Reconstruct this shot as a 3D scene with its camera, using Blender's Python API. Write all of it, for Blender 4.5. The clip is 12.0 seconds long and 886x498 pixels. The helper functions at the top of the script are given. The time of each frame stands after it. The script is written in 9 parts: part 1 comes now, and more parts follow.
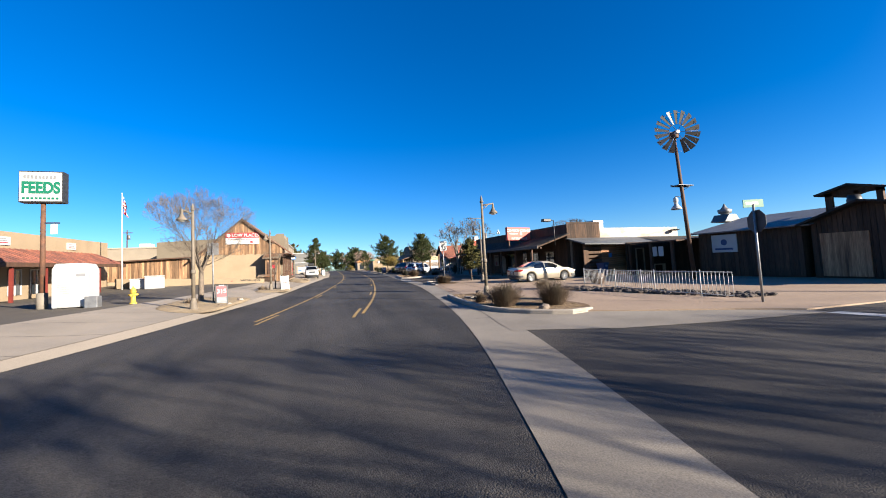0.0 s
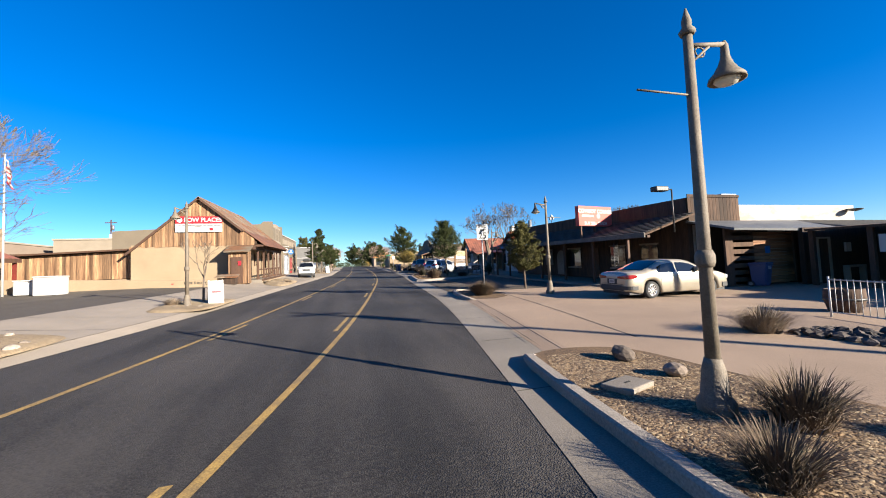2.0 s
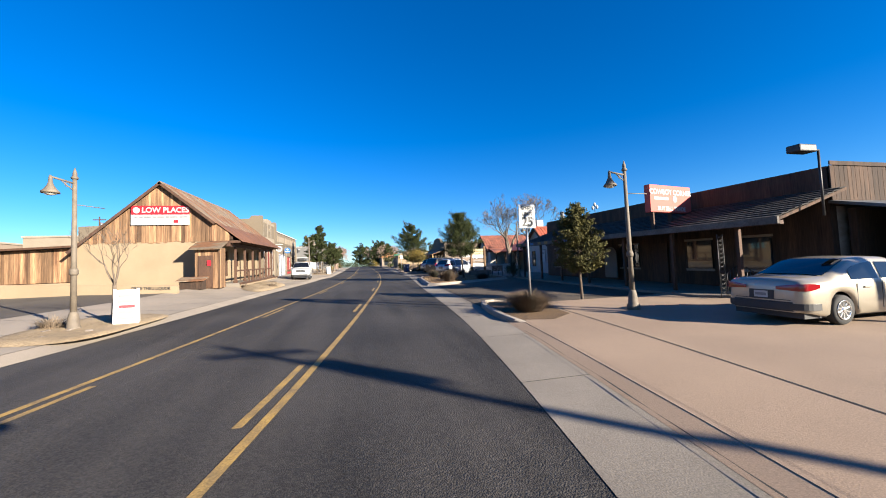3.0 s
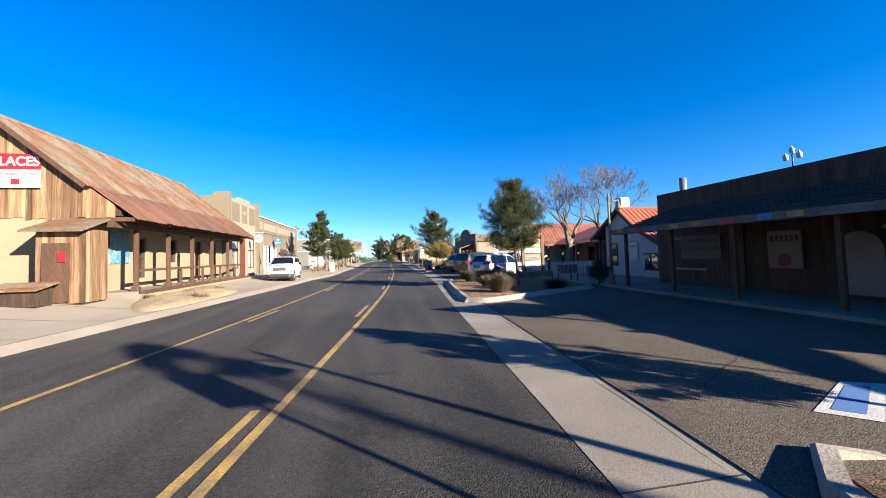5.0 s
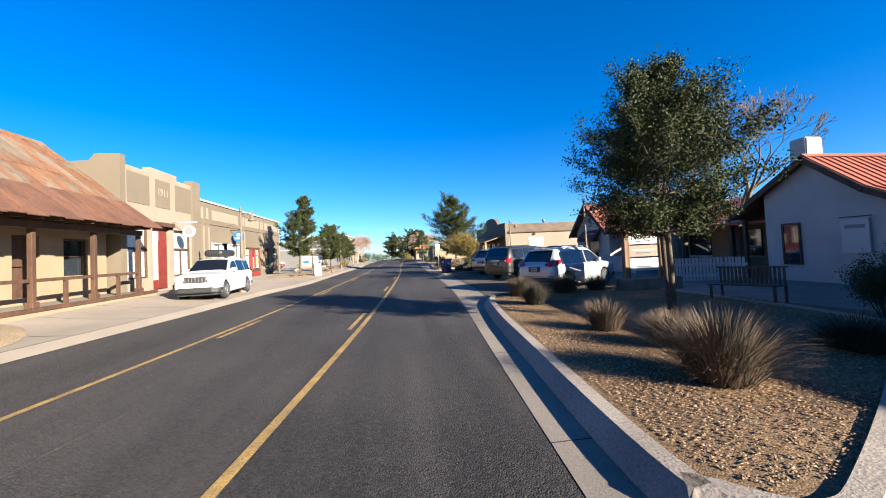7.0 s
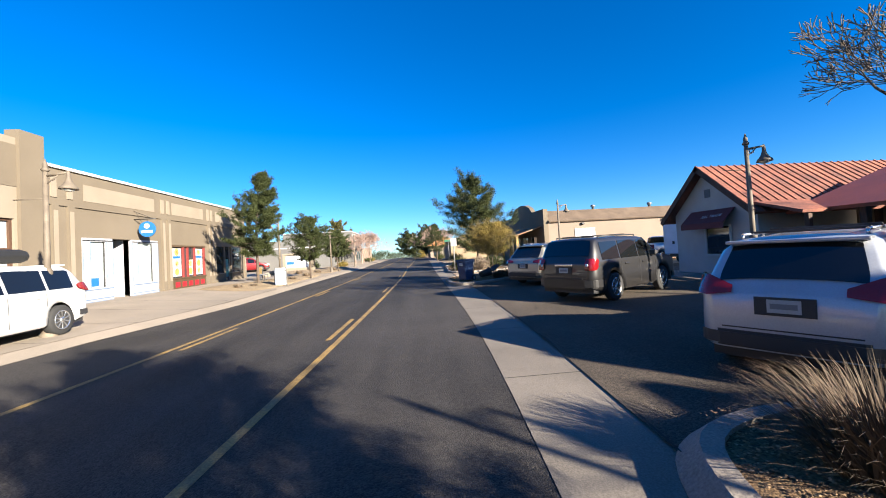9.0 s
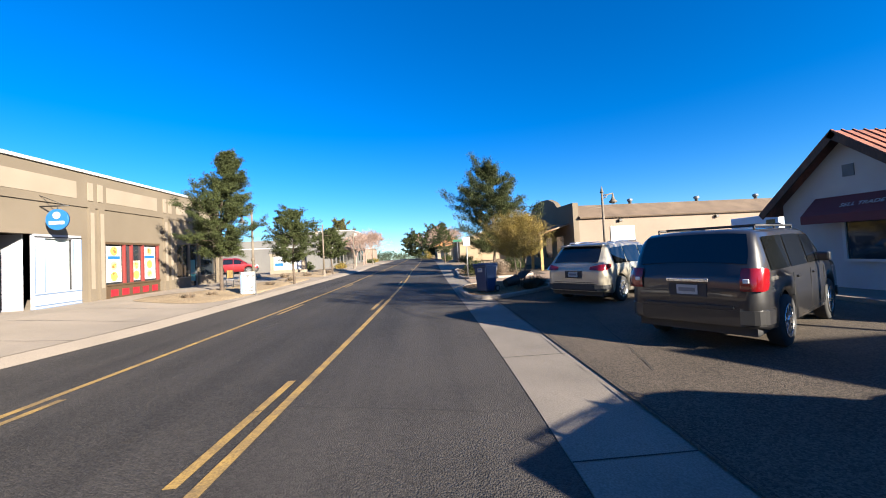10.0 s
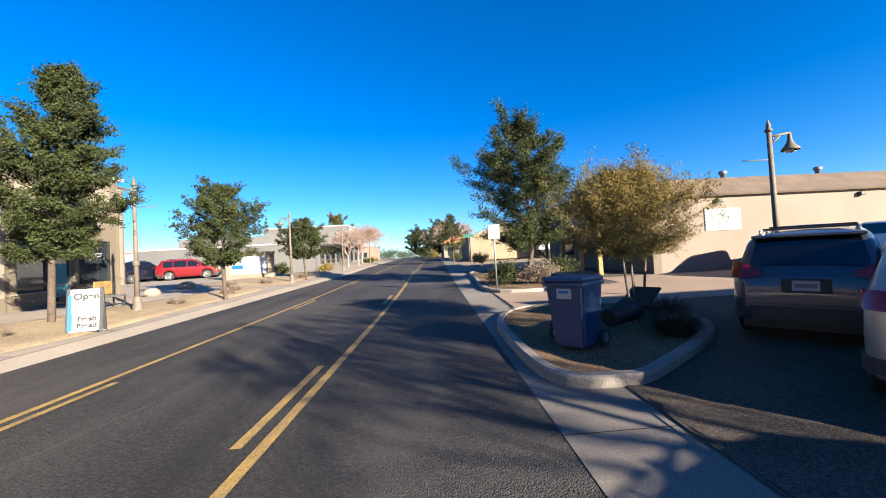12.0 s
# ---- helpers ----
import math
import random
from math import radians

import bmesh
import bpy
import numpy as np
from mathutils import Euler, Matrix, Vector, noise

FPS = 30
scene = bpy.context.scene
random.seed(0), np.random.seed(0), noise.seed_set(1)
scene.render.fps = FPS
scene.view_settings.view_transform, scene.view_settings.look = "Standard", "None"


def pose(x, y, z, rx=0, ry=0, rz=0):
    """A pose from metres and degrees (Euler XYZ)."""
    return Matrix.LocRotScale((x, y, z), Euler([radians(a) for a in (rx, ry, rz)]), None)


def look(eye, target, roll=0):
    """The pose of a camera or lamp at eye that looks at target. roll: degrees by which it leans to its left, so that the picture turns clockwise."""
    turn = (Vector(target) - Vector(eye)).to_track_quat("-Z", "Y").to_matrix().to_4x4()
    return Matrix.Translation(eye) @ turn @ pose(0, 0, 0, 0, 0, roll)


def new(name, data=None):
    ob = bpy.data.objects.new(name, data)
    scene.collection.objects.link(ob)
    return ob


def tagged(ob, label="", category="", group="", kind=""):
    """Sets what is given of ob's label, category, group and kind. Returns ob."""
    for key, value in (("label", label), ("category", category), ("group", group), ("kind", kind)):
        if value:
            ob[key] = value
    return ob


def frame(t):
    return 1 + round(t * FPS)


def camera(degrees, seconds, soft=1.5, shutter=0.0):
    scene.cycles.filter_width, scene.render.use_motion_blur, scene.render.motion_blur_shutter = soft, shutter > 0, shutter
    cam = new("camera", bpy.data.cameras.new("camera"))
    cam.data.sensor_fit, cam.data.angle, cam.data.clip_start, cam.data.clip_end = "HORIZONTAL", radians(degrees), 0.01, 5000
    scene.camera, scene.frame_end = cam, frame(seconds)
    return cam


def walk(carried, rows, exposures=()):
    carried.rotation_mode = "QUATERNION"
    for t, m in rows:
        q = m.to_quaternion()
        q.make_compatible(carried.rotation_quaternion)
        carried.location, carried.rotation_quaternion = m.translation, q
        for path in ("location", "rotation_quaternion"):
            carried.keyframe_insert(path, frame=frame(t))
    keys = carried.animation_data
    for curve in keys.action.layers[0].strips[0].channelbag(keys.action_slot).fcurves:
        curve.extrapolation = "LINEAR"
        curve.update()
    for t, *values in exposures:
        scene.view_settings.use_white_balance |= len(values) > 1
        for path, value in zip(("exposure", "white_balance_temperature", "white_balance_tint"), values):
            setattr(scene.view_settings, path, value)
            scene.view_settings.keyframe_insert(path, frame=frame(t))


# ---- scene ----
cam = camera(98.76, 12.0, soft=1.0)
ROWS = [
    (0.0, -0.000, 0.000, 1.718, -18.278, 3.551, 2.916),
    (0.5, 0.885, 3.027, 1.830, -17.490, 3.338, 2.738),
    (1.0, 1.698, 6.059, 1.935, -16.778, 3.256, 2.562),
    (1.5, 2.387, 8.987, 2.041, -15.992, 3.128, 2.551),
    (2.0, 3.046, 11.843, 2.151, -15.123, 3.074, 2.407),
    (2.5, 3.619, 14.842, 2.217, -14.281, 3.065, 2.489),
    (3.0, 4.122, 17.724, 2.271, -13.697, 3.118, 2.396),
    (3.2, 4.297, 18.843, 2.299, -13.481, 3.174, 2.351),
    (4.8, 5.733, 28.104, 2.563, -10.524, 2.602, 1.754),
    (5.0, 5.911, 29.315, 2.597, -10.280, 2.540, 1.761),
    (5.5, 6.319, 32.235, 2.686, -9.700, 2.399, 2.049),
    (6.0, 6.680, 35.096, 2.778, -9.113, 2.320, 2.441),
    (6.5, 7.033, 37.946, 2.866, -8.537, 2.127, 2.466),
    (7.0, 7.392, 40.718, 2.943, -7.851, 2.068, 2.794),
    (7.5, 7.717, 43.377, 3.013, -7.070, 1.908, 3.169),
    (7.7, 7.838, 44.423, 3.042, -6.721, 1.861, 3.250),
    (9.3, 8.941, 52.736, 3.286, -4.934, 1.797, 3.234),
    (9.5, 8.987, 53.770, 3.314, -4.696, 1.865, 3.149),
    (10.0, 9.038, 56.251, 3.376, -4.254, 2.006, 2.893),
    (10.5, 9.078, 58.595, 3.422, -3.869, 1.897, 3.072),
    (11.0, 9.149, 60.857, 3.476, -3.556, 2.040, 3.041),
    (11.5, 9.265, 62.993, 3.531, -3.593, 1.933, 3.178),
    (12.0, 9.402, 65.058, 3.598, -3.376, 1.728, 3.200),
]
walk(cam, [(t, pose(x, y, z, 90 + pitch, roll, yaw)) for t, x, y, z, yaw, pitch, roll in ROWS], [(0.0, 1.9), (3.0, 1.95), (5.0, 2.18), (12.0, 2.18)])

# ---- light ----
SUN_AZ = math.atan2(0.675, -0.738)          # the sun stands behind the start, to the right
SUN_EL = radians(18.1)
SUN_DIR = Vector((0.675 * math.cos(SUN_EL), -0.738 * math.cos(SUN_EL), math.sin(SUN_EL)))
world = bpy.data.worlds.new("sky")
scene.world = world
world.use_nodes = True
sky = world.node_tree.nodes.new("ShaderNodeTexSky")
sky.sky_type = "NISHITA"
sky.sun_disc = False
sky.sun_elevation = SUN_EL
sky.sun_rotation = SUN_AZ
sky.air_density, sky.dust_density, sky.ozone_density = 1.0, 0.0, 6.0
back = world.node_tree.nodes["Background"]
back.inputs["Strength"].default_value = 0.053
deep = world.node_tree.nodes.new("ShaderNodeHueSaturation")
# the sky is deepest opposite the sun and paler round it
sky_at = world.node_tree.nodes.new("ShaderNodeTexCoord")
sunward = world.node_tree.nodes.new("ShaderNodeVectorMath")
sunward.operation = "DOT_PRODUCT"
sunward.inputs[1].default_value = SUN_DIR
paler = world.node_tree.nodes.new("ShaderNodeMapRange")
paler.interpolation_type = "SMOOTHSTEP"
paler.inputs["From Min"].default_value, paler.inputs["From Max"].default_value = 0.35, 0.85
paler.inputs["To Min"].default_value, paler.inputs["To Max"].default_value = 1.25, 1.1
world.node_tree.links.new(sky_at.outputs["Generated"], sunward.inputs[0])
world.node_tree.links.new(sunward.outputs["Value"], paler.inputs["Value"])
world.node_tree.links.new(paler.outputs["Result"], deep.inputs["Saturation"])
deep.inputs["Hue"].default_value = 0.509
world.node_tree.links.new(sky.outputs[0], deep.inputs["Color"])
world.node_tree.links.new(deep.outputs[0], back.inputs["Color"])
sun_data = bpy.data.lights.new("sun", "SUN")
sun_data.energy, sun_data.angle, sun_data.color = 5.0, radians(0.55), (1.0, 0.90, 0.75)
sun = new("sun", sun_data)
sun.matrix_world = look(SUN_DIR * 60, (0, 0, 0))


# ---- materials ----
def mat(name, col, col2=None, rough=0.8, scale=3.0, fine=40.0, bump=0.15, metal=0.0, amount=0.6, spec=0.4, stretch=(1, 1, 1), island=0.0, coat=0.0, sharp=0.18):
    """A surface with broad stains, fine grain, and relief at real size."""
    m = bpy.data.materials.new(name)
    m.use_nodes = True
    nt = m.node_tree
    N, Lk = nt.nodes, nt.links
    b = N["Principled BSDF"]
    b.inputs["Roughness"].default_value = rough
    b.inputs["Metallic"].default_value = metal
    b.inputs["Specular IOR Level"].default_value = spec
    b.inputs["Coat Weight"].default_value = coat
    b.inputs["Coat Roughness"].default_value = 0.05
    tc = N.new("ShaderNodeTexCoord")
    mp = N.new("ShaderNodeMapping")
    mp.inputs["Scale"].default_value = stretch
    Lk.new(tc.outputs["Object"], mp.inputs["Vector"])
    n1 = N.new("ShaderNodeTexNoise")
    n1.inputs["Scale"].default_value, n1.inputs["Detail"].default_value = scale, 6
    n2 = N.new("ShaderNodeTexNoise")
    n2.inputs["Scale"].default_value, n2.inputs["Detail"].default_value = fine, 4
    Lk.new(mp.outputs[0], n1.inputs["Vector"])
    Lk.new(mp.outputs[0], n2.inputs["Vector"])
    if col2 is None:
        col2 = tuple(c * 0.72 for c in col)
    r1 = N.new("ShaderNodeValToRGB")
    r1.color_ramp.elements[0].position, r1.color_ramp.elements[1].position = 0.5 - sharp, 0.5 + sharp
    r1.color_ramp.elements[0].color, r1.color_ramp.elements[1].color = (*col2, 1), (*col, 1)
    Lk.new(n1.outputs["Fac"], r1.inputs["Fac"])
    mx = N.new("ShaderNodeMix")
    mx.data_type, mx.blend_type = "RGBA", "OVERLAY"
    mx.inputs["Factor"].default_value = amount
    Lk.new(r1.outputs["Color"], mx.inputs["A"])
    Lk.new(n2.outputs["Fac"], mx.inputs["B"])
    last = mx.outputs["Result"]
    if island:
        oi = N.new("ShaderNodeObjectInfo")
        hs = N.new("ShaderNodeHueSaturation")
        mr = N.new("ShaderNodeMapRange")
        mr.inputs["To Min"].default_value, mr.inputs["To Max"].default_value = 1 - island, 1 + island
        Lk.new(oi.outputs["Random"], mr.inputs["Value"])
        Lk.new(mr.outputs["Result"], hs.inputs["Value"])
        Lk.new(last, hs.inputs["Color"])
        last = hs.outputs["Color"]
    Lk.new(last, b.inputs["Base Color"])
    if bump:
        bp = N.new("ShaderNodeBump")
        bp.inputs["Strength"].default_value, bp.inputs["Distance"].default_value = bump, 0.02
        Lk.new(n2.outputs["Fac"], bp.inputs["Height"])
        Lk.new(bp.outputs["Normal"], b.inputs["Normal"])
    return m


def plain(name, col, rough=0.5, metal=0.0, coat=0.0, emit=0.0, spec=0.5, bump=0.0):
    m = mat(name, col, tuple(c * 0.9 for c in col), rough, 2.0, 60.0, bump, metal, 0.15, spec, coat=coat)
    return m


def glassy(name, col=(0.02, 0.025, 0.03), rough=0.04):
    m = bpy.data.materials.new(name)
    m.use_nodes = True
    b = m.node_tree.nodes["Principled BSDF"]
    b.inputs["Base Color"].default_value = (*col, 1)
    b.inputs["Roughness"].default_value = rough
    b.inputs["Specular IOR Level"].default_value = 0.8
    return m


def speckled(name, col, col2, cell, rough=0.85, bump=0.6, streak=0.0, contrast=0.5, patchy=0.35):
    """Stony ground: cells of varied tone with relief, broad stains, and worn streaks along the road."""
    m = bpy.data.materials.new(name)
    m.use_nodes = True
    N, Lk = m.node_tree.nodes, m.node_tree.links
    b = N["Principled BSDF"]
    b.inputs["Roughness"].default_value = rough
    b.inputs["Specular IOR Level"].default_value = 0.3
    tc = N.new("ShaderNodeTexCoord")
    vo = N.new("ShaderNodeTexVoronoi")
    vo.inputs["Scale"].default_value = cell
    Lk.new(tc.outputs["Object"], vo.inputs["Vector"])
    sp = N.new("ShaderNodeSeparateColor")
    Lk.new(vo.outputs["Color"], sp.inputs["Color"])
    big = N.new("ShaderNodeTexNoise")
    big.inputs["Scale"].default_value, big.inputs["Detail"].default_value = patchy, 7
    Lk.new(tc.outputs["Object"], big.inputs["Vector"])
    mp = N.new("ShaderNodeMapping")
    mp.inputs["Scale"].default_value = (1.3, 0.07, 1)
    mp.inputs["Rotation"].default_value = (0, 0, 0.14)
    Lk.new(tc.outputs["Object"], mp.inputs["Vector"])
    st = N.new("ShaderNodeTexNoise")
    st.inputs["Scale"].default_value, st.inputs["Detail"].default_value = 1.0, 5
    Lk.new(mp.outputs[0], st.inputs["Vector"])
    mix = N.new("ShaderNodeMix")
    mix.data_type = "RGBA"
    mix.inputs["A"].default_value, mix.inputs["B"].default_value = (*col2, 1), (*col, 1)
    ad = N.new("ShaderNodeMath")
    ad.operation = "MULTIPLY_ADD"
    ad.inputs[1].default_value, ad.inputs[2].default_value = contrast, 0.5 - contrast * 0.5
    Lk.new(sp.outputs[0], ad.inputs[0])
    a2 = N.new("ShaderNodeMath")
    a2.operation = "MULTIPLY_ADD"
    a2.inputs[1].default_value, a2.inputs[2].default_value = 1.6, -0.8
    Lk.new(big.outputs["Fac"], a2.inputs[0])
    a3 = N.new("ShaderNodeMath")
    Lk.new(ad.outputs[0], a3.inputs[0])
    Lk.new(a2.outputs[0], a3.inputs[1])
    a4 = N.new("ShaderNodeMath")
    a4.operation = "MULTIPLY_ADD"
    a4.inputs[1].default_value, a4.inputs[2].default_value = streak * 3, -streak * 1.5
    Lk.new(st.outputs["Fac"], a4.inputs[0])
    a5 = N.new("ShaderNodeMath")
    a5.use_clamp = True
    Lk.new(a3.outputs[0], a5.inputs[0])
    Lk.new(a4.outputs[0], a5.inputs[1])
    Lk.new(a5.outputs[0], mix.inputs["Factor"])
    Lk.new(mix.outputs["Result"], b.inputs["Base Color"])
    bp = N.new("ShaderNodeBump")
    bp.inputs["Strength"].default_value, bp.inputs["Distance"].default_value = bump, 0.012
    bp.invert = True
    Lk.new(vo.outputs["Distance"], bp.inputs["Height"])
    Lk.new(bp.outputs["Normal"], b.inputs["Normal"])
    return m


ASPHALT = speckled("asphalt", (0.060, 0.053, 0.0465), (0.0135, 0.0122, 0.0112), 62, 0.8, 0.65, 0.5, 0.85, 0.24)
ASPHALT_OLD = speckled("old_asphalt", (0.0543, 0.0467, 0.04), (0.0212, 0.0181, 0.0158), 70, 0.85, 0.5, 0.2, 0.5, 0.3)
AGGREGATE = speckled("exposed_aggregate", (0.117, 0.092, 0.0679), (0.0316, 0.0249, 0.0189), 60, 0.9, 0.5, 0.1, 0.9, 0.3)
LOT = speckled("worn_lot", (0.105, 0.088, 0.07), (0.05, 0.042, 0.034), 60, 0.9, 0.4, 0.2, 0.6, 0.3)
FASCIA = mat("weathered_fascia", (0.13, 0.115, 0.10), (0.08, 0.07, 0.06), 0.85, 2.0, 20, 0.2)
CONCRETE = mat("grey_concrete", (0.195, 0.168, 0.138), (0.135, 0.116, 0.095), 0.85, 0.6, 60, 0.2, amount=0.6)
CONCRETE_TAN = mat("tan_concrete", (0.264, 0.189, 0.132), (0.212, 0.151, 0.106), 0.85, 0.45, 70, 0.2, amount=0.5)
CONCRETE_PALE = mat("pale_concrete", (0.271, 0.226, 0.178), (0.212, 0.178, 0.14), 0.85, 0.5, 60, 0.2, amount=0.5)
KERB = mat("kerb_concrete", (0.271, 0.234, 0.192), (0.189, 0.162, 0.136), 0.85, 1.2, 40, 0.4, amount=0.6)
GRAVEL = speckled("planter_gravel", (0.215, 0.135, 0.07), (0.05, 0.03, 0.016), 60, 0.95, 0.45, 0.0, 0.9, 0.8)
PALE_GRAVEL = speckled("pale_bed_gravel", (0.33, 0.25, 0.155), (0.165, 0.12, 0.072), 40, 0.95, 0.5, 0.0, 0.8, 0.7)
MULCH = speckled("dark_mulch", (0.16, 0.10, 0.055), (0.05, 0.032, 0.02), 45, 0.95, 0.6, 0.0, 0.9, 0.9)
DIRT = mat("dry_dirt", (0.226, 0.166, 0.113), (0.158, 0.117, 0.0792), 0.95, 0.08, 6, 0.5, amount=0.8)
YELLOW = mat("road_paint", (0.34, 0.215, 0.058), (0.17, 0.115, 0.05), 0.7, 3.0, 45, 0.3, amount=0.9)
WHITE_PAINT = mat("white_road_paint", (0.453, 0.438, 0.415), (0.302, 0.294, 0.279), 0.7, 3.0, 45, 0.3, amount=0.8)
STUCCO_CREAM = mat("cream_stucco", (0.253, 0.189, 0.121), (0.212, 0.158, 0.1), 0.9, 0.7, 50, 0.35, amount=0.3)
STUCCO_TAN = mat("tan_stucco", (0.138, 0.112, 0.0804), (0.117, 0.0943, 0.0672), 0.9, 0.5, 60, 0.3, amount=0.3)
STUCCO_LIGHT = mat("beige_trim", (0.224, 0.186, 0.14), (0.195, 0.161, 0.121), 0.85, 0.8, 60, 0.2, amount=0.3)
STUCCO_WHITE = mat("white_stucco", (0.374, 0.37, 0.35), (0.317, 0.307, 0.293), 0.9, 0.9, 55, 0.35, amount=0.3)
STUCCO_PINK = mat("peach_stucco", (0.205, 0.158, 0.122), (0.18, 0.138, 0.106), 0.9, 0.5, 60, 0.3, amount=0.3)
STUCCO_GREY = mat("grey_stucco", (0.131, 0.127, 0.119), (0.108, 0.104, 0.1), 0.9, 0.5, 60, 0.2, amount=0.3)
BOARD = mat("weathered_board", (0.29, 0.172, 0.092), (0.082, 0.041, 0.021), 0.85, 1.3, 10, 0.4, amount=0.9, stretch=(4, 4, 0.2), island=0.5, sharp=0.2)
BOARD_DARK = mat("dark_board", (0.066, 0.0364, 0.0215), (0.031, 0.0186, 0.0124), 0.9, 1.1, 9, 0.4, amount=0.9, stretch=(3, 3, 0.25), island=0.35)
BEAM = mat("stained_beam", (0.0763, 0.0381, 0.0213), (0.0458, 0.0229, 0.0143), 0.75, 1.5, 14, 0.3, amount=0.7, stretch=(3, 3, 0.4))
RUST_ROOF = mat("rusted_metal_roof", (0.150, 0.070, 0.034), (0.150, 0.116, 0.080), 0.8, 0.8, 8, 0.6, amount=0.9, stretch=(0.7, 2.2, 0.7), island=0.2, sharp=0.06)
RUST_PORCH = mat("rusted_porch_roof", (0.140, 0.062, 0.034), (0.092, 0.044, 0.027), 0.8, 1.0, 9, 0.5, amount=0.8, stretch=(0.7, 2.0, 0.7), island=0.15, sharp=0.12)
SHINGLE = mat("dark_shingle", (0.0302, 0.0267, 0.0242), (0.0178, 0.0164, 0.0157), 0.9, 1.0, 20, 0.5, amount=0.8, island=0.4)
SHINGLE_TAN = mat("tan_shingle", (0.185, 0.132, 0.09), (0.115, 0.082, 0.057), 0.9, 1.0, 20, 0.5, amount=0.7, island=0.25)
RED_ROOF = mat("red_metal_roof", (0.298, 0.0804, 0.043), (0.23, 0.066, 0.0402), 0.5, 1.5, 30, 0.1, amount=0.4)
RED_TILE = mat("faded_red_roof", (0.225, 0.078, 0.048), (0.105, 0.042, 0.031), 0.8, 1.2, 16, 0.4, amount=0.8, sharp=0.14)
GREY_ROOF = mat("grey_metal_roof", (0.124, 0.127, 0.131), (0.0858, 0.0894, 0.093), 0.55, 1.5, 30, 0.2, amount=0.5, metal=0.3)
RED_PAINT = mat("red_paint", (0.15, 0.022, 0.015), (0.10, 0.016, 0.012), 0.6, 2.0, 40, 0.1, amount=0.4)
LAMP_PAINT = mat("weathered_lamp_paint", (0.151, 0.124, 0.092), (0.0968, 0.0781, 0.0597), 0.7, 4.0, 50, 0.2, amount=0.5)
STEEL = mat("galvanised_steel", (0.241, 0.241, 0.241), (0.172, 0.172, 0.178), 0.5, 5.0, 40, 0.1, metal=0.6, amount=0.4)
DARK_STEEL = mat("dark_steel", (0.05, 0.05, 0.052), (0.035, 0.034, 0.034), 0.5, 5.0, 40, 0.1, metal=0.5, amount=0.4)
RUSTY = mat("rusty_steel", (0.115, 0.0488, 0.0258), (0.0631, 0.0344, 0.023), 0.8, 4.0, 30, 0.3, amount=0.7)
WHITE = plain("white_paint", (0.379, 0.373, 0.362), 0.55)
SIGN_RED = plain("sign_red", (0.27, 0.010, 0.018), 0.5)
SIGN_WHITE = plain("sign_white", (0.379, 0.376, 0.367), 0.5)
SIGN_BLUE = plain("sign_blue", (0.0115, 0.109, 0.316), 0.45)
SIGN_GREEN = plain("sign_green", (0.00574, 0.115, 0.0631), 0.45)
BLACK = plain("black_paint", (0.018, 0.018, 0.018), 0.55)
GREY_PRINT = plain("grey_print", (0.172, 0.172, 0.178), 0.6)
GLASS = glassy("window_glass")
BLIND = plain("pale_window_blind", (0.36, 0.37, 0.36), 0.3, coat=0.9)
BLADE = mat("grey_blade", (0.036, 0.034, 0.034), (0.02, 0.02, 0.021), 0.8, 4.0, 40, 0.1, spec=0.2)
BARK = mat("tree_bark", (0.0976, 0.0717, 0.0517), (0.0517, 0.039, 0.0287), 0.95, 5.0, 30, 0.6, amount=0.8)
BARK_PALE = mat("pale_bark", (0.146, 0.114, 0.0863), (0.0945, 0.0732, 0.0559), 0.9, 5.0, 30, 0.4, amount=0.7)
LEAF = mat("oak_leaf", (0.046, 0.056, 0.019), (0.024, 0.030, 0.011), 0.65, 1.5, 14, 0.0, amount=0.6, spec=0.12)
LEAF_YELLOW = mat("yellowing_leaf", (0.208, 0.142, 0.0331), (0.104, 0.0898, 0.0284), 0.7, 0.9, 14, 0.0, amount=0.6, spec=0.15)
LEAF_OLIVE = mat("olive_leaf", (0.091, 0.0805, 0.0245), (0.042, 0.042, 0.014), 0.7, 0.9, 14, 0.0, amount=0.6, spec=0.15)
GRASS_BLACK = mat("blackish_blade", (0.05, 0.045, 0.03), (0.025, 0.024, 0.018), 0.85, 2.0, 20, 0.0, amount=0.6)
LEAF_BLUE = mat("conifer_needle", (0.042, 0.055, 0.030), (0.022, 0.032, 0.018), 0.7, 1.5, 14, 0.0, amount=0.6, spec=0.15)
GRASS_DRY = mat("dry_blade", (0.25, 0.185, 0.13), (0.10, 0.08, 0.058), 0.85, 2.0, 20, 0.0, amount=0.6)
GRASS_DARK = mat("dark_blade", (0.13, 0.085, 0.055), (0.055, 0.045, 0.03), 0.85, 2.0, 20, 0.0, amount=0.6)
ROCK = mat("landscape_rock", (0.172, 0.134, 0.107), (0.0918, 0.0717, 0.0574), 0.9, 2.5, 25, 0.6, amount=0.7, island=0.35)
ROCK_PALE = mat("pale_rock", (0.26, 0.22, 0.18), (0.15, 0.12, 0.095), 0.9, 2.5, 25, 0.6, amount=0.7, island=0.35)
ROCK_DARK = mat("dark_river_rock", (0.0746, 0.0574, 0.0488), (0.0373, 0.0298, 0.0264), 0.85, 3.0, 25, 0.5, amount=0.7, island=0.45)
TYRE = plain("tyre_rubber", (0.022, 0.022, 0.022), 0.85)
CHROME = plain("bright_metal", (0.62, 0.62, 0.62), 0.22, 0.9)
PLASTIC = plain("dark_plastic", (0.025, 0.025, 0.026), 0.6)
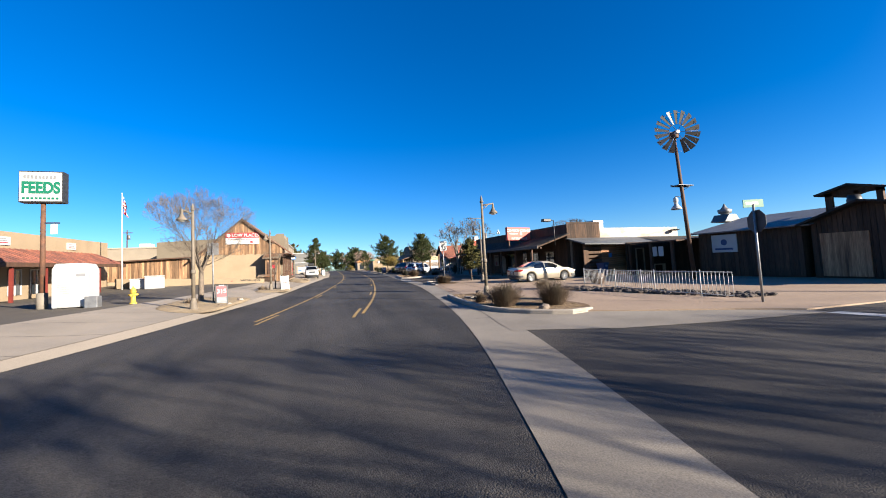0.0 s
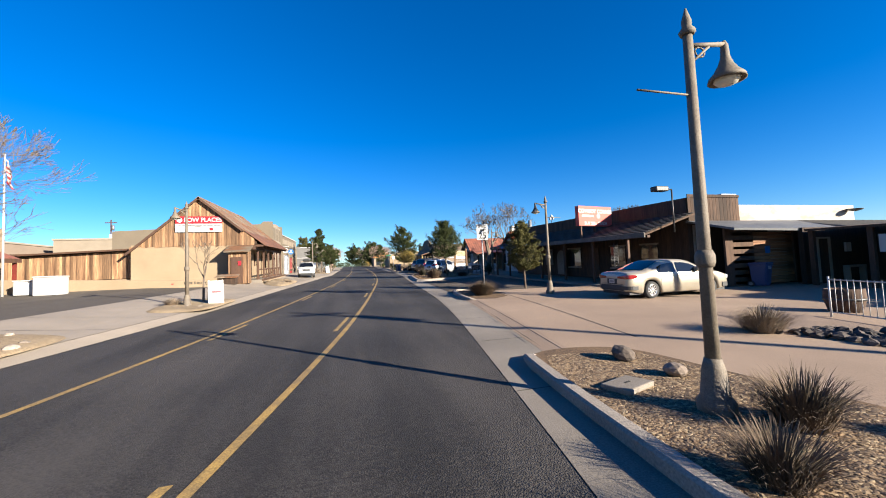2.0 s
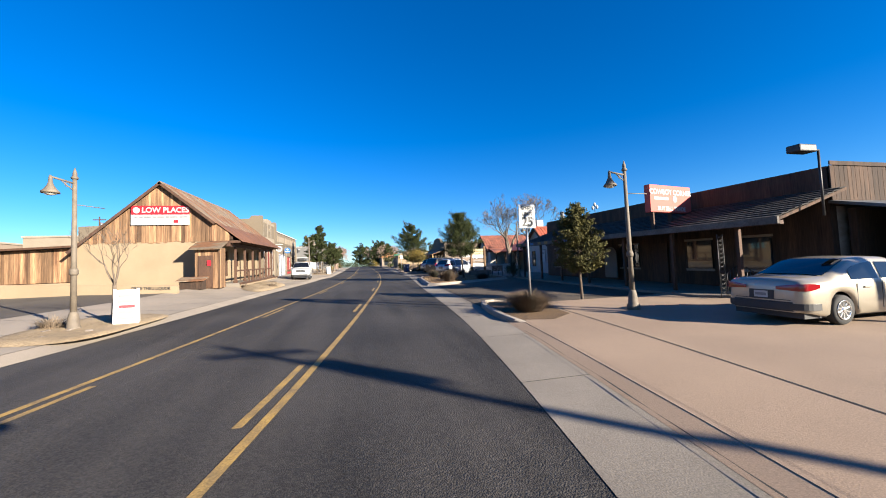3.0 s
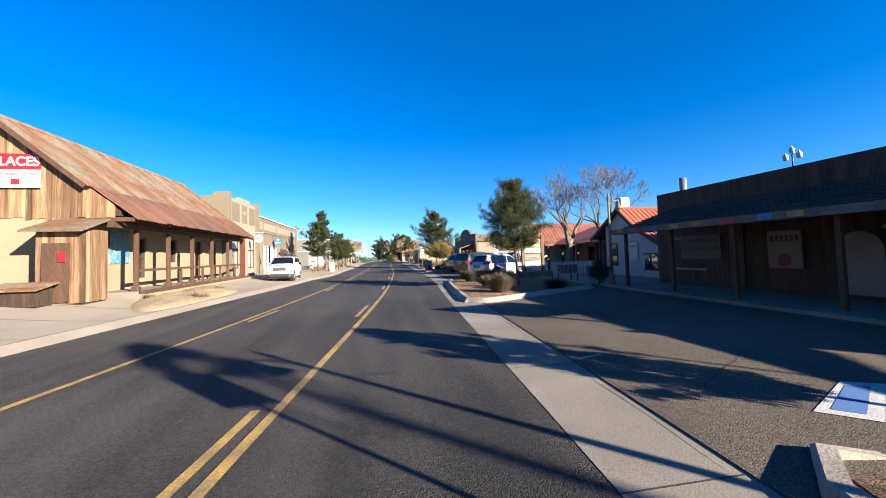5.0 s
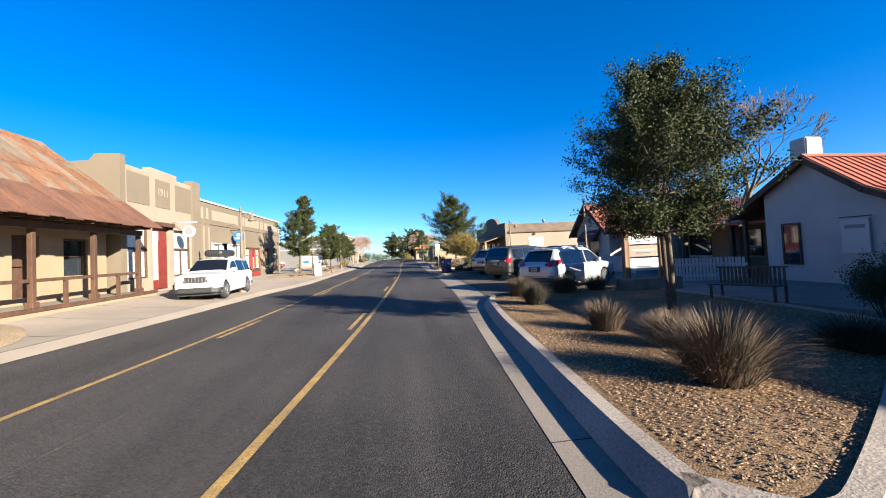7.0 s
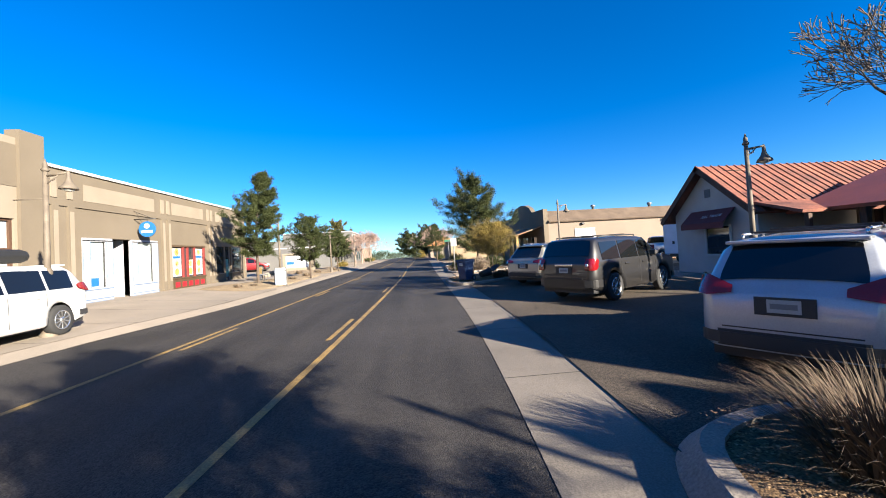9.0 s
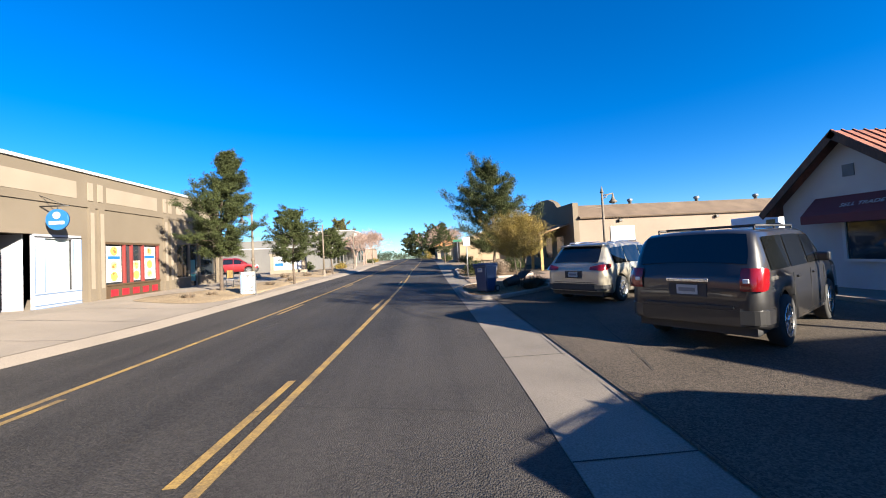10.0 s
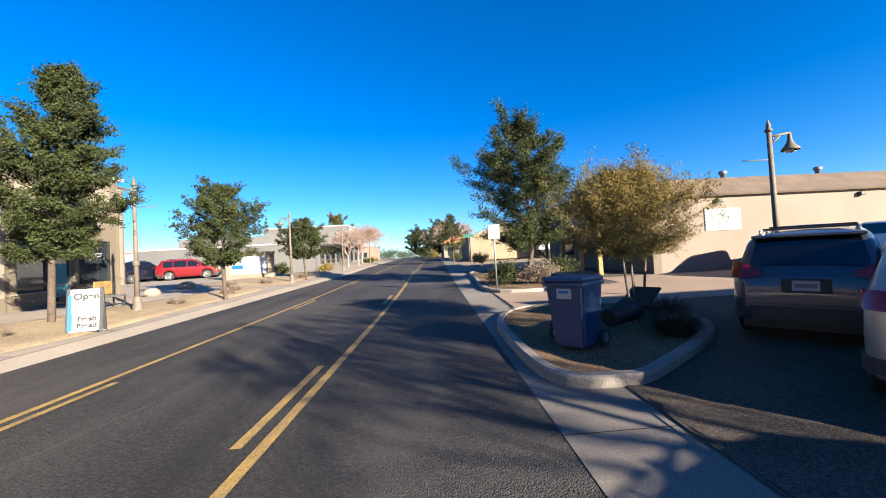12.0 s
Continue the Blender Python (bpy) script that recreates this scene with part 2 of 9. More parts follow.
CAR_GLASS = glassy("car_glass", (0.006, 0.007, 0.008), 0.03)
LIGHT_RED = plain("tail_light_red", (0.20, 0.006, 0.009), 0.15, coat=0.6)
LIGHT_CLEAR = plain("headlight_clear", (0.62, 0.63, 0.64), 0.1, coat=0.6)


def pebbly(name, tones, rough=0.9):
    """Loose pieces, each of its own tone."""
    m = bpy.data.materials.new(name)
    m.use_nodes = True
    N, Lk = m.node_tree.nodes, m.node_tree.links
    b = N["Principled BSDF"]
    b.inputs["Roughness"].default_value = rough
    g = N.new("ShaderNodeNewGeometry")
    r = N.new("ShaderNodeValToRGB")
    while len(r.color_ramp.elements) < len(tones):
        r.color_ramp.elements.new(0.5)
    for i, c in enumerate(tones):
        r.color_ramp.elements[i].position = i / (len(tones) - 1)
        r.color_ramp.elements[i].color = (*c, 1)
    Lk.new(g.outputs["Random Per Island"], r.inputs["Fac"])
    Lk.new(r.outputs["Color"], b.inputs["Base Color"])
    return m


STONES = pebbly("loose_gravel", [(0.0656, 0.0394, 0.023), (0.21, 0.125, 0.0656), (0.295, 0.197, 0.105), (0.158, 0.0888, 0.0459), (0.341, 0.25, 0.151)])
CHIPS = pebbly("bark_chips", [(0.04, 0.026, 0.017), (0.12, 0.075, 0.042), (0.26, 0.175, 0.095), (0.07, 0.042, 0.025), (0.36, 0.27, 0.16)])


# ---- terrain ----
SLOPE = 0.0286


def T(y):
    """Height of the road, which climbs and then levels out."""
    if y > 150:
        return SLOPE * (150 + 70 * (1 - math.exp(-(y - 150) / 70)))
    if y < -60:
        return SLOPE * (-60 - 60 * (1 - math.exp((y + 60) / 60)))
    return SLOPE * y


EDGE_Y = [-120, -60, -20, 0, 5, 10, 15, 20, 25, 32, 38, 44, 50, 56, 62, 70, 80, 90, 103, 130, 160, 220, 320, 500]
EDGE_X = [-38, -19, -5.6, 0.85, 2.52, 3.95, 5.0, 5.9, 6.85, 7.68, 8.16, 8.75, 9.37, 10.05, 10.4, 10.65, 10.95, 11.35, 11.95, 13.0, 13.6, 14.0, 12.0, 5.0]
_fy = np.arange(-120, 501, 1.0)
_fx = np.interp(_fy, EDGE_Y, EDGE_X)
_fx = np.convolve(np.pad(_fx, 4, mode="edge"), np.ones(9) / 9, mode="valid")


def R(y):
    """Right edge of the asphalt."""
    return float(np.interp(y, _fy, _fx))


def Lf(y):
    """Left edge of the asphalt, which steps in where the kerb is built out."""
    return R(y) - 9.4 + 0.75 * float(np.interp(y, [61, 67, 100, 112], [0, 1, 1, 0]))


def step(a):
    a = min(1.0, max(0.0, a))
    return a * a * (3 - 2 * a)


def HL(x, y):
    """Height of the left side's ground over the road: the lots lie a little higher."""
    u = Lf(y) - x
    return 0.13 + 0.27 * step(u / 5) + 0.36 * step((u - 2.0) / 6) * step((y - 38) / 7) * step((64 - y) / 8)


# ---- mesh helpers ----
def part(name, bm, material, parent=None, label=""):
    """Links a bmesh as one mesh object under a thing or a part."""
    me = bpy.data.meshes.new(name)
    bm.to_mesh(me)
    bm.free()
    me.materials.append(material)
    ob = new(name, me)
    ob.parent = parent
    if label:
        ob["label"] = label
    return ob


def raw(name, verts, faces, material, parent=None, smooth=False):
    me = bpy.data.meshes.new(name)
    me.from_pydata(verts, [], faces)
    me.materials.append(material)
    if smooth:
        me.polygons.foreach_set("use_smooth", [True] * len(me.polygons))
    ob = new(name, me)
    ob.parent = parent
    return ob


def thing(name, x, y, z, label, category, rz=0.0, rx=0.0, ry=0.0, group="", kind=""):
    ob = new(name)
    ob.matrix_world = pose(x, y, z, rx, ry, rz)
    return tagged(ob, label, category, group, kind)


def box(bm, x0, y0, z0, x1, y1, z1, bev=0.0):
    vs = [bm.verts.new(p) for p in ((x0, y0, z0), (x1, y0, z0), (x1, y1, z0), (x0, y1, z0), (x0, y0, z1), (x1, y0, z1), (x1, y1, z1), (x0, y1, z1))]
    fs = [bm.faces.new([vs[i] for i in f]) for f in ((3, 2, 1, 0), (4, 5, 6, 7), (0, 1, 5, 4), (1, 2, 6, 5), (2, 3, 7, 6), (3, 0, 4, 7))]
    if bev:
        es = list({e for f in fs for e in f.edges})
        bmesh.ops.bevel(bm, geom=es, offset=bev, segments=2, affect="EDGES", profile=0.5)
    return bm


def B(*a, bev=0.0):
    return box(bmesh.new(), *a, bev=bev)


def tube(bm, p0, p1, r0, r1=None, seg=10, cap=True):
    r1 = r0 if r1 is None else r1
    p0, p1 = Vector(p0), Vector(p1)
    d = (p1 - p0).normalized()
    a = d.orthogonal().normalized()
    b = d.cross(a)
    rings = []
    for p, r in ((p0, r0), (p1, r1)):
        rings.append([bm.verts.new(p + (a * math.cos(2 * math.pi * i / seg) + b * math.sin(2 * math.pi * i / seg)) * r) for i in range(seg)])
    for i in range(seg):
        f = bm.faces.new((rings[0][i], rings[0][(i + 1) % seg], rings[1][(i + 1) % seg], rings[1][i]))
        f.smooth = True
    if cap:
        bm.faces.new(rings[0][::-1])
        bm.faces.new(rings[1])
    return bm


def lathe(bm, prof, seg=16, at=(0, 0, 0)):
    """A turned shape from (radius, height) pairs."""
    rings = [[bm.verts.new((at[0] + r * math.cos(2 * math.pi * i / seg), at[1] + r * math.sin(2 * math.pi * i / seg), at[2] + z)) for i in range(seg)] for r, z in prof]
    for a, b in zip(rings, rings[1:]):
        for i in range(seg):
            f = bm.faces.new((a[i], a[(i + 1) % seg], b[(i + 1) % seg], b[i]))
            f.smooth = True
    bm.faces.new(rings[0][::-1])
    bm.faces.new(rings[-1])
    return bm


def prism(bm, pts, axis, a, b):
    """A flat outline pushed along an axis from a to b. pts: the two other coordinates, in x, y, z order."""
    def at(p, s):
        return {"x": (s, p[0], p[1]), "y": (p[0], s, p[1]), "z": (p[0], p[1], s)}[axis]
    v0, v1 = [bm.verts.new(at(p, a)) for p in pts], [bm.verts.new(at(p, b)) for p in pts]
    bm.faces.new(v0[::-1])
    bm.faces.new(v1)
    for i in range(len(pts)):
        j = (i + 1) % len(pts)
        bm.faces.new((v0[i], v0[j], v1[j], v1[i]))
    bmesh.ops.recalc_face_normals(bm, faces=bm.faces)
    return bm


def slab(bm, p0, p1, p2, p3, thick):
    """A sloping plate with four corners and a thickness downwards."""
    top = [Vector(p) for p in (p0, p1, p2, p3)]
    n = (top[1] - top[0]).cross(top[3] - top[0]).normalized()
    if n.z < 0:
        n = -n
    v = [bm.verts.new(p) for p in top] + [bm.verts.new(p - n * thick) for p in top]
    for f in ((0, 1, 2, 3), (7, 6, 5, 4), (0, 4, 5, 1), (1, 5, 6, 2), (2, 6, 7, 3), (3, 7, 4, 0)):
        bm.faces.new([v[i] for i in f])
    bmesh.ops.recalc_face_normals(bm, faces=bm.faces)
    return bm


def words(name, text, size, material, parent, m, extrude=0.004, bold=0.0, squeeze=1.0):
    """Lettering in the built-in font, as a mesh, standing upright at the local pose m."""
    cu = bpy.data.curves.new(name, "FONT")
    cu.body, cu.size, cu.extrude, cu.offset = text, size, extrude, bold
    cu.align_x, cu.align_y = "CENTER", "CENTER"
    tmp = bpy.data.objects.new(name, cu)
    me = bpy.data.meshes.new_from_object(tmp)
    bpy.data.objects.remove(tmp)
    me.materials.clear()
    me.materials.append(material)
    ob = new(name, me)
    ob.parent = parent
    ob.matrix_basis = m @ Matrix.Diagonal((squeeze, 1, 1, 1))
    return ob


def patch(name, pts, h, material, kind="structure", thick=0.0, hf=None):
    """A paved sheet over the ground, from an outline in plan."""
    bm = bmesh.new()
    vs = [bm.verts.new((x, y, T(y) + (hf(x, y) if hf else h))) for x, y in pts]
    f = bm.faces.new(vs)
    f.normal_update()
    if f.normal.z < 0:
        f.normal_flip()
    if thick:
        r = bmesh.ops.extrude_face_region(bm, geom=[f])
        bmesh.ops.translate(bm, vec=(0, 0, -thick), verts=[v for v in r["geom"] if isinstance(v, bmesh.types.BMVert)])
        bmesh.ops.recalc_face_normals(bm, faces=bm.faces)
    bmesh.ops.triangulate(bm, faces=bm.faces)
    ob = part(name, bm, material)
    return tagged(ob, kind=kind)


def strip(name, ya, yb, fa, fb, h, material, dy=2.0, hf=None, n=1, kind="structure"):
    """A ribbon along the road between the plan curves fa(y) and fb(y)."""
    ys = np.linspace(ya, yb, max(2, int(abs(yb - ya) / dy) + 1))
    vs, fs = [], []
    for y in ys:
        for j in range(n + 1):
            x = fa(y) + (fb(y) - fa(y)) * j / n
            vs.append((x, y, T(y) + (hf(x, y) if hf else h)))
    for i in range(len(ys) - 1):
        for j in range(n):
            a = i * (n + 1) + j
            fs.append((a, a + 1, a + n + 2, a + n + 1))
    ob = raw(name, vs, fs, material)
    return tagged(ob, kind=kind)


def settle(ob):
    """Moves parts drawn in plan coordinates to their thing, and lets them follow the sloping street while uprights stay upright."""
    o = ob.matrix_world.translation
    for c in ob.children_recursive:
        if c.type != "MESH":
            continue
        if c.matrix_basis != Matrix.Identity(4):
            if c.parent == ob:
                p = c.location
                c.location = (p.x - o.x, p.y - o.y, p.z + SLOPE * (p.y - o.y))
        else:
            me = c.data
            co = np.empty(len(me.vertices) * 3)
            me.vertices.foreach_get("co", co)
            co = co.reshape(-1, 3)
            co[:, 2] += SLOPE * (co[:, 1] - o.y)
            co[:, 0] -= o.x
            co[:, 1] -= o.y
            me.vertices.foreach_set("co", co.ravel())
            me.update()
    return ob


def building(name, x, y, label, category="building"):
    return thing(name, x, y, T(y), label, category)


# ---- ground and road ----
gy = [-900, -400, -200, -120, -60, -30, 0, 30, 60, 90, 110, 130, 150, 180, 220, 280, 360, 500, 800, 1500, 3000]
gv, gf = [], []
for yy in gy:
    for xx in (-2500, -300, -60, 60, 300, 2500):
        gv.append((xx, yy, T(yy) - 0.16))
for i in range(len(gy) - 1):
    for j in range(5):
        a = i * 6 + j
        gf.append((a, a + 1, a + 7, a + 6))
tagged(raw("ground", gv, gf, DIRT), kind="structure")
strip("road", -120, 400, Lf, R, 0.0, ASPHALT, 2.0)
strip("gutter", 9.3, 140, R, lambda y: R(y) + 1.7, 0.006, CONCRETE, 1.5)
strip("gutter_left", 4, 140, lambda y: Lf(y) - 0.5, Lf, 0, CONCRETE_PALE, 1.5, hf=lambda x, y: 0.006 + 0.124 * step((Lf(y) - x) / 0.5))
strip("pavement_left", 4, 140, lambda y: Lf(y) - 4.6, lambda y: Lf(y) - 0.5, 0, CONCRETE_PALE, 2.0, hf=HL, n=4)
strip("lot_left", 12, 44, lambda y: Lf(y) - 34, lambda y: Lf(y) - 4.6, 0, LOT, 2.0, hf=HL, n=8)
strip("yard_left", 44, 140, lambda y: Lf(y) - 40, lambda y: Lf(y) - 4.6, 0, CONCRETE_PALE, 2.0, hf=HL, n=8)
strip("yard_near_left", -60, 12, lambda y: Lf(y) - 40, lambda y: Lf(y) - 4.6, 0, CONCRETE_PALE, 4.0, hf=HL, n=4)

# cross street, and the corner beside it
patch("side_street", [(R(y) + 1.2, y) for y in (-14, -8, -3, 2, 6.2, 9.5)] + [(90, 9.5), (90, -16)], 0.004, ASPHALT_OLD)
strip("valley_gutter", -40, 9.3, R, lambda y: R(y) + 1.35, 0.009, CONCRETE, 1.5)
patch("corner_apron", [(R(13.5) + 1.48, 13.5), (5.85, 11.7), (6.6, 10.6), (7.5, 10.1), (8.9, 9.2), (11.3, 7.8), (12.6, 6.8), (60, 4.0), (60, 30.6), (R(30.6) + 1.45, 30.6)] + [(R(y) + 1.45, y) for y in (29, 27, 24, 21, 18, 15)], 0.05, CONCRETE_TAN, thick=0.08)
patch("corner_concrete", [(R(9.3) + 0.9, 9.3), (4.4, 8.3), (6.77, 7.2), (9.1, 6.7), (12.6, 6.3), (12.6, 7.4), (9.2, 9.6), (7.8, 10.4), (6.9, 10.9), (6.1, 11.9), (6.3, 13.8), (R(13.8) + 0.9, 13.8), (R(11) + 0.9, 11)], 0.014, CONCRETE)
strip("apron_lip", 13.2, 30.6, lambda y: R(y) + 1.08, lambda y: R(y) + 1.55, 0, CONCRETE_TAN, 1.0, hf=lambda x, y: 0.008 if x < R(y) + 1.2 else 0.054, n=1)
patch("parking_bays", [(R(y) + 1.1, y) for y in np.arange(30.6, 96, 3)] + [(60, 93), (60, 30.6)], 0.022, AGGREGATE)


def smooth_outline(pts, n=6):
    out = []
    k = len(pts)
    for i in range(k):
        p0, p1, p2, p3 = [Vector((*pts[(i + j - 1) % k], 0)) for j in range(4)]
        for s in range(n):
            t = s / n
            q = 0.5 * ((2 * p1) + (p2 - p0) * t + (2 * p0 - 5 * p1 + 4 * p2 - p3) * t * t + (3 * p1 - p0 - 3 * p2 + p3) * t ** 3)
            out.append((q.x, q.y))
    return out


def island(pts, fill=GRAVEL, h=0.15, w=0.16, batter=0.03):
    """A planting bed held by a concrete kerb."""
    out = smooth_outline(pts)
    k = len(out)
    area = sum(out[i][0] * out[(i + 1) % k][1] - out[(i + 1) % k][0] * out[i][1] for i in range(k))
    if area < 0:
        out.reverse()
    ins = []
    for i in range(k):
        a, b = Vector(out[i - 1]), Vector(out[(i + 1) % k])
        d = (b - a).normalized()
        ins.append((out[i][0] - d.y * w, out[i][1] + d.x * w))
    f = batter / w
    mid = [(o[0] * (1 - f) + i[0] * f, o[1] * (1 - f) + i[1] * f) for o, i in zip(out, ins)]
    vs, fs = [], []
    for ring, z in ((out, -0.05), (out, h - min(h, batter) * 0.95), (mid, h), (ins, h), (ins, h - 0.08)):
        vs += [(x, y, T(y) + z) for x, y in ring]
    for r in range(4):
        for i in range(k):
            j = (i + 1) % k
            fs.append((r * k + i, r * k + j, (r + 1) * k + j, (r + 1) * k + i))
    tagged(raw("kerb", vs, fs, KERB), kind="structure")
    return patch("planting_bed", ins, h - 0.04, fill)


# the bed by the corner lies flush with the paving and has a kerb on its street side only
patch("planting_bed", smooth_outline([(5.5, 12.2), (5.75, 11.4), (6.3, 10.5), (7.1, 9.75), (7.7, 9.75), (8.35, 10.3), (8.85, 11.1), (8.95, 12.2), (8.75, 14), (8.4, 16), (8.1, 17.7), (7.3, 18.2), (6.4, 18.1), (6.0, 17.3), (5.6, 14.5)]), 0.062, MULCH)


def kerb_run(pts, w=0.17, h=0.15):
    """An open length of rounded concrete kerb; the bed lies on its right-hand side."""
    ring = []
    for i, p in enumerate(pts):
        a, b = Vector(pts[max(i - 1, 0)]), Vector(pts[min(i + 1, len(pts) - 1)])
        d = (b - a).normalized()
        e = step(min(i, len(pts) - 1 - i) / 2.0 + 0.15)
        n = Vector((d.y, -d.x))
        ring.append([(p[0] + n.x * u, p[1] + n.y * u, T(p[1]) + z) for u, z in ((0, -0.04), (0, h * e - 0.03), (0.035, h * e), (w, h * e), (w, 0.02))])
    vs = [v for r_ in ring for v in r_]
    fs = []
    for i in range(len(ring) - 1):
        for k in range(4):
            fs.append((5 * i + k, 5 * i + k + 1, 5 * i + k + 6, 5 * i + k + 5))
    fs += [(4, 3, 2, 1, 0), tuple(5 * (len(ring) - 1) + k for k in range(5))]
    tagged(raw("kerb", vs, fs, KERB), kind="structure")


patch("planting_bed", [(8.4, 27.4), (9.4, 27.0), (10.3, 27.7), (10.6, 29.4), (10.2, 31.4), (9.3, 31.6), (8.6, 30.2)], 0.062, MULCH)
kerb_run([(8.6, 26.8), (8.3, 27.15), (8.2, 27.7), (8.28, 28.6), (8.42, 29.6), (8.6, 30.6), (8.9, 31.5), (9.5, 32.0), (10.1, 31.9)])
kerb_run([(8.75, 10.55), (8.25, 10.05), (7.75, 9.75), (7.2, 9.65), (6.7, 9.95), (6.2, 10.4), (5.75, 11.0), (5.45, 11.8), (5.4, 12.8), (5.5, 14.2), (5.65, 15.5), (5.8, 16.6), (5.95, 17.5), (6.1, 18.0), (6.4, 18.3)])

island([(9.1, 43.4), (9.28, 42.8), (9.9, 42.42), (10.85, 42.8), (13.8, 44.5), (16.4, 46.2), (16.9, 51), (16.6, 53.8), (13.2, 54.6), (11.2, 54.4), (10.4, 53), (9.86, 50), (9.5, 47)], h=0.18, w=0.33, batter=0.17)
island([(11.03, 73.5), (10.85, 71), (11.0, 69.7), (11.7, 69.45), (12.4, 69.7), (14.5, 71.5), (15.0, 73.2), (14.2, 74.8), (12, 75.0)])
island([(12.0, 79.4), (14.5, 78.8), (16.6, 80.2), (16.8, 86), (16, 91), (12.9, 91), (12.2, 85)])


# ---- road paint ----
def line(name, ya, yb, off, w, material=YELLOW, dy=1.0):
    return strip(name, ya, yb, lambda y: R(y) + off - w / 2, lambda y: R(y) + off + w / 2, 0.008, material, dy)


MID_Y = [10, 19.5, 28, 36.5, 40, 47.5, 53.7, 62.6, 67.7, 73, 81, 100]
MID_X = [0.65, 2.7, 4.0, 5.07, 5.52, 6.36, 6.89, 7.5, 7.8, 8.1, 8.47, 8.85]


def lane(name, ya, yb, off, w, dy=1.0):
    """Paint along the turning lane in the middle of the road."""
    def at(y):
        return sum(float(np.interp(y + d, MID_Y, MID_X)) for d in (-4, -2, 0, 2, 4)) / 5 + off
    return strip(name, ya, yb, lambda y: at(y) - w / 2 if y < 96 else R(y) - 2.75 + off - w / 2, lambda y: at(y) + w / 2 if y < 96 else R(y) - 2.75 + off + w / 2, 0.008, YELLOW, dy)


lane("lane_line", 14, 180, 0.0, 0.12)
lane("lane_line", 14, 180, -3.5, 0.12)
for k in range(12):
    y0 = 13.1 + 9.27 * k
    lane("lane_dash", y0, y0 + 2.5, -0.25, 0.11, 0.5)
    lane("lane_dash", y0 + 0.1, y0 + 2.4, -3.25, 0.11, 0.5)


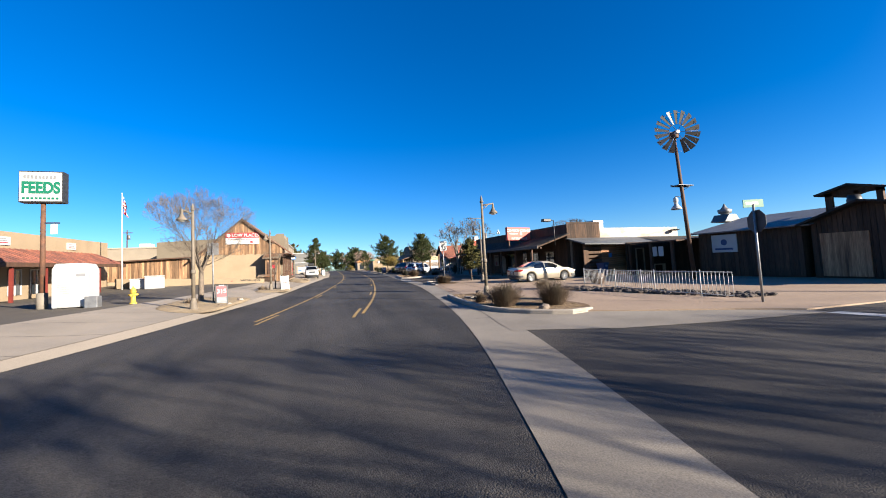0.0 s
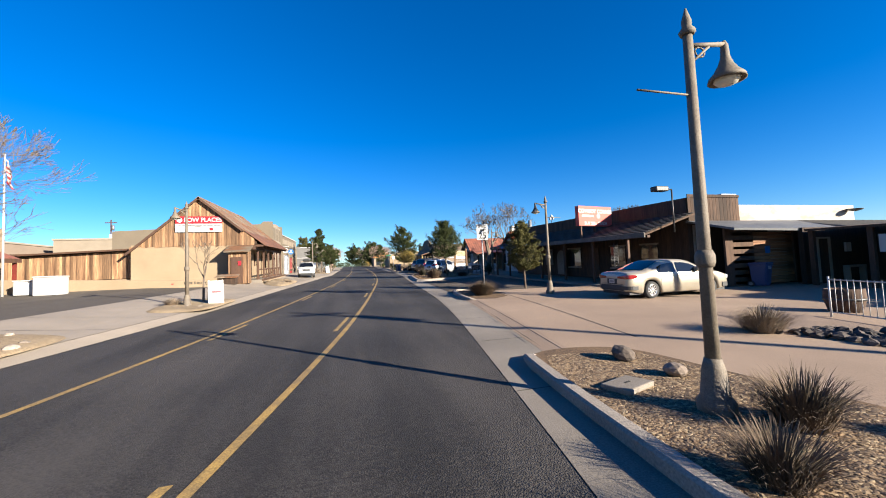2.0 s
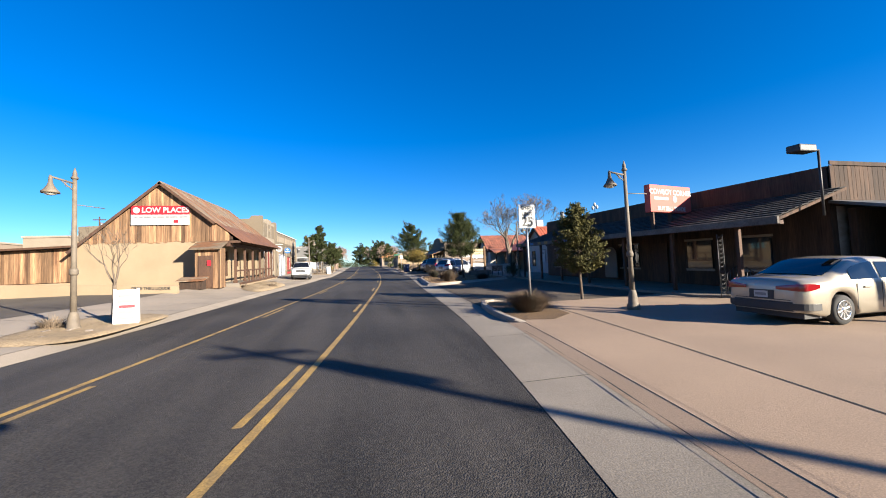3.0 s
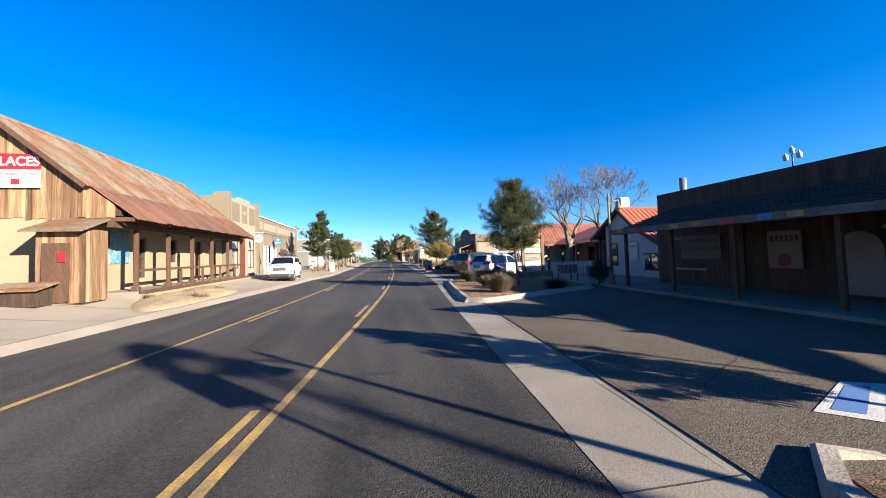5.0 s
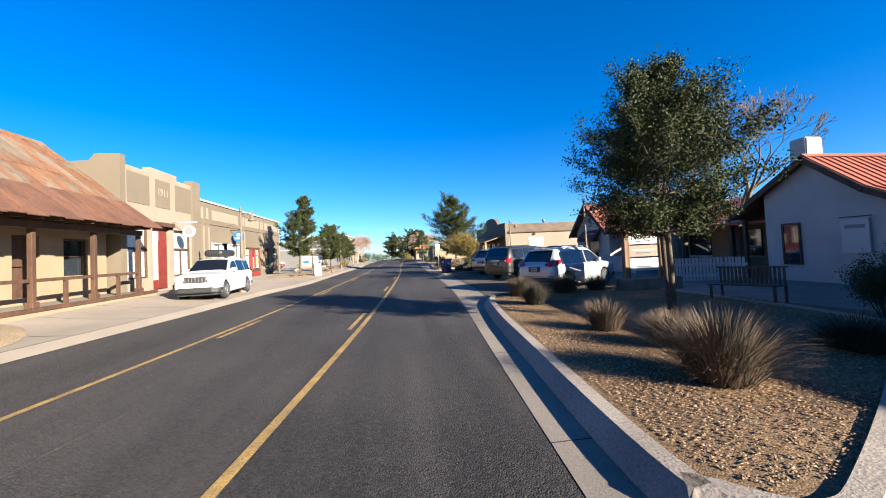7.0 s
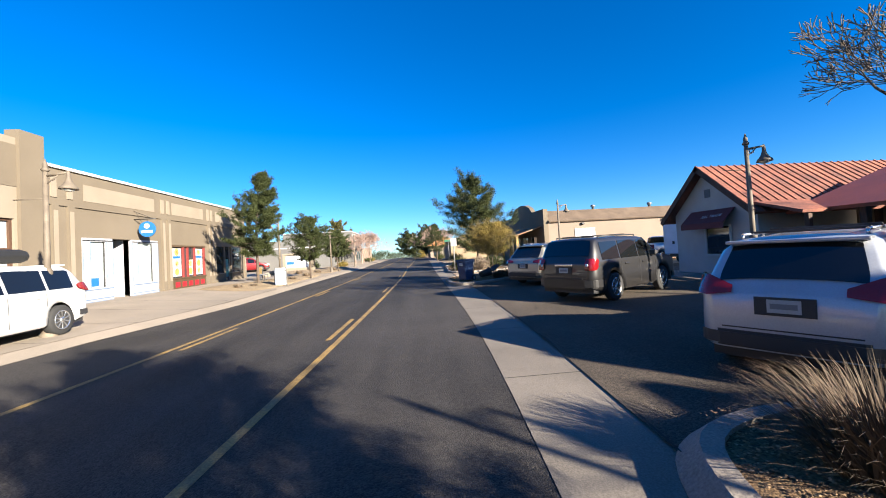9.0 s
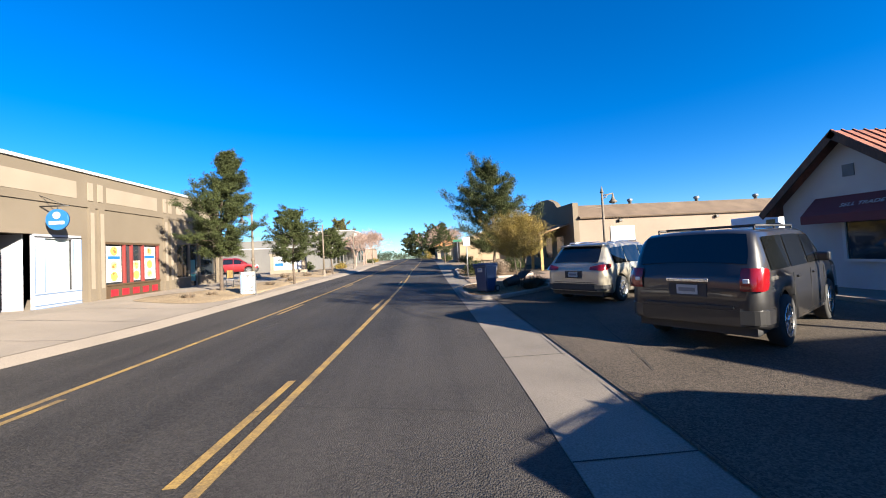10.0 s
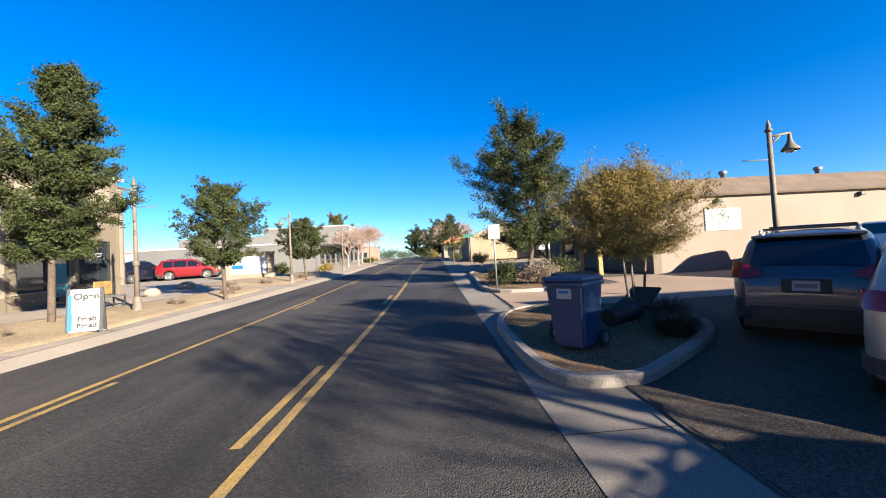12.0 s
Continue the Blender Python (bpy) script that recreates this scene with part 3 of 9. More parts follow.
# ---- left: the timber-fronted bar ----
def low_places():
    b = building("bar_building", -8.0, 45.4, "cream adobe and weathered timber bar with rusted metal roof", "building")
    gx0, gx1, y0, y1 = -12.05, -4.9, 45.4, 59.2
    z0 = 0.2
    # plastered lower walls
    part("wall", B(gx0, y0, z0, gx1 - 0.0, y0 + 0.35, 3.62), STUCCO_CREAM, b, "cream plastered adobe wall with worn patches")
    part("wall", B(gx0, y1 - 0.35, z0, gx1, y1, 3.6), STUCCO_CREAM, b)
    part("wall", B(gx0, y0 + 0.35, z0, gx0 + 0.35, y1 - 0.35, 3.6), STUCCO_CREAM, b)
    # street wall with its openings
    opens = [(48.9, 50.0, 1.05, 2.95), (51.7, 52.9, 1.75, 3.0), (55.0, 56.0, 0.85, 3.0), (57.0, 58.2, 1.5, 2.95)]
    ys = y0 + 0.35
    for a, c, s, t in opens:
        part("wall", B(gx1 - 0.35, ys, z0, gx1, a, 3.6), STUCCO_CREAM, b)
        part("wall", B(gx1 - 0.35, a, z0, gx1, c, s), STUCCO_CREAM, b)
        part("wall", B(gx1 - 0.35, a, t, gx1, c, 3.6), STUCCO_CREAM, b)
        w = part("window" if s > 1 else "door", B(gx1 - 0.25, a, s, gx1 - 0.2, c, t), GLASS if s > 1 else BEAM, b, "dark recessed window" if s > 1 else "brown wooden door")
        for q in (B(gx1 - 0.2, a, s, gx1 - 0.1, a + 0.08, t), B(gx1 - 0.2, c - 0.08, s, gx1 - 0.1, c, t), B(gx1 - 0.2, a + 0.08, t - 0.08, gx1 - 0.1, c - 0.08, t), B(gx1 - 0.2, a + 0.08, (s + t) / 2, gx1 - 0.12, c - 0.08, (s + t) / 2 + 0.05)):
            part("frame", q, BEAM, w)
        ys = c
    part("wall", B(gx1 - 0.35, ys, z0, gx1, y1 - 0.35, 3.6), STUCCO_CREAM, b)
    # gable outline
    ax, az = -7.47, 7.32
    lx, lz, rx, rz = -12.35, 2.95, -2.75, 3.42

    kx, kz = -4.3, 4.66

    def roof_h(x):
        if x < ax:
            return az + (x - ax) * ((az - lz) / (ax - lx))
        if x < kx:
            return az - (x - ax) * (az - kz) / (kx - ax)
        return kz - (x - kx) * (kz - rz) / (rx - kx)
    part("gable_backing", prism(bmesh.new(), [(gx0, 3.55), (gx1 + 1.5, 3.55), (gx1 + 1.5, roof_h(gx1 + 1.5) - 0.2), (ax, az - 0.25), (gx0, roof_h(gx0) - 0.2)], "y", y0 + 0.05, y0 + 0.3), BOARD_DARK, b)
    rng = random.Random(4)
    x = gx0 - 0.1
    while x < gx1 + 1.3:
        w = rng.uniform(0.17, 0.25)
        lo = 3.5 - rng.uniform(0, 0.1)
        bm = prism(bmesh.new(), [(x, lo), (x + w - 0.012, lo - rng.uniform(-0.02, 0.02)), (x + w - 0.012, roof_h(x + w) - 0.12), (x, roof_h(x) - 0.12)], "y", y0 - 0.03 - rng.uniform(0, 0.015), y0 + 0.05)
        part("board", bm, BOARD, b)
        x += w
    # roof in corrugated sheets
    n = 22
    for xa, xb, segs, ys0, m_ in ((lx, ax, 2, y0 - 0.3, RUST_ROOF), (ax, kx, 3, y0 - 0.3, RUST_ROOF), (kx, rx, 1, y0 - 0.1, RUST_PORCH)):
        for s in range(segs):
            p, q = xa + (xb - xa) * s / segs, xa + (xb - xa) * (s + 1) / segs
            for i in range(n):
                ya, yb = ys0 + (y1 + 0.15 - ys0) * i / n, ys0 + (y1 + 0.15 - ys0) * (i + 1) / n
                up = 0.014 * (i % 2) + 0.012 * (s % 2) + rng.uniform(0, 0.012)
                low = rng.uniform(0.0, 0.07) if q < rx else rng.uniform(0.0, 0.05)
                part("roof_sheet", slab(bmesh.new(), (p, ya, roof_h(p) + up), (q + low, ya, roof_h(q) + up - low * 0.75), (q + low, yb + 0.05, roof_h(q) + up - low * 0.75), (p, yb + 0.05, roof_h(p) + up), 0.03), m_, b)
    part("ridge_cap", prism(bmesh.new(), [(ax - 0.25, az - 0.2), (ax, az + 0.05), (ax + 0.25, az - 0.17), (ax + 0.22, az - 0.2), (ax, az), (ax - 0.22, az - 0.23)], "y", y0 - 0.32, y1 + 0.16), RUST_ROOF, b)
    for (p, q) in ((lx, ax), (ax, kx)):
        part("barge_board", slab(bmesh.new(), (p, y0 - 0.36, roof_h(p) + 0.0), (q, y0 - 0.36, roof_h(q) + 0.0), (q, y0 - 0.305, roof_h(q) + 0.0), (p, y0 - 0.305, roof_h(p) + 0.0), 0.16), BEAM, b)
    # porch
    part("porch_deck", B(-4.9, 46.3, 0.3, -3.2, 59.6, 0.62), CONCRETE, b, "low concrete and plank porch deck")
    part("deck_edge", B(-3.24, 46.3, 0.53, -3.08, 59.6, 0.65), BEAM, b)
    part("deck_footing", B(-3.2, 46.35, 0.1, -3.12, 59.55, 0.53), STUCCO_CREAM, b, "cream plastered deck footing")
    part("porch_beam", B(-3.7, 45.2, 3.1, -3.5, 59.3, 3.32), BEAM, b)
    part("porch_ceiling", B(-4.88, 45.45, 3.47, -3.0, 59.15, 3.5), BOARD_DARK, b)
    py = [46.76, 49.2, 51.6, 54.1, 56.6, 59.15]
    for y in py:
        part("post", B(-3.67, y - 0.075, 0.55, -3.52, y + 0.075, 3.1, bev=0.015), BEAM, b, "dark brown square porch post")
        part("post_foot", B(-3.72, y - 0.12, 0.5, -3.47, y + 0.12, 0.8, bev=0.02), BEAM, b)
    for a, c in zip(py, py[1:]):
        part("rail", B(-3.65, a + 0.075, 1.4, -3.55, c - 0.075, 1.51), BEAM, b)
        if a > 48:
            part("rail_post", B(-3.65, (a + c) / 2 - 0.05, 0.62, -3.55, (a + c) / 2 + 0.05, 1.4), BEAM, b)
    for i in range(22):
        y = 45.3 + i * 0.64
        part("rafter_tail", B(-4.8, y, 3.325, -2.9, y + 0.1, 3.465), BEAM, b)
    # lean-to entry
    part("entry_wall", B(-5.2, 44.3, 0.3, -3.92, 45.36, 3.0), BOARD_DARK, b, "dark brown board entry porch")
    x = -5.2
    while x < -3.98:
        part("board", B(x, 44.22, 0.45, x + 0.17, 44.3, 3.0), BOARD, b)
        x += 0.183
    y = 44.24
    while y < 45.35:
        part("board", B(-3.92, y, 0.45, -3.86, y + 0.17, 2.98), BOARD, b)
        y += 0.183
    part("entry_roof", slab(bmesh.new(), (-5.45, 43.85, 2.92), (-3.65, 43.85, 2.92), (-3.65, 45.5, 3.5), (-5.45, 45.5, 3.5), 0.06), RUST_ROOF, b)
    d = part("entry_door", B(-4.98, 44.14, 0.5, -4.2, 44.21, 2.5), BEAM, b, "weathered plank door with a red notice")
    part("notice", B(-4.5, 44.1, 1.85, -4.28, 44.137, 2.2), SIGN_RED, d)
    # painted panel on the street wall
    part("mural_panel", B(-4.9, 47.3, 1.75, -4.86, 48.6, 3.2), mat("mural_blue", (0.03, 0.17, 0.27), (0.16, 0.22, 0.20), 0.7, 2.5, 9, 0.1, amount=0.9), b, "painted mural panel in turquoise blues")
    # timber wing with a low roof
    part("wing_wall", B(-21.5, 46.1, z0, -12.06, 46.4, 3.2), BOARD_DARK, b)
    x = -21.5
    while x < -12.2:
        w = rng.uniform(0.17, 0.26)
        part("board", B(x, 46.06 - rng.uniform(0, 0.02), 1.15, x + w - 0.012, 46.1, 3.25 - 0.045 * (-12.4 - x)), BOARD, b)
        x += w
    part("wing_base", B(-21.5, 45.95, z0, -12.06, 46.06, 1.1), STUCCO_CREAM, b)
    part("wing_roof", slab(bmesh.new(), (-21.8, 45.6, 3.05), (-12.2, 45.6, 3.4), (-12.2, 52, 3.5), (-21.8, 52, 3.1), 0.12), BEAM, b)
    settle(b)
    # banner
    s = thing("banner", -7.45, 45.4, T(45.4), "red and white vinyl bar banner on the timber gable", "banner")
    part("top_panel", B(-9.1, 45.25, 5.22, -5.86, 45.28, 5.79), SIGN_RED, s, "red upper panel")
    part("lower_panel", B(-9.1, 45.25, 4.56, -5.86, 45.28, 5.216), SIGN_WHITE, s, "white lower panel")
    words("lettering", "LOW PLACES", 0.46, SIGN_WHITE, s, pose(-7.2, 45.245, 5.5, 90, 0, 0), bold=0.012, squeeze=0.96)
    part("emblem", tube(bmesh.new(), (-8.8, 45.25, 5.5), (-8.8, 45.235, 5.5), 0.19, seg=24), SIGN_WHITE, s)
    for i in range(12):
        part("print_bar", B(-8.9 + i * 0.245, 45.24, 5.02, -8.72 + i * 0.245 + 0.03 * (i % 3), 45.249, 5.11), GREY_PRINT, s)
    part("print_mark", B(-6.75, 45.24, 4.68, -6.5, 45.249, 4.88), SIGN_RED, s)
    settle(s)


low_places()


def facade_1911():
    b = building("brick_store", -4.4, 62.7, "tan stucco storefront with stepped parapet dated 1911", "building")
    x0, x1, y0, y1 = -20.0, -4.4, 59.35, 66.3
    part("side_wall", prism(bmesh.new(), [(x0, 0), (x1, 0), (x1, 6.85), (x1 - 1.0, 6.85), (x1 - 1.25, 6.55), (x0, 5.9)], "y", y0, y0 + 0.35), STUCCO_TAN, b)
    part("side_wall", B(x0, y1 - 0.35, 0, x1, y1, 6.5), STUCCO_TAN, b)
    part("back_wall", B(x0, y0 + 0.35, 0, x0 + 0.3, y1 - 0.35, 5.9), STUCCO_TAN, b)
    part("roof", B(x0 + 0.3, y0 + 0.35, 5.3, x1 - 0.4, y1 - 0.35, 5.5), GREY_ROOF, b)
    ws = [(59.75, 61.3, 1.15, 3.7), (61.6, 63.1, 0.5, 3.9), (63.5, 65.3, 1.1, 3.65)]
    ys = y0 + 0.35
    for a, c, s, t in ws:
        part("front_wall", B(x1 - 0.35, ys, 0, x1, a, t), STUCCO_LIGHT, b)
        part("front_wall", B(x1 - 0.35, a, 0, x1, c, s), STUCCO_LIGHT, b)
        ys = c
    part("front_wall", B(x1 - 0.35, ys, 0, x1, y1 - 0.35, 3.9), STUCCO_LIGHT, b)
    part("front_wall", B(x1 - 0.35, y0 + 0.35, 3.9, x1, y1 - 0.35, 6.45), STUCCO_LIGHT, b)
    for (a, c, s, t) in ws:
        if t < 3.9:
            part("front_wall", B(x1 - 0.35, a, t, x1, c, 3.9), STUCCO_LIGHT, b)
    part("parapet", B(x1 - 0.35, 61.5, 6.45, x1, 63.9, 6.72), STUCCO_LIGHT, b)
    for a, c in ((59.75, 61.4), (61.9, 63.2), (63.7, 65.4)):
        part("recessed_panel", B(x1, a, 4.75, x1 + 0.02, c, 6.2), STUCCO_TAN, b)
    part("pier", B(x1 - 0.35, y1 - 0.9, 0, x1 + 0.12, y1, 6.75), STUCCO_TAN, b)
    words("date", "1911", 0.5, STUCCO_LIGHT, b, pose(x1 + 0.026, 62.55, 5.55, 90, 0, 90), bold=0.012)
    for i, (a, c, s, t) in enumerate(ws):
        if i == 1:
            d = part("door_surround", B(x1 - 0.2, a, s, x1 - 0.15, c, t), RED_PAINT, b, "red painted shop entrance")
            part("door_leaf", B(x1 - 0.149, 62.25, s + 0.05, x1 - 0.1, 63.0, 3.0), RED_PAINT, d)
            part("glass", B(x1 - 0.149, 61.68, s + 0.5, x1 - 0.12, 62.3, 3.5), BLIND, d)
            part("canopy", B(x1 - 0.1, a - 0.1, 3.75, x1 + 0.25, c + 0.1, 3.95), BEAM, d)
        else:
            w = part("window", B(x1 - 0.2, a, s, x1 - 0.17, c, t), BLIND, b, "tall shop window with a pale blind and dark frame")
            for q in (B(x1 - 0.17, a, s, x1 - 0.08, a + 0.08, t), B(x1 - 0.17, c - 0.08, s, x1 - 0.08, c, t), B(x1 - 0.17, a + 0.08, 2.55, x1 - 0.09, c - 0.08, 2.65), B(x1 - 0.17, (a + c) / 2 - 0.03, s, x1 - 0.1, (a + c) / 2 + 0.03, 2.55), B(x1 - 0.17, a + 0.08, t - 0.08, x1 - 0.09, c - 0.08, t), B(x1 - 0.17, a + 0.08, s, x1 - 0.05, c - 0.08, s + 0.08)):
                part("frame", q, BEAM, w)
            part("poster", B(x1 - 0.166, a + 0.15, s + 0.3, x1 - 0.16, (a + c) / 2 - 0.1, 2.4), SIGN_WHITE, w)
    settle(b)


facade_1911()


def facade_row():
    b = building("shop_row", -4.4, 73.5, "long tan stucco shop row with pale banded panels", "building")
    x0, x1, y0, y1 = -22.0, -4.4, 66.32, 83.7
    part("side_wall", B(x0, y1 - 0.35, 0, x1, y1, 5.5), STUCCO_TAN, b)
    part("back_wall", B(x0, y0, 0, x0 + 0.3, y1 - 0.35, 5.3), STUCCO_TAN, b)
    part("roof", B(x0 + 0.3, y0, 5.0, x1 - 0.4, y1 - 0.35, 5.2), GREY_ROOF, b)
    ws = [(67.95, 72.65, 0.25, 3.1), (73.9, 77.4, 0.3, 2.9), (78.7, 83.1, 0.3, 2.9)]
    ys = y0
    for a, c, s, t in ws:
        part("front_wall", B(x1 - 0.35, ys, 0, x1, a, 3.15), STUCCO_TAN, b)
        if t < 3.15:
            part("front_wall", B(x1 - 0.35, a, t, x1, c, 3.15), STUCCO_TAN, b)
        part("front_wall", B(x1 - 0.35, a, 0, x1, c, s), STUCCO_TAN, b)
        ys = c
    part("front_wall", B(x1 - 0.35, ys, 0, x1, y1 - 0.35, 3.15), STUCCO_TAN, b)
    part("front_wall", B(x1 - 0.35, y0, 3.15, x1, y1 - 0.35, 5.72), STUCCO_TAN, b)
    part("coping", B(x1 - 0.4, y0, 5.72, x1 + 0.08, y1, 5.84), SIGN_WHITE, b, "white metal coping")
    part("cornice", B(x1, y0, 4.3, x1 + 0.06, y1, 4.42), STUCCO_TAN, b)
    for a, c in ((68.1, 72.5), (74.0, 77.3), (78.9, 82.9)):
        part("pale_band", B(x1, a, 4.62, x1 + 0.015, c, 5.3), STUCCO_LIGHT, b)
    for a in (66.6, 67.3, 73.0, 73.5, 77.75, 78.2, 83.25):
        part("pilaster", B(x1, a, 0.2, x1 + 0.09, a + 0.28, 4.3), STUCCO_TAN, b)
        part("pilaster_face", B(x1 + 0.09, a + 0.05, 0.9, x1 + 0.1, a + 0.23, 4.1), STUCCO_LIGHT, b)
        part("pilaster_cap", B(x1, a + 0.02, 4.6, x1 + 0.04, a + 0.26, 5.35), STUCCO_LIGHT, b)
    settle(b)
    return b


facade_row()


# ---- right: the dark corner shop row ----
def corner_shop():
    b = building("corner_store", 20.0, 36.5, "low dark timber store with shingled porch roof", "building")
    x1, y0, y1 = 20.1, 27.1, 46.2
    part("parapet_wall", B(x1, y0, 0, x1 + 0.3, y1, 4.5), BOARD_DARK, b)
    part("side_wall", B(x1 + 0.3, y0, 0, 32.6, y0 + 0.3, 4.15), mat("stained_whitewash", (0.40, 0.375, 0.345), (0.27, 0.225, 0.185), 0.9, 0.9, 30, 0.3, amount=0.5, stretch=(1, 1, 2.5), sharp=0.12), b, "stained whitewashed upper side wall")
    part("side_boarding", B(x1 + 0.3, y0 - 0.06, 3.2, 23.5, y0, 4.6), BOARD_DARK, b)
    x = x1
    rng = random.Random(7)
    while x < 23.5:
        w = rng.uniform(0.18, 0.26)
        part("board", B(x, y0 - 0.1, 3.1, x + w - 0.015, y0 - 0.06, 4.5 + rng.uniform(0, 0.05)), BOARD_DARK, b)
        x += w
    part("cap_board", B(x1 - 0.05, y0 - 0.14, 4.52, 23.5, y0 - 0.1, 4.66), BOARD_DARK, b)
    part("far_wall", B(32.6, y0, 0, 42, y0 + 0.3, 3.2), BOARD_DARK, b)
    part("back_wall", B(x1 + 0.3, y1 - 0.3, 0, 42, y1, 4.2), STUCCO_WHITE, b)
    part("roof", B(x1 + 0.3, y0 + 0.3, 3.9, 32.6, y1 - 0.3, 4.05), GREY_ROOF, b)
    part("low_roof", slab(bmesh.new(), (32.6, y0 - 0.4, 3.2), (42, y0 - 0.4, 3.2), (42, y1, 4.3), (32.6, y1, 4.3), 0.1), SHINGLE, b)
    # porch roof
    part("porch_roof", slab(bmesh.new(), (16.9, 26.6, 2.66), (20.1, 26.6, 3.69), (20.1, 45.2, 3.69), (16.9, 45.2, 2.56), 0.09), BOARD_DARK, b, "dark wood shingle porch roof")
    for c in range(11):
        t0, t1 = c / 11, (c + 1) / 11
        for k in range(14):
            ya, yb = 26.6 + 18.6 * k / 14, 26.6 + 18.6 * (k + 1) / 14 - 0.01
            lo = 2.66 - 0.1 * (ya - 26.6) / 19.7 + 0.02
            jig = rng.uniform(0, 0.02)
            part("shingle_course", slab(bmesh.new(), (16.88 + 3.2 * t0 - jig, ya, lo + (3.69 - lo) * t0 + 0.055), (16.88 + 3.2 * t1, ya, lo + (3.69 - lo) * t1 + 0.02), (16.88 + 3.2 * t1, yb, lo + (3.69 - lo) * t1 + 0.02), (16.88 + 3.2 * t0 - jig, yb, lo + (3.69 - lo) * t0 + 0.055), 0.03), SHINGLE, b)
    part("fascia", B(16.82, 26.5, 2.5, 16.9, 45.3, 2.72), FASCIA, b, "weathered fascia board")
    for k, yy in enumerate((37.2, 38.0, 39.1, 40.4, 41.3, 42.4, 43.3, 44.4)):
        part("bunting", B(16.8, yy, 2.54, 16.818, yy + 0.42, 2.7), (YELLOW, SIGN_BLUE, SIGN_RED, YELLOW)[k % 4], b)
    for y in (28.1, 30.9, 33.8, 36.8, 39.6, 42.2, 44.9):
        part("post", B(17.22, y - 0.06, 0.1, 17.34, y + 0.06, 2.6), BEAM, b)
    part("porch_beam", B(17.2, 26.7, 2.5, 17.36, 45.1, 2.62), BEAM, b)
    # side shed roof and wall
    part("lean_roof", slab(bmesh.new(), (19.9, 24.6, 2.75), (27.5, 24.6, 2.6), (27.5, 27.0, 3.3), (19.9, 27.0, 3.3), 0.1), GREY_ROOF, b)
    part("lean_wall", B(24.8, 25.6, 0, 36, 25.8, 2.75), BOARD_DARK, b)
    part("lean_roof", slab(bmesh.new(), (27.5, 24.9, 2.62), (37, 24.9, 2.55), (37, 27.0, 3.25), (27.5, 27.0, 3.3), 0.1), SHINGLE, b)
    part("side_low_wall", B(20.4, 26.6, 0, 24.8, 26.8, 3.0), BOARD_DARK, b)
    settle(b)


corner_shop()


def gable_house(name, x0, x1, y0, y1, eave, peak, py, label, roof_mat, over=0.45, left_eave=None):
    """A small white house, its gable towards the street."""
    b = building(name, x0, (y0 + y1) / 2, label, "house")
    le = eave if left_eave is None else left_eave
    part("gable_wall", prism(bmesh.new(), [(y0, 0), (y1, 0), (y1, le), (py, peak - 0.1), (y0, eave)], "x", x0, x0 + 0.3), STUCCO_WHITE, b)
    part("gable_wall", prism(bmesh.new(), [(y0, 0), (y1, 0), (y1, le), (py, peak - 0.1), (y0, eave)], "x", x1 - 0.3, x1), STUCCO_WHITE, b)
    part("side_wall", B(x0 + 0.3, y0, 0, x1 - 0.3, y0 + 0.3, eave), STUCCO_WHITE, b)
    part("side_wall", B(x0 + 0.3, y1 - 0.3, 0, x1 - 0.3, y1, le), STUCCO_WHITE, b)
    for ya, za, yb, zb in ((y0 - over, eave - over * (peak - eave) / (py - y0), py, peak), (py, peak, y1 + over, le - over * (peak - le) / (y1 - py))):
        part("roof", slab(bmesh.new(), (x0 - over, ya, za), (x1 + over, ya, za), (x1 + over, yb, zb), (x0 - over, yb, zb), 0.1), roof_mat, b)
        n = int((x1 - x0 + 2 * over) / 0.35)
        for i in range(n + 1):
            x = x0 - over + (x1 - x0 + 2 * over) * i / n
            part("roof_seam", slab(bmesh.new(), (x - 0.025, ya, za + 0.045), (x + 0.025, ya, za + 0.045), (x + 0.025, yb, zb + 0.045), (x - 0.025, yb, zb + 0.045), 0.05), roof_mat, b)
        part("verge", slab(bmesh.new(), (x0 - over - 0.04, ya, za), (x0 - over, ya, za), (x0 - over, yb, zb), (x0 - over - 0.04, yb, zb), 0.2), BEAM, b)
    return b


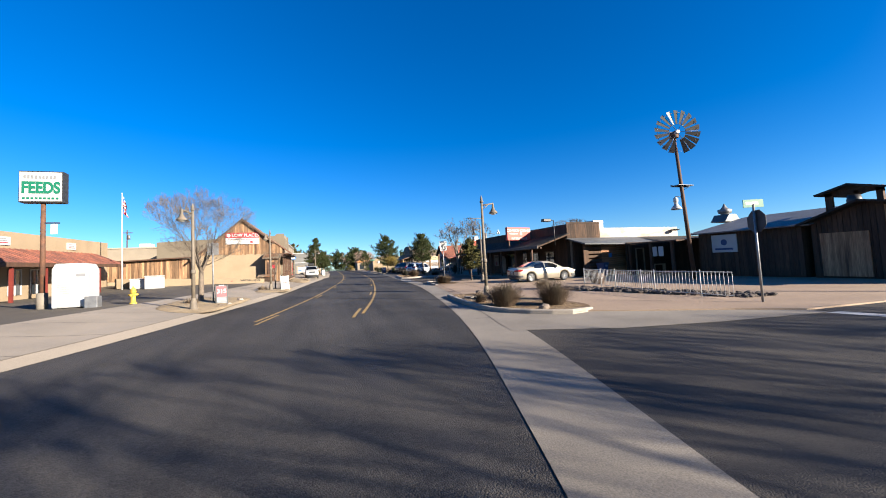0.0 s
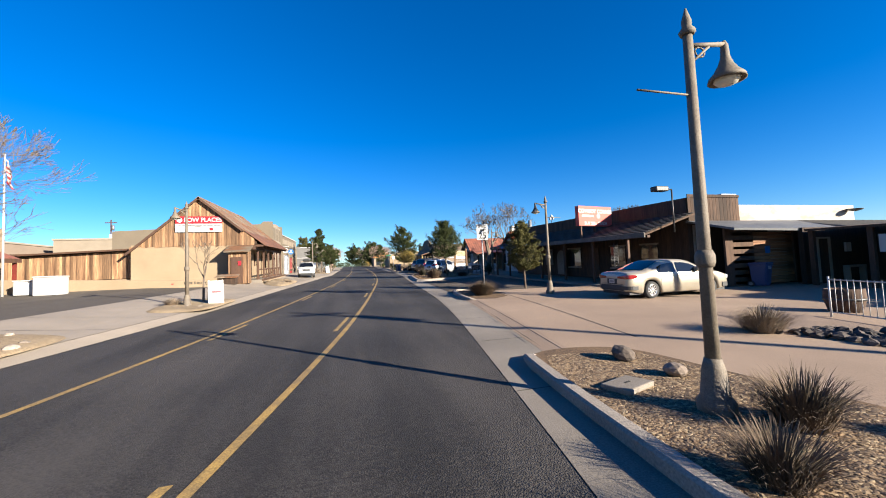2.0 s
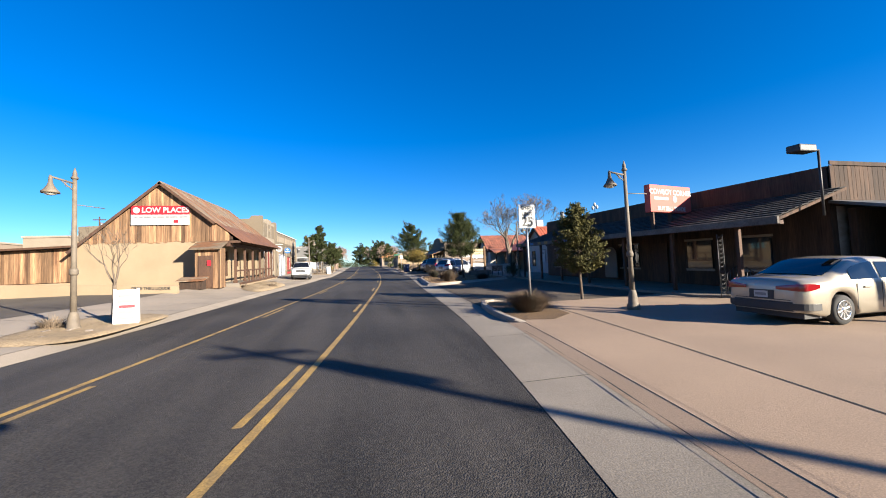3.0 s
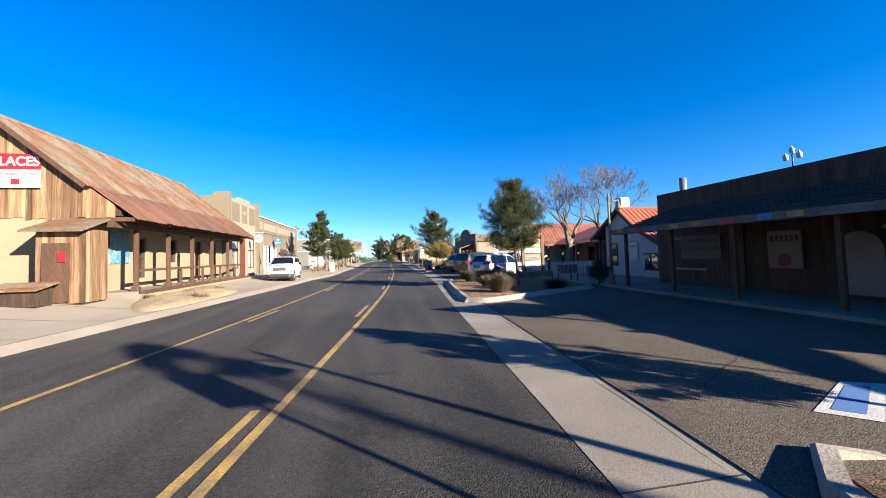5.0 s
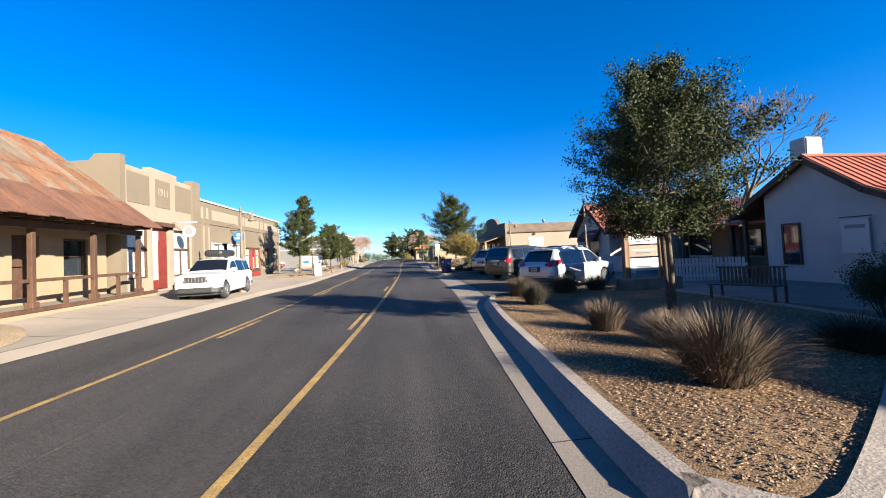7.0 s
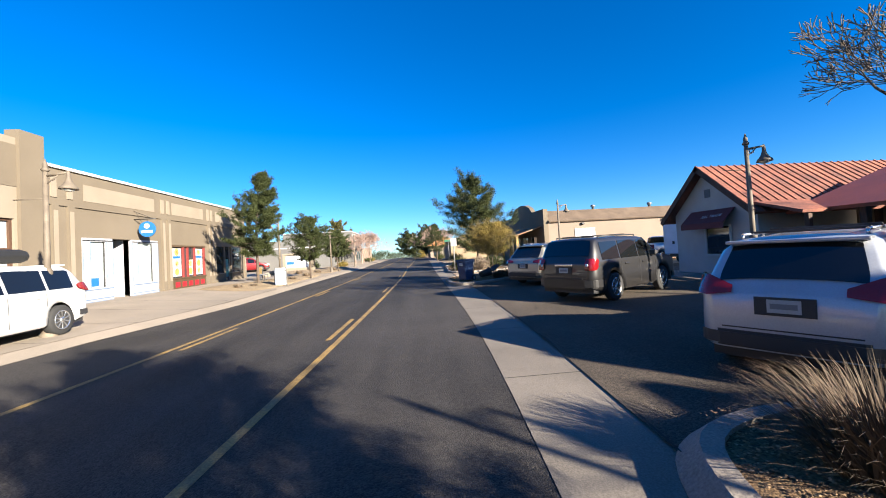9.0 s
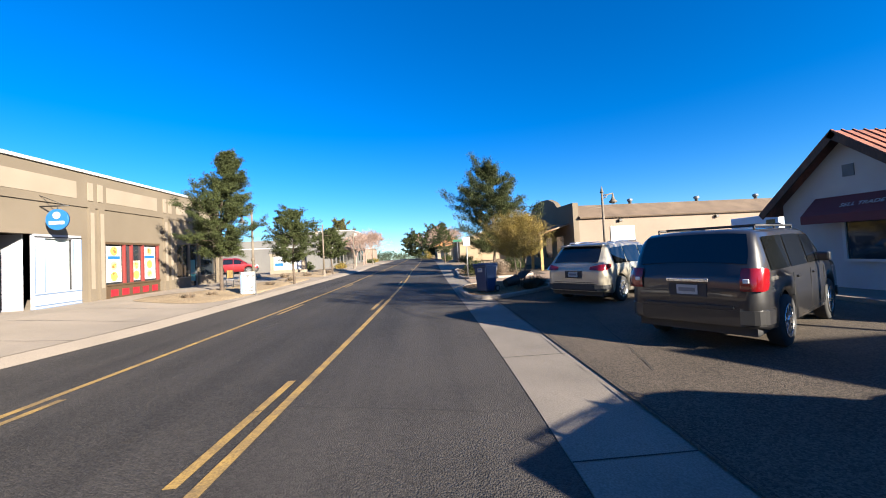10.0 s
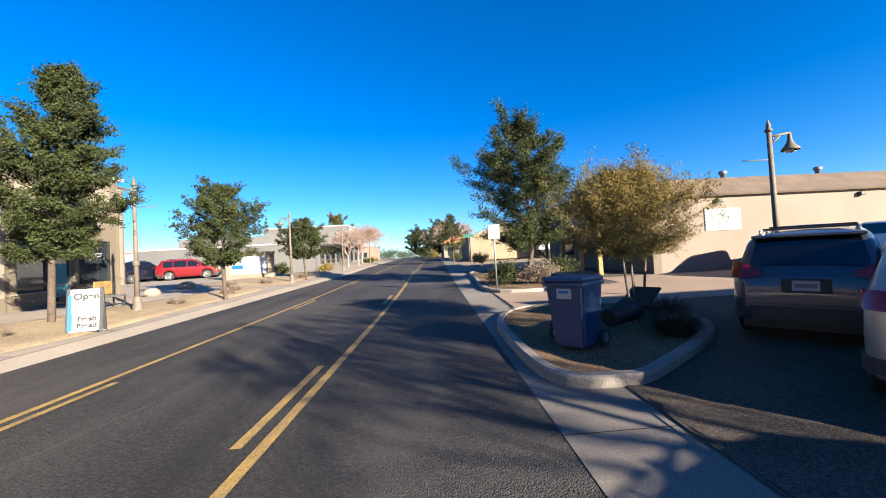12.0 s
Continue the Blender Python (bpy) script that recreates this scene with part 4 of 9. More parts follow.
def house_1():
    x0, x1 = 22.3, 31.0
    b = building("white_house", x0, 52.0, "white stucco house with red metal roof and chimney", "house")
    outline = [(48.5, 0), (53.95, 0), (53.95, 3.4), (52.2, 4.5), (50.5, 3.12), (48.5, 2.1)]
    for xa, xb in ((x0, x0 + 0.3), (x1 - 0.3, x1)):
        part("gable_wall", prism(bmesh.new(), outline, "x", xa, xb), STUCCO_WHITE, b)
    part("side_wall", B(x0 + 0.3, 48.5, 0, x1 - 0.3, 48.8, 2.1), STUCCO_WHITE, b)
    part("side_wall", B(x0 + 0.3, 53.65, 0, x1 - 0.3, 53.95, 3.3), STUCCO_WHITE, b)
    # a steep pitch that breaks to a flatter one over the front, and runs on over the north porch
    v0, v1 = x0 - 0.32, x1 + 0.3
    for ya, za, yb, zb in ((47.9, 1.9, 50.45, 3.22), (50.45, 3.22, 52.2, 4.62), (52.2, 4.62, 55.4, 2.66)):
        part("roof", slab(bmesh.new(), (v0, ya, za), (v1, ya, za), (v1, yb, zb), (v0, yb, zb), 0.08), RED_ROOF, b)
        n = 27
        for i in range(n + 1):
            x = v0 + 0.03 + (v1 - v0 - 0.06) * i / n
            part("roof_seam", slab(bmesh.new(), (x - 0.022, ya, za + 0.045), (x + 0.022, ya, za + 0.045), (x + 0.022, yb, zb + 0.045), (x - 0.022, yb, zb + 0.045), 0.05), RED_ROOF, b)
        part("verge", slab(bmesh.new(), (v0 - 0.05, ya, za), (v0, ya, za), (v0, yb, zb), (v0 - 0.05, yb, zb), 0.2), BEAM, b)
    part("ridge_cap", prism(bmesh.new(), [(52.05, 4.56), (52.2, 4.7), (52.35, 4.56), (52.2, 4.64)], "x", v0, v1), RED_ROOF, b)
    for x, y in ((22.4, 55.0), (25.5, 55.0), (28.5, 55.0)):
        part("porch_post", B(x, y - 0.07, 0, x + 0.14, y + 0.07, 2.8), BEAM, b)
    part("porch_beam", B(22.3, 54.93, 2.55, 31.0, 55.07, 2.72), BEAM, b)
    bm = prism(bmesh.new(), [(22.45, 3.9), (23.25, 3.9), (23.2, 5.38), (22.5, 5.38)], "y", 52.4, 53.0)
    bmesh.ops.bevel(bm, geom=list(bm.edges), offset=0.04, segments=2, affect="EDGES")
    part("chimney", bm, STUCCO_WHITE, b, "white stucco chimney")
    w = part("window", B(x0 - 0.04, 49.0, 0.6, x0, 50.05, 1.48), GLASS, b)
    for q in (B(x0 - 0.08, 48.92, 0.52, x0 - 0.04, 50.13, 0.6), B(x0 - 0.08, 48.92, 1.48, x0 - 0.04, 50.13, 1.56), B(x0 - 0.07, 49.5, 0.6, x0 - 0.04, 49.56, 1.48)):
        part("frame", q, BEAM, w)
    w = part("window", B(x0 - 0.04, 52.72, 0.8, x0, 53.25, 2.2), GLASS, b)
    for ya, yb, za, zb in ((52.65, 53.32, 2.2, 2.27), (52.65, 53.32, 0.73, 0.8), (52.65, 52.72, 0.8, 2.2), (53.25, 53.32, 0.8, 2.2)):
        part("frame", B(x0 - 0.06, ya, za, x0 - 0.02, yb, zb), BEAM, w)
    g = part("sign_board", B(x0 - 0.1, 50.6, 1.15, x0 - 0.01, 51.35, 2.25), SIGN_WHITE, b, "white hanging shop board")
    part("print_bar", B(x0 - 0.106, 50.7, 1.95, x0 - 0.1005, 51.25, 2.07), GREY_PRINT, g)
    part("sign_rail", tube(bmesh.new(), (x0 - 0.06, 50.55, 2.33), (x0 - 0.06, 51.4, 2.33), 0.015, seg=6), DARK_STEEL, b)
    part("pipe", tube(bmesh.new(), (21.4, 45.9, 3.0), (21.4, 45.9, 5.35), 0.17), STEEL, b)
    settle(b)


def house_2():
    b = gable_house("white_cottage", 21.8, 31, 64.1, 68.4, 2.9, 4.75, 66.35, "white stucco cottage with faded red metal roof", RED_TILE)
    w = part("window", B(21.75, 65.3, 0.98, 21.8, 66.5, 2.12), GLASS, b)
    for q in (B(21.7, 65.22, 0.9, 21.75, 66.58, 0.98), B(21.7, 65.22, 2.12, 21.75, 66.58, 2.2), B(21.7, 65.22, 0.98, 21.75, 65.3, 2.12), B(21.7, 66.5, 0.98, 21.75, 66.58, 2.12)):
        part("frame", q, SIGN_WHITE, w)
    a = part("awning", slab(bmesh.new(), (21.2, 65.0, 2.3), (21.75, 65.0, 2.85), (21.75, 67.3, 2.85), (21.2, 67.3, 2.3), 0.03), plain("maroon_canvas", (0.11, 0.022, 0.025), 0.8), b, "dark maroon fabric awning with valance")
    part("valance", B(21.19, 65.0, 2.05, 21.21, 67.3, 2.3), plain("maroon_valance", (0.10, 0.02, 0.023), 0.8), a)
    words("lettering", "SELL TRADE", 0.2, SIGN_WHITE, b, pose(21.4, 65.8, 2.56, 45, 0, -90))
    part("gable_vent", B(21.77, 66.2, 3.4, 21.79, 66.5, 3.75), GREY_ROOF, b)
    settle(b)


house_1()
house_2()


def hall():
    b = building("meeting_hall", 20.5, 85, "peach stucco hall with curved false front and shingled roof edge", "building")
    part("side_wall", B(20.9, 82.6, 0, 52, 82.9, 3.75), STUCCO_PINK, b)
    part("front_wall", prism(bmesh.new(), [(82.6, 0), (97, 0), (97, 4.8), (92.5, 4.8), (91.8, 5.3), (90.5, 5.7), (89, 5.8), (87.5, 5.7), (86.2, 5.3), (85.5, 4.8), (82.6, 4.8)], "x", 20.5, 20.9), STUCCO_TAN, b)
    part("back_wall", B(51.7, 82.9, 0, 52, 97, 3.7), STUCCO_PINK, b)
    part("roof_edge", slab(bmesh.new(), (20.9, 82.35, 3.7), (52, 82.35, 3.7), (52, 84.2, 4.75), (20.9, 84.2, 4.75), 0.1), SHINGLE_TAN, b)
    part("roof", B(20.9, 84.2, 4.6, 52, 97, 4.72), GREY_ROOF, b)
    part("porch_roof", slab(bmesh.new(), (18.2, 83.4, 2.7), (20.5, 83.4, 3.4), (20.5, 96, 3.4), (18.2, 96, 2.7), 0.1), RUST_ROOF, b)
    for y in (83.6, 85.8, 88.5, 91.5):
        part("post", B(18.3, y, 0, 18.5, y + 0.2, 2.7), YELLOW, b)
    settle(b)


hall()


# ---- street lamps ----
def street_lamp(x, y, h, side, turn=0.0, label="weathered cast street lamp with bell-shaped shade"):
    """A fluted post with a short arm and a bell shade; side: +1 or -1 along x."""
    o = thing("street_lamp", x, y, T(y) + h, label, "street lamp", rz=turn, group="street lamps")
    part("base", lathe(bmesh.new(), [(0.19, -0.1), (0.19, 0.1), (0.145, 0.16), (0.12, 0.42), (0.1, 0.5), (0.085, 0.56)], 12), LAMP_PAINT, o)
    part("pole", tube(bmesh.new(), (0, 0, 0.5), (0, 0, 4.2), 0.075, 0.05, 12), LAMP_PAINT, o)
    part("collar", lathe(bmesh.new(), [(0.08, 1.55), (0.1, 1.6), (0.1, 1.68), (0.075, 1.74)], 12), LAMP_PAINT, o)
    part("finial", lathe(bmesh.new(), [(0.07, 4.2), (0.09, 4.24), (0.05, 4.3), (0.055, 4.36), (0.01, 4.52)], 10), LAMP_PAINT, o)
    bm = bmesh.new()
    tube(bm, (0, 0, 4.08), (side * 0.54, 0, 4.16), 0.028, seg=8)
    tube(bm, (0, 0, 3.86), (side * 0.3, 0, 4.1), 0.016, seg=6)
    for i in range(8):
        a, c = 2 * math.pi * i / 8, 2 * math.pi * (i + 1) / 8
        tube(bm, (side * (0.16 + 0.07 * math.cos(a)), 0, 4.02 + 0.06 * math.sin(a)), (side * (0.16 + 0.07 * math.cos(c)), 0, 4.02 + 0.06 * math.sin(c)), 0.01, seg=5)
    part("arm", bm, LAMP_PAINT, o)
    s = part("shade", lathe(bmesh.new(), [(0.02, 4.2), (0.04, 4.14), (0.05, 4.0), (0.075, 3.92), (0.125, 3.83), (0.18, 3.77), (0.195, 3.72), (0.175, 3.72), (0.12, 3.77)], 18, (side * 0.54, 0, 0)), LAMP_PAINT, o, "flared bell lamp shade")
    part("lens", lathe(bmesh.new(), [(0.11, 3.78), (0.14, 3.73), (0.1, 3.68), (0.03, 3.66)], 12, (side * 0.54, 0, 0)), plain("lamp_lens", (0.6, 0.58, 0.5), 0.3), s)
    part("banner_rod", tube(bmesh.new(), (0, 0, 3.5), (-side * 0.75, 0, 3.5), 0.012, seg=6), LAMP_PAINT, o)
    return o


for lx_, ly_, lh_, ls_ in ((6.95, 15.15, 0.07, 1), (12.4, 27.6, 0.08, -1), (17.4, 46.25, 0.12, 1), (18.24, 73.95, 0.03, 1), (18.4, 60.9, 0.05, 1)):
    street_lamp(lx_, ly_, lh_, ls_)
for lx_, ly_, ls_ in ((-4.86, 18.2, -1), (-3.2, 30.2, -1), (0.1, 78.1, -1), (1.28, 89.5, -1), (-0.2, 61.6, 1), (1.6, 104, -1), (1.7, 124, -1)):
    street_lamp(lx_, ly_, HL(lx_, ly_) - 0.05, ls_, 62 if ly_ < 50 else 0)


# ---- trees and plants ----
def grow(rng, p, d, length, r, depth, segs, tips, bend=0.25, up=0.12, split=(2, 3), spread=0.7, shrink=0.72, sides=0.0):
    """Limbs that fork and thin out; fills segs with (start, end, radii) and tips with twig ends."""
    n = 3
    for i in range(n):
        d = (d + Vector((rng.uniform(-bend, bend), rng.uniform(-bend, bend), rng.uniform(-bend, bend) + up))).normalized()
        q = p + d * (length / n)
        r2 = r * 0.88
        segs.append((p.copy(), q.copy(), r, r2))
        p, r = q, r2
        if depth <= 2:
            tips.append((p.copy(), d.copy()))
        elif sides and rng.random() < sides:
            side = d.orthogonal().normalized()
            side.rotate(Matrix.Rotation(rng.uniform(0, 2 * math.pi), 3, d))
            grow(rng, p.copy(), (d * 0.6 + side).normalized(), length * 0.62, r * 0.4, depth - 3, segs, tips, bend, up, split, spread, shrink, sides)
    if depth == 0:
        return
    for _ in range(rng.randint(*split)):
        side = d.orthogonal().normalized()
        side.rotate(Matrix.Rotation(rng.uniform(0, 2 * math.pi), 3, d))
        nd = (d + side * rng.uniform(0.4, 1.0) * spread).normalized()
        grow(rng, p, nd, length * rng.uniform(shrink - 0.1, shrink + 0.1), r * rng.uniform(0.55, 0.75), depth - 1, segs, tips, bend, up, split, spread, shrink, sides)


def limbs(name, segs, material, parent, thin=0.004):
    vs, fs = [], []
    for p, q, r0, r1 in segs:
        k = 7 if r0 > 0.05 else (5 if r0 > 0.015 else 3)
        d = (q - p).normalized()
        a = d.orthogonal().normalized()
        b = d.cross(a)
        o = len(vs)
        for c, r in ((p, max(r0, thin)), (q, max(r1, thin))):
            for i in range(k):
                w = 2 * math.pi * i / k
                v = c + (a * math.cos(w) + b * math.sin(w)) * r
                vs.append((v.x, v.y, v.z))
        for i in range(k):
            j = (i + 1) % k
            fs.append((o + i, o + j, o + k + j, o + k + i))
    return raw(name, vs, fs, material, parent, smooth=True)


def leaves(name, centres, n, size, spread, material, parent, rng, squash=1.0, along=None):
    """Many small folded leaves in loose clumps round the given points, drawn out along the twigs where their ways are given."""
    c = np.array([tuple(p) for p in centres])
    idx = rng.integers(0, len(c), n)
    off = rng.normal(0, 1, (n, 3)) * spread
    off[:, 2] *= squash
    if along is not None:
        off = off * 0.62 + np.array([tuple(d) for d in along])[idx] * rng.uniform(-1.5, 2.1, (n, 1)) * spread
    pos = c[idx] + off
    u = rng.normal(0, 1, (n, 3))
    u /= np.linalg.norm(u, axis=1)[:, None]
    w = np.cross(u, rng.normal(0, 1, (n, 3)))
    w /= np.linalg.norm(w, axis=1)[:, None]
    s = size * rng.uniform(0.6, 1.4, (n, 1))
    quad = np.stack([pos - u * s, pos + w * s * 0.45, pos + u * s, pos - w * s * 0.45], 1).reshape(-1, 3)
    faces = np.arange(n * 4).reshape(n, 4)
    me = bpy.data.meshes.new(name)
    me.from_pydata(quad.tolist(), [], faces.tolist())
    me.materials.append(material)
    ob = new(name, me)
    ob.parent = parent
    return ob


def oak(x, y, h, height, width, label, seed, bark=BARK, leaf=LEAF, n=16000, trunk=1.6, size=0.085, cone=0.35, shift=(0, 0), category="tree", name="live_oak_tree", stems=1, thick=0.62):
    """An evergreen with a short trunk, rising limbs and a ragged crown."""
    rng = random.Random(seed)
    nr = np.random.default_rng(seed)
    o = thing(name, x, y, T(y) + h, label, category)
    segs, tips, ways = [], [], []
    for s in range(stems):
        p = Vector((0.12 * s, 0.05 * s, -0.1))
        lean = Vector((rng.uniform(-0.12, 0.12) * stems, rng.uniform(-0.12, 0.12) * stems, 1)).normalized()
        r = 0.022 * height * thick / stems ** 0.5
        q = p + lean * trunk
        segs.append((p, q, r * 1.15, r))
        top = q
        levels = 13
        for k in range(levels):
            f = k / (levels - 1)
            prof = cone * math.sqrt(max(0.0, 1 - f * f)) + (1 - cone) * (1 - f)
            half = width / 2 * max(0.1, prof * (0.5, 0.68, 0.86, 1.0)[min(k, 3)])
            turn = rng.uniform(0, 6.28)
            for b in range(7 if f < 0.7 else 5):
                a = turn + b * 0.9 + rng.uniform(-0.35, 0.35)
                L = half * (rng.uniform(0.5, 1.0) if rng.random() < 0.75 else rng.uniform(1.0, 1.22))
                rise = rng.uniform(0.0, 0.45) if f < 0.25 else rng.uniform(0.2, 0.75)
                e = top + Vector((math.cos(a) * L + shift[0] * f, math.sin(a) * L + shift[1] * f, L * rise * (0.85 if f < 0.8 else 1.7) + 0.05))
                m = top.lerp(e, 0.55) + Vector((0, 0, -0.09 * L))
                rr = r * (1 - f * 0.8) * 0.35
                segs += [(top, m, rr, rr * 0.7), (m, e, rr * 0.7, rr * 0.25)]
                out = (e - m).normalized()
                for t in (0.35, 0.5, 0.62, 0.74, 0.86, 0.95, 1.0):
                    base = top.lerp(m, t / 0.55) if t < 0.55 else m.lerp(e, (t - 0.55) / 0.45)
                    d = (out + Vector((rng.gauss(0, 0.75), rng.gauss(0, 0.75), rng.gauss(0.25, 0.5)))).normalized()
                    g = base + d * half * rng.uniform(0.08, 0.3) * (1.1 - 0.4 * t)
                    tips.append(g)
                    ways.append(d)
                    segs.append((base, g, rr * 0.25, 0.006))
            nxt = top + Vector((rng.uniform(-0.05, 0.05) + shift[0] / levels, rng.uniform(-0.05, 0.05) + shift[1] / levels, (height - trunk) / levels * 0.93))
            rk = r * (1 - f * 0.9)
            segs.append((top, nxt, rk, rk * 0.9))
            top = nxt
    limbs("trunk", segs, bark, o)
    leaves("crown", tips, n, size, width * 0.03, leaf, o, nr, 0.8, ways)
    return o


oak(13.25, 48.1, 0.1, 5.7, 4.0, "dark green live oak with spreading crown in the planting bed", 11, n=115000, trunk=2.05, cone=0.38, size=0.027, stems=2)
oak(-0.55, 75.9, 0.3, 7.5, 4.0, "tall dark evergreen oak with ragged pointed crown", 12, n=100000, trunk=1.9, cone=0.3, shift=(0.2, 0), size=0.036, thick=0.48)
oak(1.35, 81.2, 0.25, 4.9, 3.7, "young evergreen oak with rounded airy crown", 13, n=36000, trunk=1.5, cone=0.55, size=0.045)
oak(1.6, 91.5, 0.25, 4.2, 3.6, "young evergreen oak beside the pavement", 14, n=26000, trunk=1.6, cone=0.6, size=0.055)
oak(14.7, 83.6, 0.1, 8.1, 6.6, "tall dense evergreen oak beside the hall porch", 15, n=110000, trunk=1.7, cone=0.55, size=0.045)
oak(13.4, 72.15, 0.1, 3.1, 2.7, "small multi-stemmed tree with yellowing olive leaves", 16, bark=BARK_PALE, leaf=LEAF_YELLOW, n=95000, trunk=1.45, cone=0.75, size=0.017, name="desert_willow_tree", stems=3)
oak(12.8, 30.8, 0.07, 3.9, 2.3, "slender evergreen tree with olive leaves on the pavement", 17, leaf=LEAF_OLIVE, n=26000, trunk=1.1, cone=0.4, size=0.04, name="shrub_tree")


def bare_tree(x, y, h, height, label, seed, bark=BARK_PALE, depth=6, r=0.13, trunk=1.6, spread=0.75, split=(2, 3), up=0.12, twig=0.004, bend=0.16, wide=0.55, first=0.34, shrink=0.74, sides=0.0):
    rng = random.Random(seed)
    o = thing("bare_tree", x, y, T(y) + h, label, "tree")
    segs, tips = [], []
    segs.append((Vector((0, 0, -0.1)), Vector((0.03, 0, trunk)), r * 1.15, r))
    for k in range(4):
        a = k * 1.57 + rng.uniform(-0.4, 0.4)
        d = Vector((math.cos(a) * wide, math.sin(a) * wide, 1)).normalized()
        grow(rng, Vector((0.03, 0, trunk - 0.1 * (k % 2))), d, (height - trunk) * first, r * 0.62, depth - 1, segs, tips, bend, up, split, spread, shrink, sides)
    limbs("trunk", [q for q in segs if q[3] >= r * 0.4], bark, o, twig)
    limbs("crown", [q for q in segs if q[3] < r * 0.4], bark, o, twig)
    return o


bare_tree(-5.45, 21.6, 0.35, 5.9, "leafless pale-barked tree in a rock-edged bed", 21, depth=8, r=0.11, trunk=1.4, spread=0.58, twig=0.004, up=0.06, bend=0.15, wide=0.5, first=0.235, shrink=0.8, sides=0.7)
bare_tree(-3.05, 31.7, 0.35, 2.9, "small leafless tree beside a street lamp", 22, depth=5, r=0.05, trunk=1.0, spread=0.9)
bare_tree(22.0, 58.6, 0.1, 7.4, "large leafless cottonwood behind the white fence", 23, bark=BARK_PALE, depth=7, r=0.3, trunk=2.2, spread=0.75, twig=0.012, up=0.07, bend=0.28, wide=0.3)
bare_tree(24.6, 57.4, 0.1, 7.8, "tall leafless cottonwood behind the white house", 24, bark=BARK_PALE, depth=7, r=0.26, trunk=2.4, spread=0.75, twig=0.012, up=0.07, bend=0.28, wide=0.35)
bare_tree(12.5, -9.5, 0.0, 8.6, "large leafless street tree beside the side street", 25, bark=BARK, depth=6, r=0.2, trunk=2.2, spread=0.9, twig=0.012)
bare_tree(17.5, -10.5, 0.0, 8.0, "large leafless street tree beside the side street", 26, bark=BARK, depth=6, r=0.2, trunk=2.2, spread=0.9, twig=0.012)
for k_, (bx_, by_, bh_) in enumerate(((22.5, -14.5, 9.0), (27.0, -15.5, 9.5), (32.0, -15.0, 9.5), (37.5, -16.0, 9.0), (10.5, -15.5, 8.0))):
    bare_tree(bx_, by_, 0.0, bh_, "large leafless street tree beside the side street", 27 + k_, bark=BARK, depth=6, r=0.2, trunk=2.2, spread=0.9, twig=0.016)
bare_tree(43.6, 57.3, 0.1, 8.2, "tall leafless tree far behind the stores", 36, bark=BARK, depth=6, r=0.3, trunk=3.0, spread=0.85, twig=0.02)


def clump(x, y, h, r, height, label, seed, n=420, blade=GRASS_DRY, name="grass_clump", wide=0.007):
    """A tuft of arching blades."""
    rng = random.Random(seed)
    vs, fs = [], []
    for i in range(int(n * 2.3)):
        a, q = rng.uniform(0, 2 * math.pi), rng.random() ** 0.6
        bx, by = math.cos(a) * q * r * 0.35, math.sin(a) * q * r * 0.35
        L = height * rng.uniform(0.4, 1.15)
        a2 = a + rng.uniform(-0.9, 0.9)
        out = r * (0.25 + 0.75 * q) * rng.uniform(0.5, 1.05)
        w = wide * rng.uniform(0.4, 1.1)
        px, py = -math.sin(a2) * w, math.cos(a2) * w
        o = len(vs)
        for t, ww in ((0, 1), (0.45, 0.8), (0.8, 0.5)):
            cx, cy = bx + math.cos(a2) * out * t ** 1.5, by + math.sin(a2) * out * t ** 1.5
            cz = L * (t - 0.28 * q * t * t)
            vs += [(cx - px * ww, cy - py * ww, cz - 0.03), (cx + px * ww, cy + py * ww, cz - 0.03)]
        vs.append((bx + math.cos(a2) * out, by + math.sin(a2) * out, L * (1 - 0.36 * q) - 0.03))
        fs += [(o, o + 1, o + 3, o + 2), (o + 2, o + 3, o + 5, o + 4), (o + 4, o + 5, o + 6)]
    ob = raw(name, vs, fs, blade)
    ob.matrix_world = pose(x, y, T(y) + h)
    return tagged(ob, label, "ornamental grass", "ornamental grasses")


def shrub(x, y, h, w, height, label, seed, leaf=LEAF, n=2600, size=0.04, name="shrub"):
    rng = random.Random(seed)
    nr = np.random.default_rng(seed)
    o = thing(name, x, y, T(y) + h, label, "shrub")
    segs, tips = [], []
    for i in range(26):
        a, q = rng.uniform(0, 6.28), rng.random() ** 0.5
        e = Vector((math.cos(a) * q * w / 2, math.sin(a) * q * w / 2, height * rng.uniform(0.35, 0.95) * (1.05 - 0.45 * q * q)))
        segs.append((Vector((e.x * 0.2, e.y * 0.2, -0.05)), e, 0.014, 0.005))
        tips += [e, e * 0.75]
    limbs("stems", segs, BARK, o)
    leaves("foliage", tips, n, size, w * 0.09, leaf, o, nr)
    return o


DG, LG = "dark brownish ornamental grass clump in the gravel bed", "dry tan ornamental grass clump in the gravel bed"
clump(7.35, 14.6, 0.07, 0.55, 0.62, DG, 31, 420, GRASS_DARK)
clump(6.15, 14.0, 0.07, 0.45, 0.5, DG, 32, 360, GRASS_DARK)
clump(6.35, 12.3, 0.07, 0.85, 0.95, DG, 33, 900, GRASS_DARK)
clump(7.9, 11.6, 0.07, 0.85, 0.95, DG, 34, 900, GRASS_DARK)
clump(11.6, 17.9, 0.08, 0.8, 0.62, "dull green yucca-like grass clump beside dark rocks", 35, 500, GRASS_DRY)
clump(9.5, 28.6, 0.1, 1.0, 0.72, LG, 36, 1300, GRASS_DARK)
clump(9.9, 30.2, 0.1, 0.7, 0.5, LG, 37, 600, GRASS_DARK)
